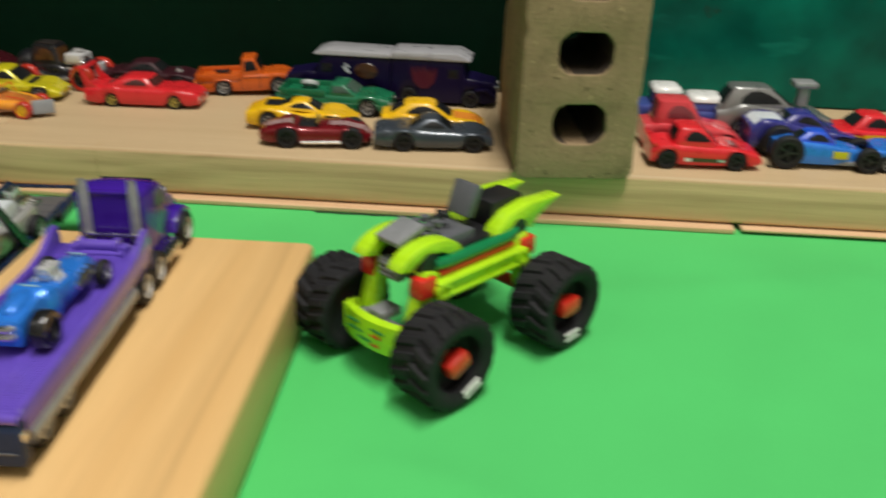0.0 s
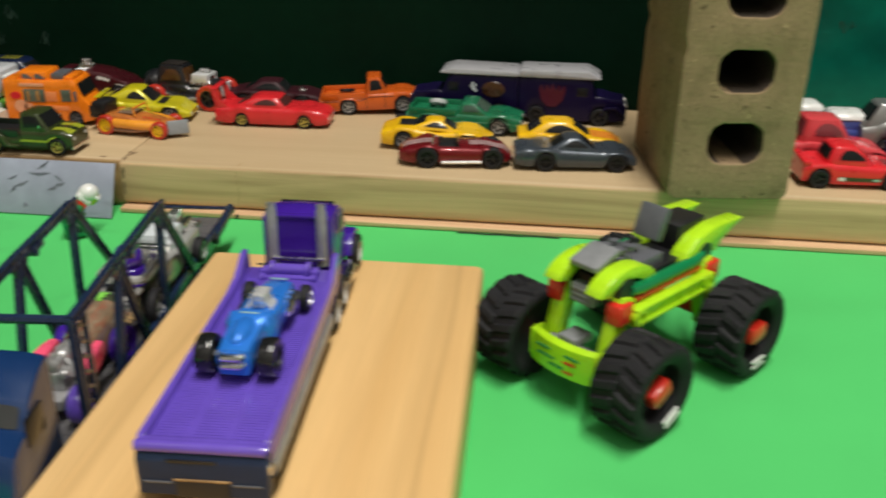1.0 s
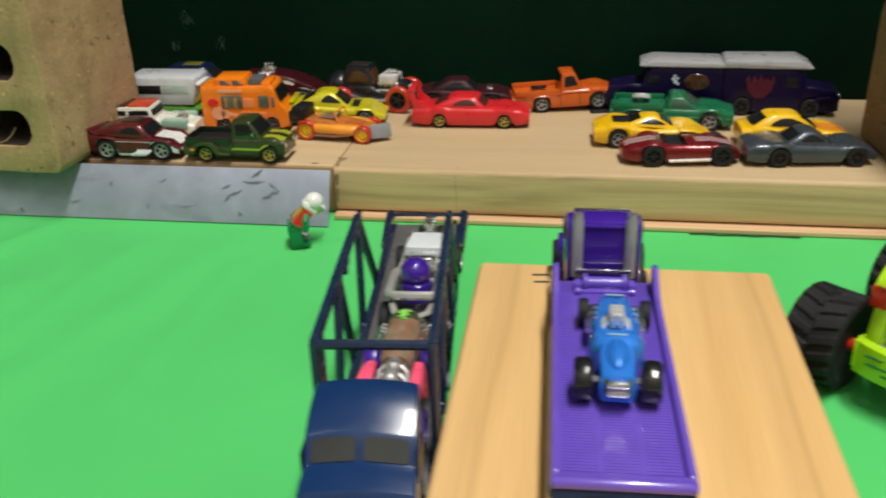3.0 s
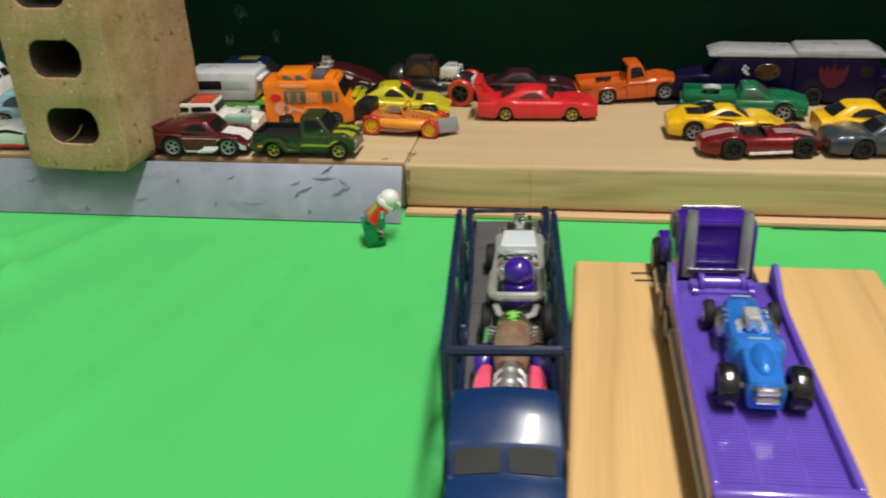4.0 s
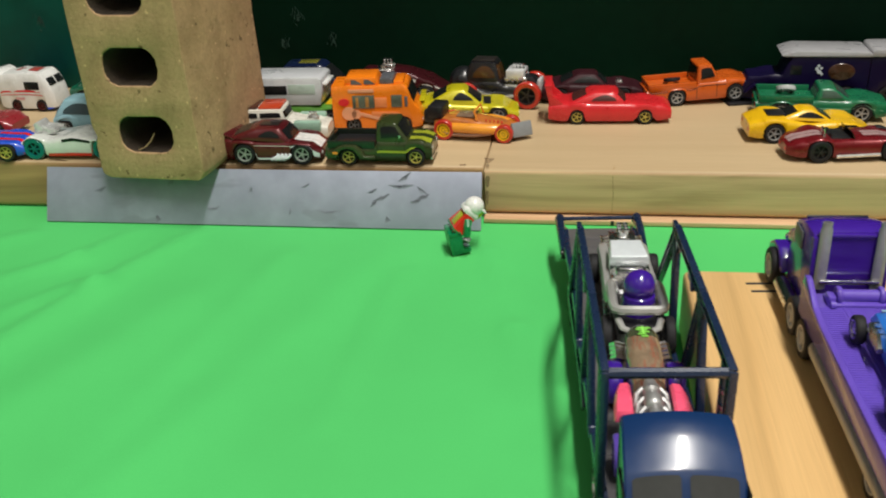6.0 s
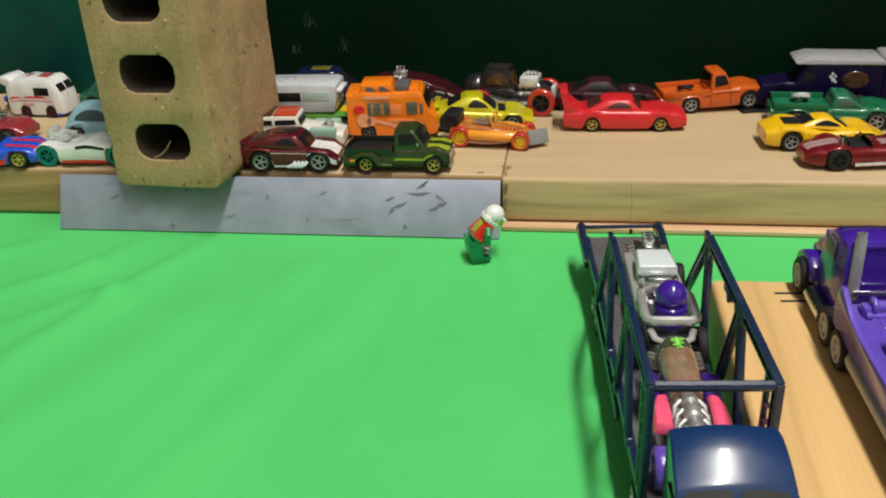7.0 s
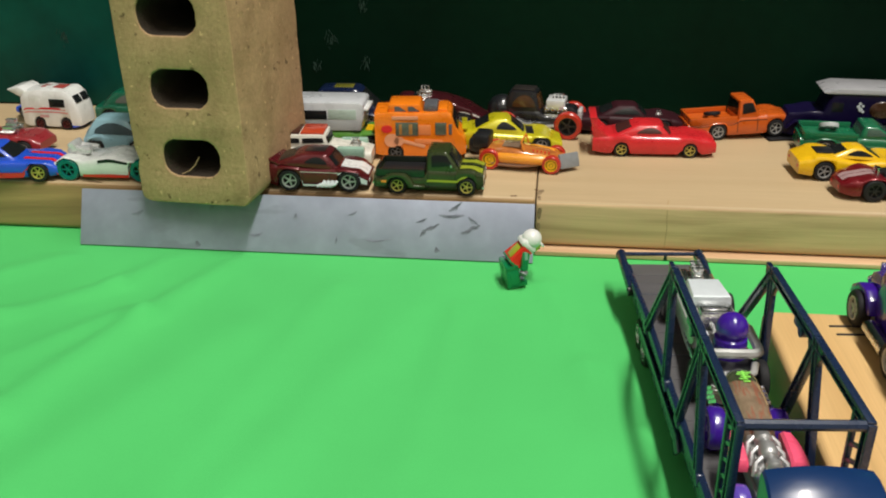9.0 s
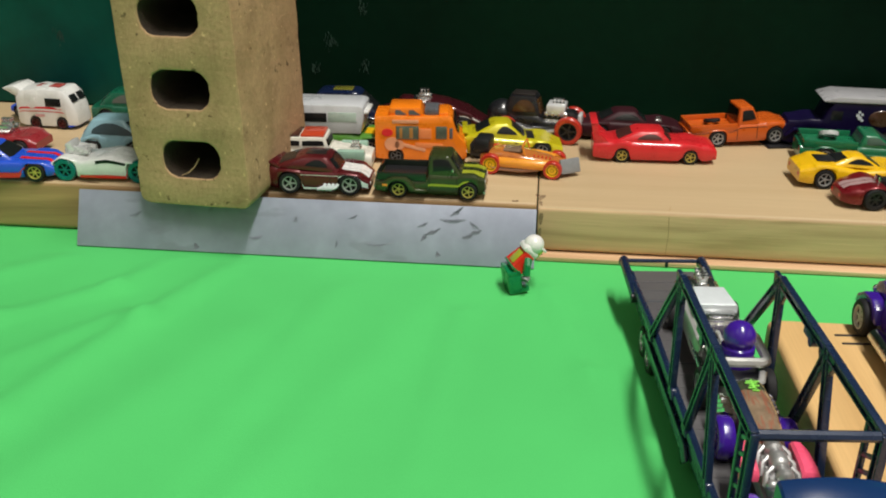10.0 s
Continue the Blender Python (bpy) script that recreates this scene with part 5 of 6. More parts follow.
c = Toy("blue_racer", "low bright blue die-cast racer behind the white bus", (-424, 147), 0, 34, 8, 8, 28, [(0, 9), (0.3, 11.5), (0.7, 11), (1, 7)], BLUE, 5, 5, CHROME, 5, (0.25, 0.36, 0.5, 0.62, 14.5, 0.6, 0.45))

# ---- toy cars beyond the right brick ----
c = Toy("hatchback", "bright red die-cast hatchback with dark green side stripe", (450, 21), 2.5, 45, 11, 17, 30, [(0, 15), (0.3, 16.5), (0.6, 15.5), (0.9, 13), (0.97, 11), (1, 8)], BRED, 6.4, 5, BLACKP, 5, (0.18, 0.24, 0.46, 0.62, 26.4, 0.88, 0.70), roof=BRED)
c.flank("side_stripe", 0.30, 0.68, 0.18, 0.40, DKGREEN)
c.flank("side_print", 0.30, 0.36, 0.20, 0.38, WHITE, 0.3)
c.flank("side_print", 0.60, 0.66, 0.24, 0.36, paint("mint_print", (0.30, 0.52, 0.42)), 0.3)
c.stripe("hood_vent", 0.72, 0.80, -7, 7, paint("deep_red_vent", (0.22, 0.01, 0.012)))
bm = bmesh.new()
box(bm, c.x0 + 2, 0, 16, 5, 27, 3.4, 0.8)
c.bits("spoiler", bm, BRED)
c.lamps()
c = Toy("hatchback", "red die-cast hatchback with pale windscreen", (451, 58), 2, 45, 12, 11, 30, [(0, 18), (0.35, 19.5), (0.6, 18.5), (0.9, 14), (1, 9)], paint("coral_red_enamel", (0.66, 0.055, 0.068)), 6.2, 5, BLACKP, 5, (0.08, 0.13, 0.46, 0.60, 33.5, 0.88, 0.74), glass=material("pinkish_window", (0.26, 0.05, 0.06), 0.2, 0, 0.2, 60, 0, 0.3))
STEELB = paint("steel_blue_enamel", (0.055, 0.075, 0.30))
for x, y, wb, L, zc in ((449, 104, 24, 21, 22), (473, 96, 31, 25, 18.6)):
    c = Toy("white_roof_car", "blue die-cast car with white roof", (x, y), 3, wb, 8, 9, 27, [(0, 18), (0.5, 19), (1, 15)], STEELB, 6, 5, CHROME, 5)
    bm = bmesh.new()
    box(bm, 0, 0, zc, L - 1, 24, 12, 2.6)
    c.bits("cabin", bm, STEELB)
    bm = bmesh.new()
    loft(bm, [[(q * k, w * k, z) for q, w in ((-L / 2, -10), (-L / 2 + 3, -12.4), (L / 2 - 3, -12.4), (L / 2, -10), (L / 2, 10), (L / 2 - 3, 12.4), (-L / 2 + 3, 12.4), (-L / 2, 10))] for z, k in ((zc + 5.4, 0.97), (zc + 6, 1.0), (zc + 8, 0.97), (zc + 9.4, 0.86), (zc + 10.2, 0.6))])
    c.bits("roof", bm, WHITE)
c = Toy("supercar", "silver grey die-cast supercar with rear spoiler", (512, 88), 2, 56, 18, 18, 32, [(0, 22), (0.2, 27), (0.5, 25), (0.8, 20), (1, 12)], material("silver_enamel", (0.29, 0.29, 0.285), 0.28, 0.6), 7.5, 5.5, CHROME, 5, (0.0, 0.11, 0.40, 0.62, 37.6, 0.86, 0.58))
bm = bmesh.new()
box(bm, c.xat(0.67), 0, 32, 7, 8, 16, 1.2)
box(bm, c.xat(0.67), 0, 40, 16, 14, 4.4, 1.4)
c.bits("roof_scoop", bm, GREYM)
c = Toy("sports_car", "indigo die-cast sports car with white nose", (525, 60), 2, 50, 14, 16, 30, [(0, 20), (0.1, 24.5), (0.28, 24), (0.5, 20), (0.9, 15), (1, 10)], paint("indigo_enamel", (0.03, 0.03, 0.22)), 7.4, 5.5, GOLD, 5, (0.26, 0.36, 0.54, 0.72, 28, 0.84, 0.58))
c.stripe("hood_stripe", 0.02, 0.27, -11, 11, SILVERP)
c = roadster("buggy", "blue die-cast buggy with large black tyres", (530, 33), -1, 53, SKY, [(0, 16), (0.2, 19), (0.45, 18), (0.75, 15), (1, 9)], 24, 11.2, 8.4, BLACKP, None, 6, 7, 2.5, 7)
c.cab(0.15, 0.3, 0.48, 0.6, 24, 0.8, 0.5, GLASS, BLUE)
bm = bmesh.new()
box(bm, 8, -11.6, 11, 10, 0.8, 5, 0.3)
c.bits("star_print", bm, LIMEY)
bm = bmesh.new()
box(bm, 0, 0, 5, 44, 20, 3, 0.8)
c.bits("floor_pan", bm, MIDGREY)
c = Toy("stock_car", "red die-cast stock car with yellow flames and blue tail", (585, 72), 3, 45, 14, 15, 30, [(0, 16), (0.4, 17), (0.7, 15), (1, 10)], BRED, 6.4, 5, CHROME, 5, (0.15, 0.3, 0.5, 0.64, 26, 0.84, 0.6))
c.flank("flame_print", 0.1, 0.7, 0.5, 0.8, YELLOW)
c = Toy("blue_coupe", "bright blue die-cast coupe near the ledge edge", (598, 34), 0, 44, 10, 15, 30, [(0, 15), (0.4, 16), (0.7, 14), (1, 10)], SKY, 6.4, 5, CHROME, 5, (0.15, 0.3, 0.5, 0.64, 24, 0.84, 0.6))


# ---- car carrier, nose towards the near edge ----
def carrier():
    T = thing("car_carrier", "navy blue toy car carrier truck with open truss sides", "toy truck", mm(66, -61, 0.6, 0, 0, -84.9))
    # trailer floor
    bm = bmesh.new()
    box(bm, 114, 0, 19, 240, 36, 2.4, 0.6)
    for k in range(22):
        box(bm, 8 + k * 10.4, 0, 20.2, 1.4, 31, 0.3)
    part("deck", bm, DECKG, T)

    def bar(xa, za, xb, zb, y, wide=4.2):
        """A flat moulded bar with a raised rim along both edges."""
        ln = math.hypot(xb - xa, zb - za)
        m = Matrix.Translation(((xa + xb) / 2, y, (za + zb) / 2)) @ Matrix.Rotation(-math.atan2(zb - za, xb - xa), 4, "Y")
        bm = bmesh.new()
        box(bm, 0, 0, 0, ln + wide * 0.6, 1.5, wide, 0.3, m)
        for e in (-1, 1):
            box(bm, 0, 0, e * (wide / 2 - 0.45), ln + wide * 0.6, 2.9, 0.95, 0.25, m)
        part("truss_bar", bm, NAVYT, T)

    for sy in (-1, 1):
        bm = bmesh.new()
        tube(bm, [(18, sy * 20, 24.5), (62, sy * 18.8, 24), (120, sy * 19, 23), (218, sy * 19.6, 23)], 1.9, 8, 0, 1.2)
        prism(bm, [(-4, 15), (-4, 22), (3, 24), (34, 24), (66, 22), (222, 22), (222, 13), (150, 13), (140, 9), (98, 9), (88, 13)], sy * 18.6 - 1.0, sy * 18.6 + 1.0, 0.3)
        part("side_rail", bm, NAVYT, T)
        bm = bmesh.new()
        prism(bm, [(56, 12), (60, 17.5), (150, 17.5), (156, 13), (150, 7), (144, 11.5), (64, 11.5)], sy * 20.6 - 0.8, sy * 20.6 + 0.8, 0.4)
        part("skirt", bm, NAVYT, T)
        # folding arm at the tail
        bm = bmesh.new()
        tube(bm, [(-8, sy * 21.6, 25.5), (4, sy * 21.8, 25), (24, sy * 21.2, 22.5), (28, sy * 21, 21.5)], 2.5, 8, 0, 1.3)
        ball(bm, (-7.5, sy * 21.6, 25), 3.1, 2.9, 3.4)
        part("tail_arm", bm, NAVYT, T)
        bm = bmesh.new()
        lathe(bm, [(0, -1.6), (3.0, -1.4), (3.0, 1.4), (0, 1.6)], 12, Matrix.Translation((27, sy * 21.4, 20.5)))
        part("hinge", bm, BLACKP, T)
        y = sy * 20.5
        for xa, za, xb, zb in ((72, 23, 116, 75.4), (116, 75.4, 120, 23), (116, 75.4, 171, 74.4), (171, 74.4, 220, 73), (171, 74.4, 148, 23), (171, 74.4, 184, 23), (220, 73, 219, 23)):
            bar(xa, za, xb, zb, y)
        for x, z in ((116, 75.0), (171, 74.0)):
            bm = bmesh.new()
            prism(bm, [(x - 8, z + 1.6), (x + 8, z + 1.6), (x + 7, z - 2.5), (x + 3.4, z - 9), (x - 3.0, z - 9), (x - 7, z - 3.5)], y - 1.0, y + 1.0, 0.3)
            part("gusset", bm, NAVYT, T)
        # step in the upper chord, and the feet of the bars on the rail
        bm = bmesh.new()
        box(bm, 153, y, 71.6, 9, 3.2, 3.4, 0.9)
        lathe(bm, [(0, -1.9), (2.2, -1.7), (2.2, 1.7), (0, 1.9)], 10, Matrix.Translation((157, y, 70.6)))
        part("joint", bm, NAVYT, T)
        for x in (72, 121, 148, 184):
            bm = bmesh.new()
            prism(bm, [(x - 4, 21.5), (x - 2.4, 26), (x + 2.4, 26), (x + 4, 21.5)], sy * 20.2 - 1.6, sy * 20.2 + 1.6, 0.5)
            part("foot", bm, NAVYT, T)
        for k in range(7):
            bm = bmesh.new()
            box(bm, 0, 0, 0, 9.5, 1.5, 1.7, 0.3, Matrix.Translation((214, sy * 20.3, 28 + k * 6.6)) @ Matrix.Rotation(radians(-28), 4, "Y"))
            part("ladder_rung", bm, NAVYD, T)
        bm = bmesh.new()
        box(bm, 209.4, sy * 20.4, 47.5, 2.2, 2.0, 51, 0.4)
        part("ladder_post", bm, NAVYT, T)
    bm = bmesh.new()
    tube(bm, [(220, -21, 73), (220, 21, 73)], 1.9, 8)
    part("crossbar", bm, NAVYT, T)
    bm = bmesh.new()
    tube(bm, [(-8, -21.6, 25.5), (-8, 21.6, 25.5)], 1.2, 8)
    part("tail_gate", bm, NAVYT, T)
    for x in (31, 92, 166):
        bm = bmesh.new()
        box(bm, x, 0, 20.3, 1.0, 35, 0.5, 0.1)
        part("deck_seam", bm, GREYP, T)
    for x in (52, 68, 200, 256):
        for sy in (-1, 1):
            wheel(T, x, sy * 17.5, 8.2, 6, CHROME, 5)
    # cab: rounded roof sloping into a windscreen and a short nose
    rows = []
    side = [(235, 18, 68, 16.6), (235.6, 14, 69.4, 17.2), (239, 12, 69.6, 17.4), (242, 12, 68.9, 17.5), (245.5, 12, 67.6, 17.7), (249, 12, 65.9, 17.9), (252.5, 12, 64.0, 18.0), (254.6, 12, 62.8, 18.1), (255.6, 12, 62.0, 18.1), (257.9, 12, 58.4, 18.2), (260.2, 12, 54.8, 18.3), (261.2, 12, 54.4, 18.3), (263.4, 12, 54.0, 18.4), (267, 12, 53.2, 18.6), (270.6, 12, 52.0, 18.7), (272.4, 12, 49.5, 18.7), (274.5, 12, 42, 18.6), (276, 13, 33, 18.4), (277, 15, 26, 17.5)]
    for x, lo, hi, w in side:
        half = [(w * 0.95, lo), (w, lo + 4), (w, hi - 3.8), (w * 0.99, hi - 2.5), (w * 0.95, hi - 1.7), (w * 0.8, hi - 1.2), (w * 0.6, hi - 0.69), (w * 0.4, hi - 0.32), (w * 0.2, hi - 0.08), (0, hi)]
        rows.append([(x, -y, z) for y, z in half] + [(x, y, z) for y, z in half[-2::-1]])
    bm = bmesh.new()
    loft(bm, rows)
    part("cab", bm, NAVY, T, "", None, 24)
    for sy in (-1, 1):
        bm = bmesh.new()
        loft(bm, [[(256.2 + c * 0.6, sy * y, 61.5 - sag - c), (260.5 - c * 0.6, sy * y, 55.2 - sag + c), (259.4 - c * 0.6, sy * y, 54.4 - sag + c), (255.2 + c * 0.6, sy * y, 60.8 - sag - c)] for y, sag, c in ((1.3, 0.0, 0.8), (2.0, 0.02, 0.1), (5.0, 0.14, 0), (8.5, 0.43, 0), (12.0, 0.85, 0), (14.6, 1.2, 0.1), (15.6, 1.38, 0.8))])
        part("windscreen", bm, CABGLASS, T)
        bm = bmesh.new()
        box(bm, 254, sy * 18.4, 52, 13, 1.0, 11, 0.5)
        part("side_window", bm, GLASS, T)
        bm = bmesh.new()
        box(bm, 276, sy * 12.5, 28, 2, 6, 5, 1.0)
        part("headlight", bm, CHROME, T)
    bm = bmesh.new()
    for k in range(5):
        box(bm, 273.6 + k * 0.5, 0, 49.6 - k * 1.6, 0.9, 15, 0.8, 0.2)
    box(bm, 272.4, 0, 46.0, 3.6, 17, 8, 0.8, None, 1)
    part("grille", bm, [NAVYD, BLACKP], T)
    bm = bmesh.new()
    box(bm, 277.5, 0, 17, 5, 37, 8, 1.2)
    part("bumper", bm, NAVY, T)


carrier()
CAR_M = mm(66, -61, 0.6, 0, 0, -84.9)


def carried(x, y, z, turn=0):
    return CAR_M @ mm(x, y, z, 0, 0, turn)


def dome_rod():
    T = thing("dome_hot_rod", "silver toy hot rod with purple dome on the carrier", "toy car", carried(88, 5.4, 20.6, -1.5), "toy cars on the carrier")
    bm = bmesh.new()
    loft(bm, [[(x, -w, 5), (x, -w, h * 0.78), (x, -w * 0.8, h), (x, w * 0.8, h), (x, w, h * 0.78), (x, w, 5)] for x, w, h in ((-46, 4, 10), (-40, 5.5, 14), (-30, 7.0, 17), (-24, 8.4, 19.5), (-2, 8.6, 19.5), (14, 8.4, 17), (16, 8.2, 15), (48, 8.0, 14), (54, 6, 12), (57, 4, 9))])
    part("body", bm, GREYM, T)
    bm = bmesh.new()
    loft(bm, [[(x, -w, 18), (x, -w, h - 1.2), (x, -w * 0.9, h), (x, w * 0.9, h), (x, w, h - 1.2), (x, w, 18)] for x, w, h in ((-25, 7.6, 24.4), (-24, 8.0, 25.4), (-5, 9.2, 26.8), (-4, 9.2, 26.2))])
    part("hood", bm, SILVERP, T, "pale silver hood panel")
    bm = bmesh.new()
    motor(bm, -39, 0, 13, 1.9)
    tube(bm, [(-48, 0, 15), (-41, 0, 21), (-34, 0, 23)], 1.5, 8)
    part("engine", bm, CHROME, T)
    bm = bmesh.new()
    loft(bm, [[(x, -w, 15), (x, -w, h - 1.5), (x, -w * 0.7, h), (x, w * 0.7, h), (x, w, h - 1.5), (x, w, 15)] for x, w, h in ((-4, 8.8, 24), (0, 9.2, 23), (2, 9.4, 20), (4, 9.6, 22.5), (10, 9.8, 23.5), (12, 9.6, 20))])
    box(bm, 3.5, 0, 23.2, 9, 14, 2.6, 0.9)
    box(bm, 3.5, 0, 24.4, 3, 11, 1.6, 0.6)
    part("radiator", bm, CHROME, T)
    bm = bmesh.new()
    for k in range(4):
        tube(bm, [(12, -8 + 5.3 * k, 21), (18, -7 + 4.7 * k, 19)], 1.0, 6)
    part("intake_pipes", bm, CHROME, T)
    loop = [(15, -9.2, 20), (17, -10.2, 23.2), (22, -10.8, 24.2), (38, -10.8, 24.2), (41.4, -10.2, 24.2), (42.6, -8.0, 24.2), (42.8, 0, 24.2), (42.6, 8.0, 24.2), (41.4, 10.2, 24.2), (38, 10.8, 24.2), (22, 10.8, 24.2), (17, 10.2, 23.2), (15, 9.2, 20)]
    bm = bmesh.new()
    tube(bm, loop, 2.1, 8)
    part("frame", bm, PALEF, T, "pale grey cockpit frame")
    bm = bmesh.new()
    box(bm, 31, 0, 16, 30, 18.4, 4, 0.8)
    part("seat", bm, BLACKP, T)
    bm = bmesh.new()
    lathe(bm, [(0, 21.4), (2.8, 21.0), (5.0, 19.6), (6.5, 17.2), (6.9, 14.6), (6.6, 12.4), (5.8, 11.0), (6.9, 10.2), (7.2, 7.8), (6.2, 6.8), (7.2, 5.6), (7.4, 0), (0, 0)], 24, Matrix.Translation((32, 0.6, 16)) @ Matrix.Rotation(radians(90), 4, "X"))
    part("dome", bm, DPURPLE, T, "glossy purple dome")
    bm = bmesh.new()
    tube(bm, [(43, -9, 20), (48, -7.4, 18.5), (50.5, -3.4, 18), (50.5, 3.4, 18), (48, 7.4, 18.5), (43, 9, 20)], 1.6, 8, 0, 0.7)
    box(bm, 52.5, 0, 17.5, 3, 5, 1.6, 0.5)
    part("nose_brace", bm, PALEF, T)
    for sy in (-1, 1):
        bm = bmesh.new()
        tube(bm, [(-2, sy * 8, 12), (4, sy * 11.5, 12), (26, sy * 12, 11)], 1.5, 8)
        part("side_pipe", bm, CHROME, T)
    for sy in (-1, 1):
        bm = bmesh.new()
        loft(bm, [[(x, sy * 7.6, 8), (x, sy * 7.6, z - 0.5), (x, sy * 9, z), (x, sy * w, z - 0.8), (x, sy * (w + 0.8), z - 3), (x, sy * (w + 0.4), 8)] for x, w, z in ((-42, 9.0, 14), (-39, 11.4, 17.0), (-33, 12.0, 18), (-20, 11.6, 17.5), (-6, 11.8, 18.5), (6, 12.2, 19.5), (14, 12.0, 18.5), (17, 11.0, 16))])
        part("fender", bm, PALEF, T)
    for x, r in ((-30, 7.2), (38, 8.8)):
        for sy in (-1, 1):
            wheel(T, x, sy * (14.6 if x < 0 else 13.4), r, 4.6, RIMM, 5)


def shell_rod():
    T = thing("shell_hot_rod", "toy hot rod with clear brown shell, pink fenders and purple wheels", "toy car", carried(170, 2.0, 20.6, -2), "toy cars on the carrier")
    bm = bmesh.new()
    rows = []
    for x, w, h in ((-30, 3.4, 19), (-28.5, 5.4, 22), (-25, 6.6, 24), (-17, 7.2, 25.4), (-6, 7.2, 25.2), (4, 6.8, 24), (9, 6.2, 22.6)):
        rows.append([(x, -w, 8), (x, -w, h - 5), (x, -w * 0.86, h - 2.2), (x, -w * 0.5, h - 0.5), (x, 0, h), (x, w * 0.5, h - 0.5), (x, w * 0.86, h - 2.2), (x, w, h - 5), (x, w, 8)])
    loft(bm, rows)
    part("shell", bm, SHELL, T, "clear brown printed shell")
    bm = bmesh.new()
    ball(bm, (-21.5, 0, 19.6), 8.6, 7.0, 6.6, 0, 20, 12)
    part("canopy", bm, material("smoky_green_clear", (0.07, 0.085, 0.045), 0.12, 0, 0.3, 200, 0, 0.5), T, "smoky clear green canopy")
    bm = bmesh.new()
    box(bm, 2, 0, 8, 76, 12, 5, 1.0)
    box(bm, -34, 0, 14, 5, 7, 8, 1.0)
    part("chassis", bm, GREYM, T)
    # skull-like print: cheeks, jaw and teeth
    bm = bmesh.new()
    for k in range(5):
        box(bm, -22 + k * 1.5, (-1) ** k * 0.5, 26.2 - abs(k - 1) * 0.12, 0.7, 5.2 - 0.6 * k, 0.5, 0.1)
    box(bm, -20, 0, 26.15, 6, 0.9, 0.5, 0.1)
    part("emblem", bm, NEON, T, "neon green printed emblem")
    bm = bmesh.new()
    box(bm, 20, 0, 14, 26, 10, 9, 2.0)
    lathe(bm, [(0, 7), (2.2, 7.5), (2.6, 9), (2.4, 11), (3.3, 12), (3.5, 15), (2.4, 16), (2.6, 18), (3.5, 19), (3.7, 23), (3.0, 24.5), (2.1, 25), (2.3, 28), (3.1, 29), (3.0, 31), (1.8, 32), (0, 32.4)], 18, Matrix.Translation((0, 0, 20)) @ Matrix.Rotation(radians(-90), 4, "Z"))
    for sy in (-1, 1):
        for k in range(3):
            tube(bm, [(13 + k * 6, sy * 3.0, 20.5), (14.5 + k * 6, sy * 5.4, 19), (17 + k * 6, sy * 6.2, 15)], 1.1, 8)
        ball(bm, (32, sy * 4.6, 18), 2.0, 2.4, 2.0)
    part("engine", bm, material("dull_chrome", (0.52, 0.52, 0.52), 0.42, 0.7, 0.15, 200), T, "chrome engine")
    for sy in (-1, 1):
        bm = bmesh.new()
        loft(bm, [[(x, sy * 7.6, z0), (x, sy * 7.4, z1 - 1), (x, sy * 8.4, z1), (x, sy * w, z1 - 0.4), (x, sy * (w + 1.0), z1 - 2), (x, sy * (w + 1.2), z0)] for x, w, z0, z1 in ((8, 10.4, 16.5, 19.4), (9, 11.2, 16.4, 20.4), (15, 12.6, 16, 20.6), (22, 13.2, 15, 20.0), (25, 13.2, 14.5, 19.0), (26, 12.8, 14.5, 17.4))])
        part("fender", bm, PINK, T, "bright pink fender")
        wheel(T, -8, sy * 12.0, 8.8, 6.4, DPURPLE, 5, DPURPLE)
        wheel(T, 37, sy * 12.4, 8.0, 6, PURPLE, 5, PURPLE)
        bm = bmesh.new()
        for k in range(4):
            tube(bm, [(-27 + k * 3.2, sy * 6.4, 14), (-26 + k * 3.2, sy * 10.2, 16), (-29 + k * 3.2, sy * 11.4, 13)], 1.35, 6)
        part("exhaust_pipe", bm, CHROME, T)


dome_rod()
shell_rod()


# ---- flatbed truck on the plank ----
FLAT_M = mm(170.5, -336, 36, 0, 0, 92.1)


SPOKES = material("pale_spokes", (0.60, 0.59, 0.55), 0.4, 0.0, 0.12, 150)


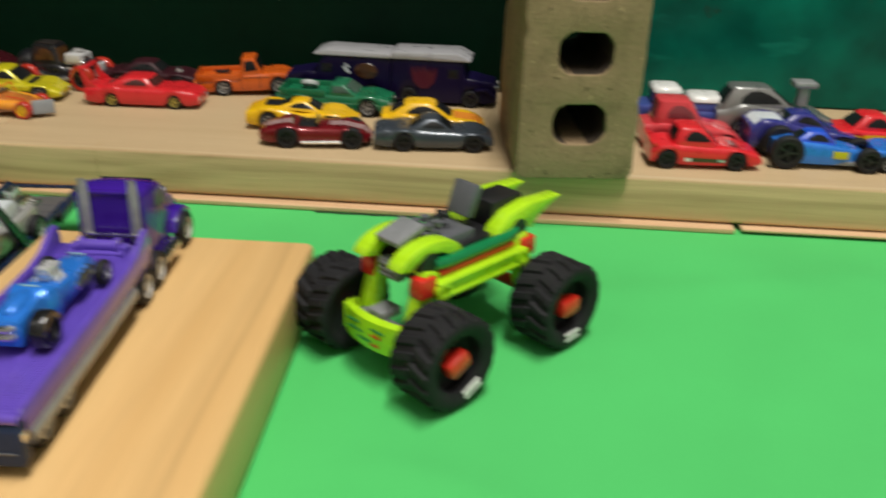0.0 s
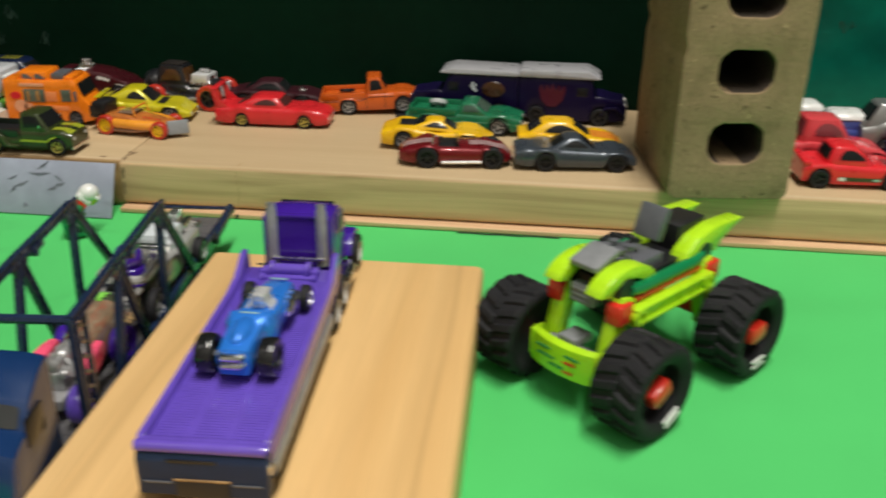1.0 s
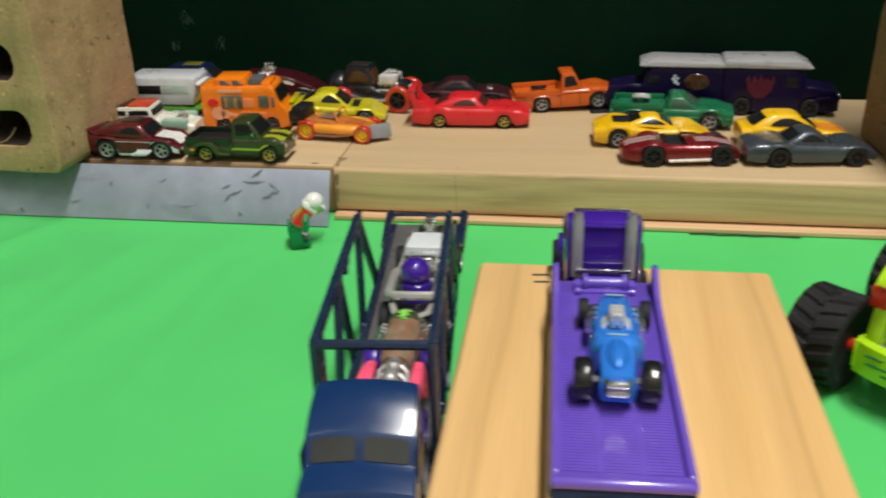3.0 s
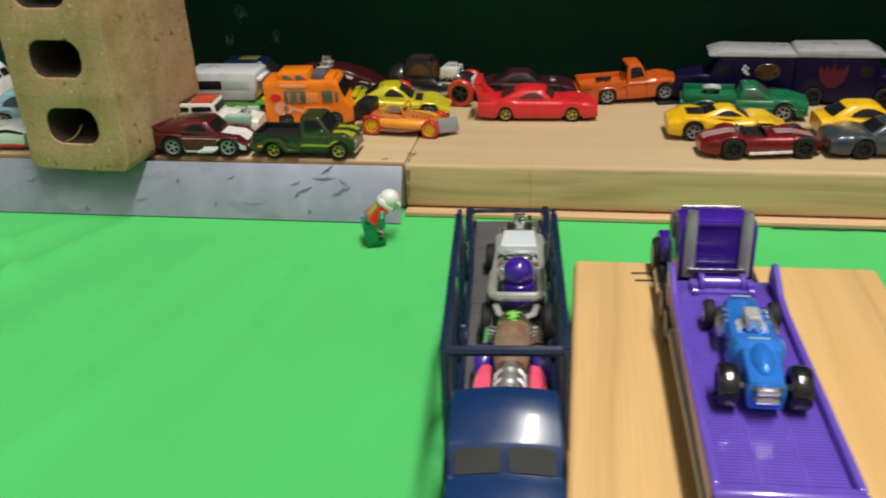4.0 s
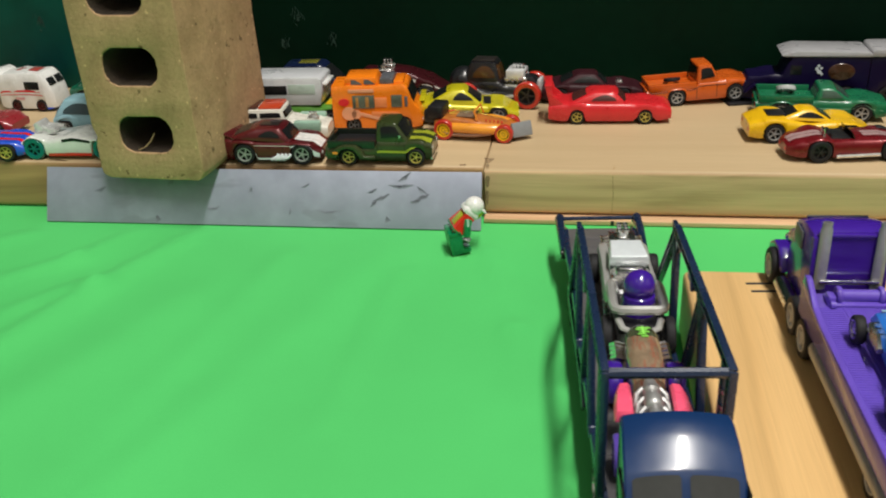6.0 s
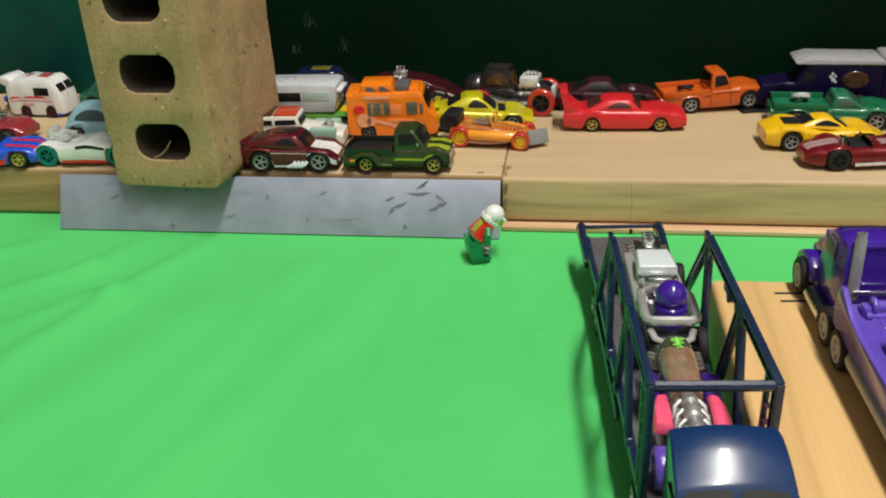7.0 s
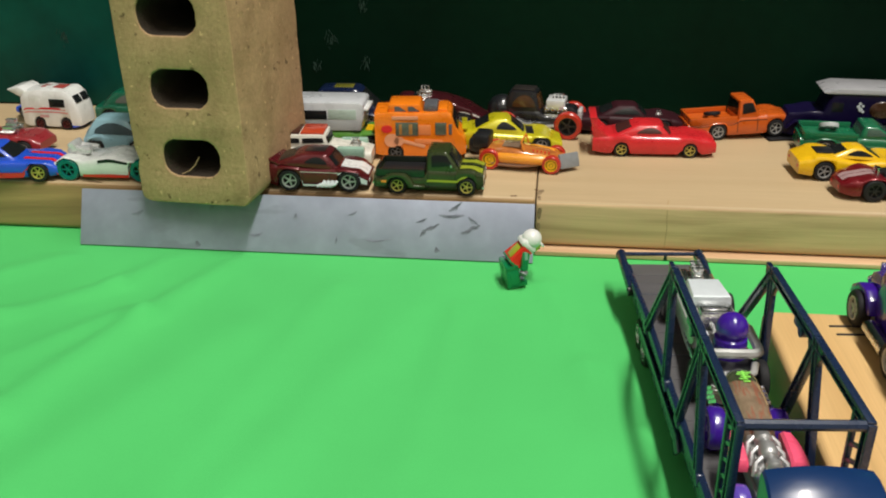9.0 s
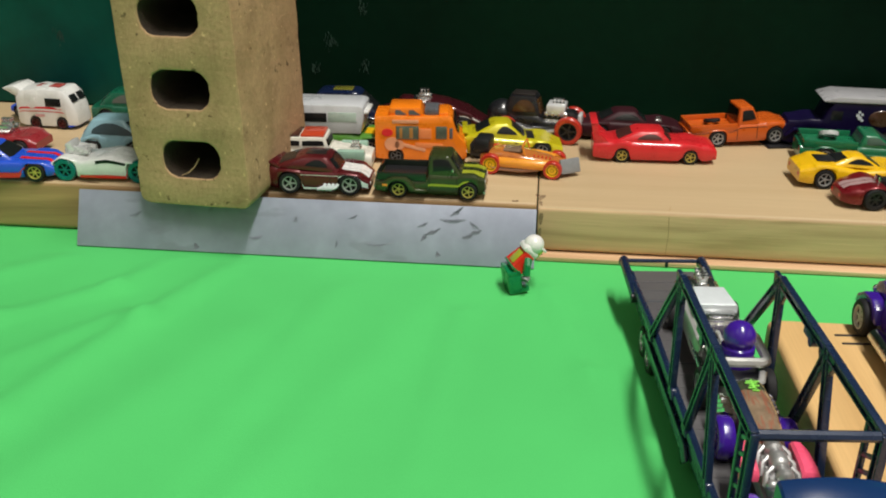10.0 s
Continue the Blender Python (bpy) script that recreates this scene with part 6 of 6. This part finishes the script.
def flatbed():
    T = thing("flatbed_truck", "purple toy flatbed truck with grey exhaust stacks", "toy truck", FLAT_M)
    bm = bmesh.new()
    box(bm, 77, 0, 20.6, 132, 41.4, 2.8, 0.6)
    part("bed", bm, PURPLE, T)
    bm = bmesh.new()
    for k in range(78):
        for y in (-13, 0, 13):
            box(bm, 15 + k * 1.5, y, 21.75, 0.65, 10.5, 0.86)
    tagged(part("bed_ribs", bm, PURPLE, T), kind="stuff")
    for sy in (-1, 1):
        bm = bmesh.new()
        prism(bm, [(10, 15), (10, 23), (12, 25.5), (110, 25.5), (122, 27), (134, 33), (138, 33), (140, 27), (140, 15)], sy * 20.1 - 1.2, sy * 20.1 + 1.2, 0.5)
        part("bed_side", bm, PURPLE, T)
        bm = bmesh.new()
        tube(bm, [(16, sy * 18.4, 12), (17, sy * 18.6, 12), (115, sy * 18.6, 12), (116, sy * 18.4, 12)], 4.0, 14)
        part("skirt", bm, GREYM, T, "grey metallic side tank")
        bm = bmesh.new()
        box(bm, 132, sy * 18.6, 14.5, 22, 1.4, 8, 0.4)
        part("side_panel", bm, PALEBLUE, T, "pale blue side panel")
        bm = bmesh.new()
        box(bm, 77, sy * 6.6, 21.85, 126, 1.0, 0.9, 0.2)
        part("bed_rail", bm, PURPLE, T)
    INK = material("slate_navy_plastic", (0.020, 0.036, 0.088), 0.45, 0, 0.12, 90, 0, 0, None, 900, 0, None, 0.2)
    bm = bmesh.new()
    prism(bm, [(7.8, 5), (7.4, 19), (9, 22.4), (14, 23.0), (14, 5)], -21.3, 21.3, 1.0)
    tailboard = part("tailboard", bm, INK, T, "slate navy tailboard")
    for z0, z1, y0, y1, mt, nm in ((18.4, 19.6, -5, 11, BLACKP, "slot"), (5.2, 11.4, -8.6, 8.6, BLACKP, "recess"), (11.4, 12.2, -9.2, 9.2, OLDW, "recess_lip")):
        bm = bmesh.new()
        box(bm, 7.5, (y0 + y1) / 2, (z0 + z1) / 2, 0.8, y1 - y0, z1 - z0, 0.2)
        part(nm, bm, mt, tailboard)
    for sy in (-1, 1):
        bm = bmesh.new()
        box(bm, 7.5, sy * 14.4, 10.6, 0.7, 9.6, 0.8, 0.2)
        part("trim", bm, GREYP, tailboard)
        bm = bmesh.new()
        box(bm, 10.5, sy * 21.4, 16, 3.4, 1.2, 3.6, 0.5)
        part("tail_light", bm, CHROME, T)
    bm = bmesh.new()
    tube(bm, [(9.6, -20.8, 22.8), (9.4, -19, 23.2), (9.4, 19, 23.2), (9.6, 20.8, 22.8)], 2.1, 10)
    box(bm, 11.4, 0, 23.4, 4, 41.6, 2.4, 0.9)
    part("rear_lip", bm, PURPLE, T)
    bm = bmesh.new()
    box(bm, 105, 0, 10, 180, 18, 8, 1.0)
    part("chassis", bm, GREYP, T)
    bm = bmesh.new()
    tube(bm, [(136, -7, 24.8), (136, 7, 24.8)], 2.6, 12)
    box(bm, 136, 0, 22.4, 10, 25, 1.8, 0.6)
    for y in (-8, 8):
        lathe(bm, [(0, -1.1), (3.4, -1.0), (3.8, -0.5), (3.8, 0.5), (3.4, 1.0), (0, 1.1)], 14, Matrix.Translation((136, y, 25.0)))
    for y in (-11, 11):
        box(bm, 135, y, 24.0, 6, 3.4, 4.0, 1.1)
        lathe(bm, [(0, -1), (1.6, -1), (1.6, 1), (0, 1)], 10, Matrix.Translation((131, y, 23.2)))
    part("winch", bm, PURPLE, T)
    # cab and sleeper
    rows = []
    for x, lo, hi, w in ((153, 12, 43.2, 15.6), (155, 10, 44.4, 16.2), (166, 9, 44.4, 16.6), (174, 9, 42.2, 16.6), (182, 9, 34, 16.4), (185, 9, 28.5, 13.6), (199, 9, 26, 12.6), (205, 10, 23, 11.6), (207, 12, 19, 10.5)):
        half = [(w * 0.95, lo), (w, lo + 5), (w, (lo + hi) / 2), (w * 0.985, hi - 3.5), (w * 0.93, hi - 1.3), (w * 0.66, hi - 0.4), (0, hi)]
        rows.append([(x, -y, z) for y, z in half] + [(x, y, z) for y, z in half[-2::-1]])
    bm = bmesh.new()
    loft(bm, rows)
    part("cab", bm, DPURPLE, T)
    for sy in (-1, 1):
        bm = bmesh.new()
        box(bm, 153.2, sy * 14.5, 30, 3, 2.2, 25, 0.7)
        part("cab_rib", bm, DPURPLE, T)
    bm = bmesh.new()
    box(bm, 153.2, 0, 43.1, 3, 27.6, 1.8, 0.7)
    part("cab_lip", bm, DPURPLE, T)
    bm = bmesh.new()
    prism(bm, [(182.4, 33.8), (175.4, 41.4), (176.0, 41.8), (183.2, 34.0)], -12.4, 12.4)
    part("windscreen", bm, GLASS, T)
    for sy in (-1, 1):
        bm = bmesh.new()
        box(bm, 168, sy * 16.9, 36, 11, 0.8, 8, 0.4)
        part("side_window", bm, GREYP, T)
        bm = bmesh.new()
        prism(bm, [(181, 11), (184, 17), (190, 20), (199, 19.5), (206, 15), (208, 10), (204, 11), (199, 16), (190, 16.5), (186, 11)], sy * 15.6 - 3.4, sy * 15.6 + 3.4, 0.8)
        part("fender", bm, DPURPLE, T)
        bm = bmesh.new()
        lathe(bm, [(0, 20), (2.1, 20), (2.1, 46.4), (1.8, 47.2), (1.8, 49.6), (1.4, 49.6), (1.3, 46), (0, 46)], 12, Matrix.Translation((151.3, sy * 11.2, 0)) @ Matrix.Diagonal((0.8, 1.15, 1, 1)) @ Matrix.Rotation(radians(90), 4, "X"))
        part("exhaust_pipe", bm, GREYM, T, "upright grey exhaust pipe")
        bm = bmesh.new()
        tube(bm, [(178, sy * 19, 8), (156, sy * 19.2, 8)], 3.4, 10)
        part("fuel_tank", bm, CHROME, T)
        for x in (28, 46, 130, 148):
            wheel(T, x, sy * (16.8 if x < 100 else 18.8), 8.4, 6, SPOKES, 6)
        wheel(T, 194, sy * 18.4, 8.6, 6, SPOKES, 6)
        bm = bmesh.new()
        ball(bm, (207, sy * 10, 17), 1.4, 2.2, 2.2)
        part("headlight", bm, CHROME, T)
    bm = bmesh.new()
    box(bm, 149.6, 0, 23.6, 1.8, 24, 1.8, 0.5)
    part("stack_bracket", bm, CHROME, T)
    bm = bmesh.new()
    box(bm, 207.6, 0, 19, 1.4, 14, 13, 0.5)
    part("grille", bm, CHROME, T)


flatbed()


SLICK = material("glossy_black_tyre", (0.011, 0.011, 0.012), 0.14, 0, 0.1, 120, 0, 0.3)


def dragster():
    T = thing("blue_hot_rod", "bright blue toy hot rod riding on the purple flatbed", "toy car", FLAT_M @ mm(77.5, -1.0, 22.6, 0, 0, -2))
    bm = bmesh.new()
    rows = []
    for x, w, wt, h in ((-30, 5.0, 4.2, 11), (-29, 6.0, 5.2, 13.2), (-18, 6.6, 5.6, 15.0), (-12, 7.0, 5.6, 15.8), (-10.5, 8.6, 6.8, 16.6), (-6, 9.6, 8.0, 16.2), (-4.5, 9.6, 8.4, 14.4), (-3, 8.4, 7.2, 13.0), (8, 8.2, 6.8, 12.4), (22, 7.2, 5.8, 11.6), (31, 6.4, 5.2, 10.6), (34, 5.6, 4.2, 9.0), (35, 4.6, 3.4, 7.6)):
        rows.append([(x, -w * 0.9, 3.5), (x, -w, 6.5), (x, -w, h - 3.4), (x, -wt, h - 0.7), (x, -wt * 0.5, h), (x, wt * 0.5, h), (x, wt, h - 0.7), (x, w, h - 3.4), (x, w, 6.5), (x, w * 0.9, 3.5)])
    loft(bm, rows)
    part("body", bm, SKY, T)
    bm = bmesh.new()
    motor(bm, 7, 0, 11.2, 0.95)
    for k in range(4):
        for sy in (-1, 1):
            lathe(bm, [(0, 2.4), (0.6, 2.4), (1.2, 3.2), (1.0, 3.2), (0.8, 2.5), (0.8, 0), (0, 0)], 10, Matrix.Translation((2.0 + k * 3.2, sy * 1.3, 13.5)) @ Matrix.Rotation(radians(90), 4, "X"))
    box(bm, 6, 0, 16.6, 10, 5.6, 3.4, 1.0)
    box(bm, 2.5, 0, 18.0, 3.2, 4.6, 2.2, 0.8)
    part("engine", bm, material("bright_chrome", (0.74, 0.75, 0.76), 0.26, 0.45, 0.12, 160), T)
    bm = bmesh.new()
    for z in (8.2, 11.4):
        tube(bm, [(-30.4, -3.6, z), (-32.0, -3.0, z), (-32.2, 3.0, z), (-30.4, 3.6, z)], 1.3, 8)
    box(bm, -30.8, 0, 9.8, 1.6, 6.4, 5, 0.5)
    part("tail_plate", bm, CHROME, T)
    bm = bmesh.new()
    ball(bm, (-16.5, 0, 13.6), 10.0, 4.2, 3.6, 0, 20, 12)
    part("cockpit", bm, SKY, T)
    bm = bmesh.new()
    box(bm, 30.5, 0, 11.4, 1.0, 7, 0.4, 0.1)
    part("print", bm, PALEBLUE, T)
    bm = bmesh.new()
    box(bm, -8.6, 0, 16.7, 1.0, 7, 0.4, 0.1)
    part("print", bm, PALEBLUE, T)
    for sy in (-1, 1):
        wheel(T, -23, sy * 11.2, 7.4, 6.5, BLACKP, 5, SLICK)
        wheel(T, 27, sy * 11.6, 5.4, 3.8, CHROME, 5)
        bm = bmesh.new()
        tube(bm, [(27, sy * 2, 5.5), (27, sy * 11, 5.0)], 0.9, 6)
        part("axle", bm, GREYM, T)
        bm = bmesh.new()
        for k in range(3):
            tube(bm, [(24 - k * 4, sy * 5, 9), (23 - k * 4, sy * 8.6, 9.6), (14 - k * 3, sy * 9.6, 8)], 1.35, 6)
        part("exhaust_pipe", bm, CHROME, T)
    bm = bmesh.new()
    tube(bm, [(-23, -11, 7.4), (-23, 11, 7.4)], 1.2, 6)
    part("axle", bm, GREYM, T)


dragster()


# ---- brick-built monster truck ----
def monster():
    T = thing("monster_truck", "lime green brick-built toy buggy with huge black tyres", "toy truck", mm(319, -161, 0.6, 0, 0, -131))
    r, w = 22.5, 25.0
    # tyre with lugs
    bm = bmesh.new()
    h = w / 2
    # one skin: sidewalls, shoulders and a chevron tread raised from it
    N, prof = 216, [(0.60, -0.8), (0.70, -0.93), (0.82, -1.0), (0.89, -0.97)] + [(0.925, -0.92 + 1.84 * k / 22) for k in range(23)] + [(0.89, 0.97), (0.82, 1.0), (0.70, 0.93), (0.60, 0.8), (0.60, 0.25), (0.30, 0.12), (0.0, 0.12)]
    rings = []
    for q, y in prof:
        ring = []
        for i in range(N):
            p = q * r
            if abs(y) < 0.95 and q > 0.9:
                phase = (18 * i / N + 0.5 * (y > 0) + 0.55 * abs(y)) % 1.0
                edge = min(1.0, (0.95 - abs(y)) * 12)
                p += r * 0.062 * edge * (1.0 if 0.08 < phase < 0.60 and abs(y) > 0.05 else 0.0)
            t = 2 * math.pi * i / N
            ring.append((max(p, 0.05) * math.cos(t), y * h, max(p, 0.05) * math.sin(t)))
        rings.append(ring)
    loft(bm, rings)
    a = part("wheel", bm, TYRE)
    bm = bmesh.new()
    box(bm, 0, h * 0.62, 0, 13.5, h * 0.6, 9.4, 2.4)
    lathe(bm, [(0, 0), (4.6, 0.2), (4.6, h * 0.7), (0, h * 0.7)], 14)
    b = part("hub", bm, REDP)
    bm = bmesh.new()
    for k in range(2):
        box(bm, 0, h * 0.965, -13.6 - k * 3.0, 10.5, 1.2, 1.4, 0.3)
    c = part("sidewall_print", bm, WHITE)
    wm, hm, pm = a.data, b.data, c.data
    for ob in (a, b, c):
        bpy.data.objects.remove(ob)
    for x in (-39, 39):
        for sy in (-1, 1):
            ob = shared("wheel", wm, T, "", mm(x, sy * 35, r, 0, 14 * sy + x * 0.3, 0) @ mm(0, 0, 0, 0, 0, 0 if sy > 0 else 180))
            shared("hub", hm, ob, "red wheel hub")
            shared("sidewall_print", pm, ob, "white bars on the sidewall")
    for x in (-39, 39):
        bm = bmesh.new()
        tube(bm, [(x, -35, 22.5), (x, 35, 22.5)], 3.2, 10)
        part("axle", bm, REDP, T, "red axle")
        for sy in (-1, 1):
            bm = bmesh.new()
            box(bm, 0, 0, 0, 10, 7, 38, 1.4)
            for k in range(2):
                lathe(bm, [(2.2, -4), (3, -3.8), (3, 3.8), (2.2, 4)], 12, Matrix.Translation((0, 0, -9 + 18 * k)))
            part("suspension_arm", bm, LIME, T, "", mm(x * 0.90, sy * 15, 36, 0, -16 * (1 if x > 0 else -1), 0))
    for sy in (-1, 1):
        bm = bmesh.new()
        box(bm, 0, sy * 19.5, 39.5, 60, 4, 7.0, 1.0)
        for z in (36.2, 42.8):
            box(bm, 0, sy * 20.5, z, 60, 5.4, 1.8, 0.5)
        for x in (-27, 27):
            lathe(bm, [(2.4, -3.2), (4.2, -3.0), (4.2, 3.0), (2.4, 3.2), (2.4, -3.2)], 14, Matrix.Translation((x, sy * 20.5, 39.5)))
        part("side_link", bm, LIME, T)
        bm = bmesh.new()
        box(bm, -2, sy * 15.5, 45.2, 52, 5, 2.4, 0.4)
        part("side_plate", bm, REDP, T, "red side plate")
        for x in (-34, 34):
            bm = bmesh.new()
            box(bm, x, sy * 16.5, 42, 10, 8.4, 10, 1.4)
            part("connector", bm, REDP, T, "red connector")
        bm = bmesh.new()
        tube(bm, [(-28, sy * 15.5, 51), (-20, sy * 16.4, 49.6), (20, sy * 16.4, 49.6), (27, sy * 15.5, 50)], 2.9, 12)
        part("side_tube", bm, GREENP, T, "dark green side tube")
        for x0, rise in ((28, 0),):
            bm = bmesh.new()
            poly = []
            for i in range(11):
                a = radians(170 - 160 * i / 10)
                poly.append((x0 + 20 * math.cos(a), 50 + rise + 11 * math.sin(a)))
            for i in range(10, -1, -1):
                a = radians(160 - 140 * i / 10)
                poly.append((x0 + 13 * math.cos(a), 48 + rise + 7 * math.sin(a)))
            prism(bm, poly, sy * 11.5 - 4.5, sy * 11.5 + 4.5, 0.8)
            part("fender", bm, LIME, T)
        bm = bmesh.new()
        prism(bm, [(-12, 51), (-16, 58), (-24, 63.5), (-38, 66), (-62, 64.5), (-52, 61), (-45, 57.5), (-40, 52.5), (-30, 56.5), (-22, 54.5), (-17, 50)], sy * 12 - 4.5, sy * 12 + 4.5, 0.8)
        part("tail_fin", bm, LIME, T)
        for x in (-30, 30):
            bm = bmesh.new()
            lathe(bm, [(0, -3), (5.5, -2.8), (5.5, 2.8), (0, 3)], 14, Matrix.Translation((x, sy * 14, 51)))
            part("shock", bm, BLACKP, T)
    bm = bmesh.new()
    box(bm, -2, 0, 46, 66, 25, 12, 0.8)
    part("chassis", bm, BLACKP, T)
    bm = bmesh.new()
    box(bm, 0, 0, 41, 60, 26, 3, 0.5)
    part("floor_plate", bm, REDP, T)
    bm = bmesh.new()
    box(bm, 8, 0, 53, 26, 20, 8, 0.8)
    box(bm, 24, 0, 58, 18, 13, 6, 1.2)
    part("hood", bm, GREYP, T)
    bm = bmesh.new()
    box(bm, 0, 0, 0, 17, 15, 3.2, 0.8)
    part("hood_plate", bm, MIDGREY, T, "", mm(33, 0, 62.5, 0, 16, 0))
    bm = bmesh.new()
    box(bm, 0, 0, 0, 5, 14, 16, 1.0)
    part("seat", bm, GREYP, T, "", mm(-8, 0, 68, 0, -22, 0))
    bm = bmesh.new()
    tube(bm, [(12, 0, 56), (6, 0, 63)], 1.2, 8)
    lathe(bm, [(2.6, -0.6), (4.0, -0.6), (4.0, 0.6), (2.6, 0.6), (2.6, -0.6)], 14, Matrix.Translation((5.6, 0, 63.6)) @ Matrix.Rotation(radians(-40), 4, "Y") @ Matrix.Rotation(radians(90), 4, "X"))
    part("steering_wheel", bm, BLACKP, T)
    bm = bmesh.new()
    for y in (-4, 4):
        for x in (14, 20):
            lathe(bm, [(0, 2.4), (2.4, 2.2), (2.4, 0), (0, 0)], 10, Matrix.Translation((x, y, 61.6)) @ Matrix.Rotation(radians(90), 4, "X"))
    part("stud", bm, GREYP, T)
    bm = bmesh.new()
    box(bm, -30, 0, 58, 22, 16, 14, 1.0)
    part("engine", bm, BLACKP, T)
    bm = bmesh.new()
    box(bm, 37, 0, 46, 6, 13, 9, 0.8)
    for k in range(3):
        box(bm, 40.4, 0, 43.5 + k * 2.6, 1, 11, 1.1, 0.2)
    part("grille", bm, MIDGREY, T)
    bm = bmesh.new()
    box(bm, 42, 0, 32, 12, 10, 4, 0.6)
    box(bm, 47, 0, 29, 8, 24, 2.4, 0.5)
    part("bumper_bracket", bm, MIDGREY, T)
    bm = bmesh.new()
    loft(bm, [[(50.5 - y * y * 0.010, y, 18), (53 - y * y * 0.010, y, 17), (54.5 - y * y * 0.012, y, 24), (54 - y * y * 0.012, y, 32), (51 - y * y * 0.010, y, 33.5), (49.5 - y * y * 0.010, y, 32)] for y in (-18, -17, -12, -6, 0, 6, 12, 17, 18)])
    box(bm, 47, -17.6, 26, 8, 1.6, 13, 0.5)
    box(bm, 47, 17.6, 26, 8, 1.6, 13, 0.5)
    part("bumper", bm, LIME, T)
    bm = bmesh.new()
    for y, z, sy_, mt in ((-8, 28.5, 8, 0), (8, 28.5, 8, 0), (-6, 25, 10, 0), (7, 25.5, 6, 1), (0, 22, 8, 0), (6, 20.5, 5, 1)):
        box(bm, 54.7 - y * y * 0.012 - max(0, 24 - z) * 0.2, y, z, 0.6, sy_, 0.9, 0, None, mt)
    part("print", bm, [GREENP, REDP], T)

    # the body rides high on its arms
    for ob in T.children:
        kind = ob.name.split(".")[0]
        if kind not in ("wheel", "axle", "suspension_arm", "bumper", "bumper_bracket", "print"):
            ob.matrix_basis = mm(0, 0, 2.5 if kind == "tail_fin" else 6) @ ob.matrix_basis


monster()


# ---- toy figure thrown clear, down on the cloth ----
bm = bmesh.new()
for y in (-4, 4):
    box(bm, 0, y, 6, 8, 7.4, 12, 0.8, None, 0)
    box(bm, 2.4, y, 1.6, 11, 7.4, 3.2, 0.6, None, 0)
box(bm, 0, 0, 13, 7.6, 15.4, 3, 0.5, None, 0)
legs = set(bm.verts)
a = [bm.verts.new(p) for p in ((-3.6, -7.6, 14.5), (3.6, -7.6, 14.5), (3.6, 7.6, 14.5), (-3.6, 7.6, 14.5))]
b = [bm.verts.new(p) for p in ((-3.2, -5.2, 27), (3.2, -5.2, 27), (3.2, 5.2, 27), (-3.2, 5.2, 27))]
bm.faces.new(b).material_index = 1
bm.faces.new(a[::-1]).material_index = 1
for i in range(4):
    bm.faces.new((a[i], a[(i + 1) % 4], b[(i + 1) % 4], b[i])).material_index = 1
for sy in (-1, 1):
    tube(bm, [(0, sy * 6.4, 25), (1, sy * 8.6, 22), (5, sy * 8.8, 17.5)], 2.3, 8, 0)
    lathe(bm, [(1.2, -1.6), (2.3, -1.4), (2.3, 1.4), (1.2, 1.6), (1.2, -1.6)], 10, Matrix.Translation((6.6, sy * 8.8, 15.8)) @ Matrix.Rotation(radians(60), 4, "X"), 3)
box(bm, -3.7, 0, 21, 0.6, 6.4, 8.4, 0.2, None, 4)
box(bm, 3.6, 0, 19.5, 0.6, 5, 9, 0.2, None, 4)
box(bm, 0, 0, 15.2, 7.5, 15.4, 1.4, 0.3, None, 0)
lathe(bm, [(0, 27), (3.2, 27), (4.6, 28.2), (4.8, 34), (4.2, 35.5), (0, 36.5)], 16, Matrix.Rotation(radians(90), 4, "X"), 2)
ball(bm, (-0.6, 0, 32.6), 5.9, 6.0, 6.0, 2, 20, 12)
box(bm, -0.6, 0, 28.6, 10.6, 11.0, 4.6, 2.0, None, 2)
lathe(bm, [(0, -2.6), (3.6, -2.6), (3.9, -1.6), (3.9, 1.6), (3.6, 2.6), (0, 2.6)], 16, Matrix.Translation((3.0, 0, 30.8)) @ Matrix.Rotation(radians(90), 4, "X"), 5)
for sy in (-1, 1):
    box(bm, 6.7, sy * 1.4, 31.6, 0.5, 0.8, 1.0, 0.1, None, 6)
box(bm, 4.8, 0, 34.4, 3.4, 9.0, 1.4, 0.5, None, 2)
bmesh.ops.transform(bm, verts=[v for v in bm.verts if v not in legs], matrix=Matrix.Translation((0, 0, 13)) @ Matrix.Rotation(radians(54), 4, "Y") @ Matrix.Translation((0, 0, -13)))
ob = part("toy_figure", bm, [GREENP, REDP, WHITE, MIDGREY, OLIVE, LIMEY, BLACKP], None, "", mm(-18, -47, 0.8, 0, -8, 20))
tagged(ob, "small toy figure in green and red with white helmet, tipped over", "toy figure")
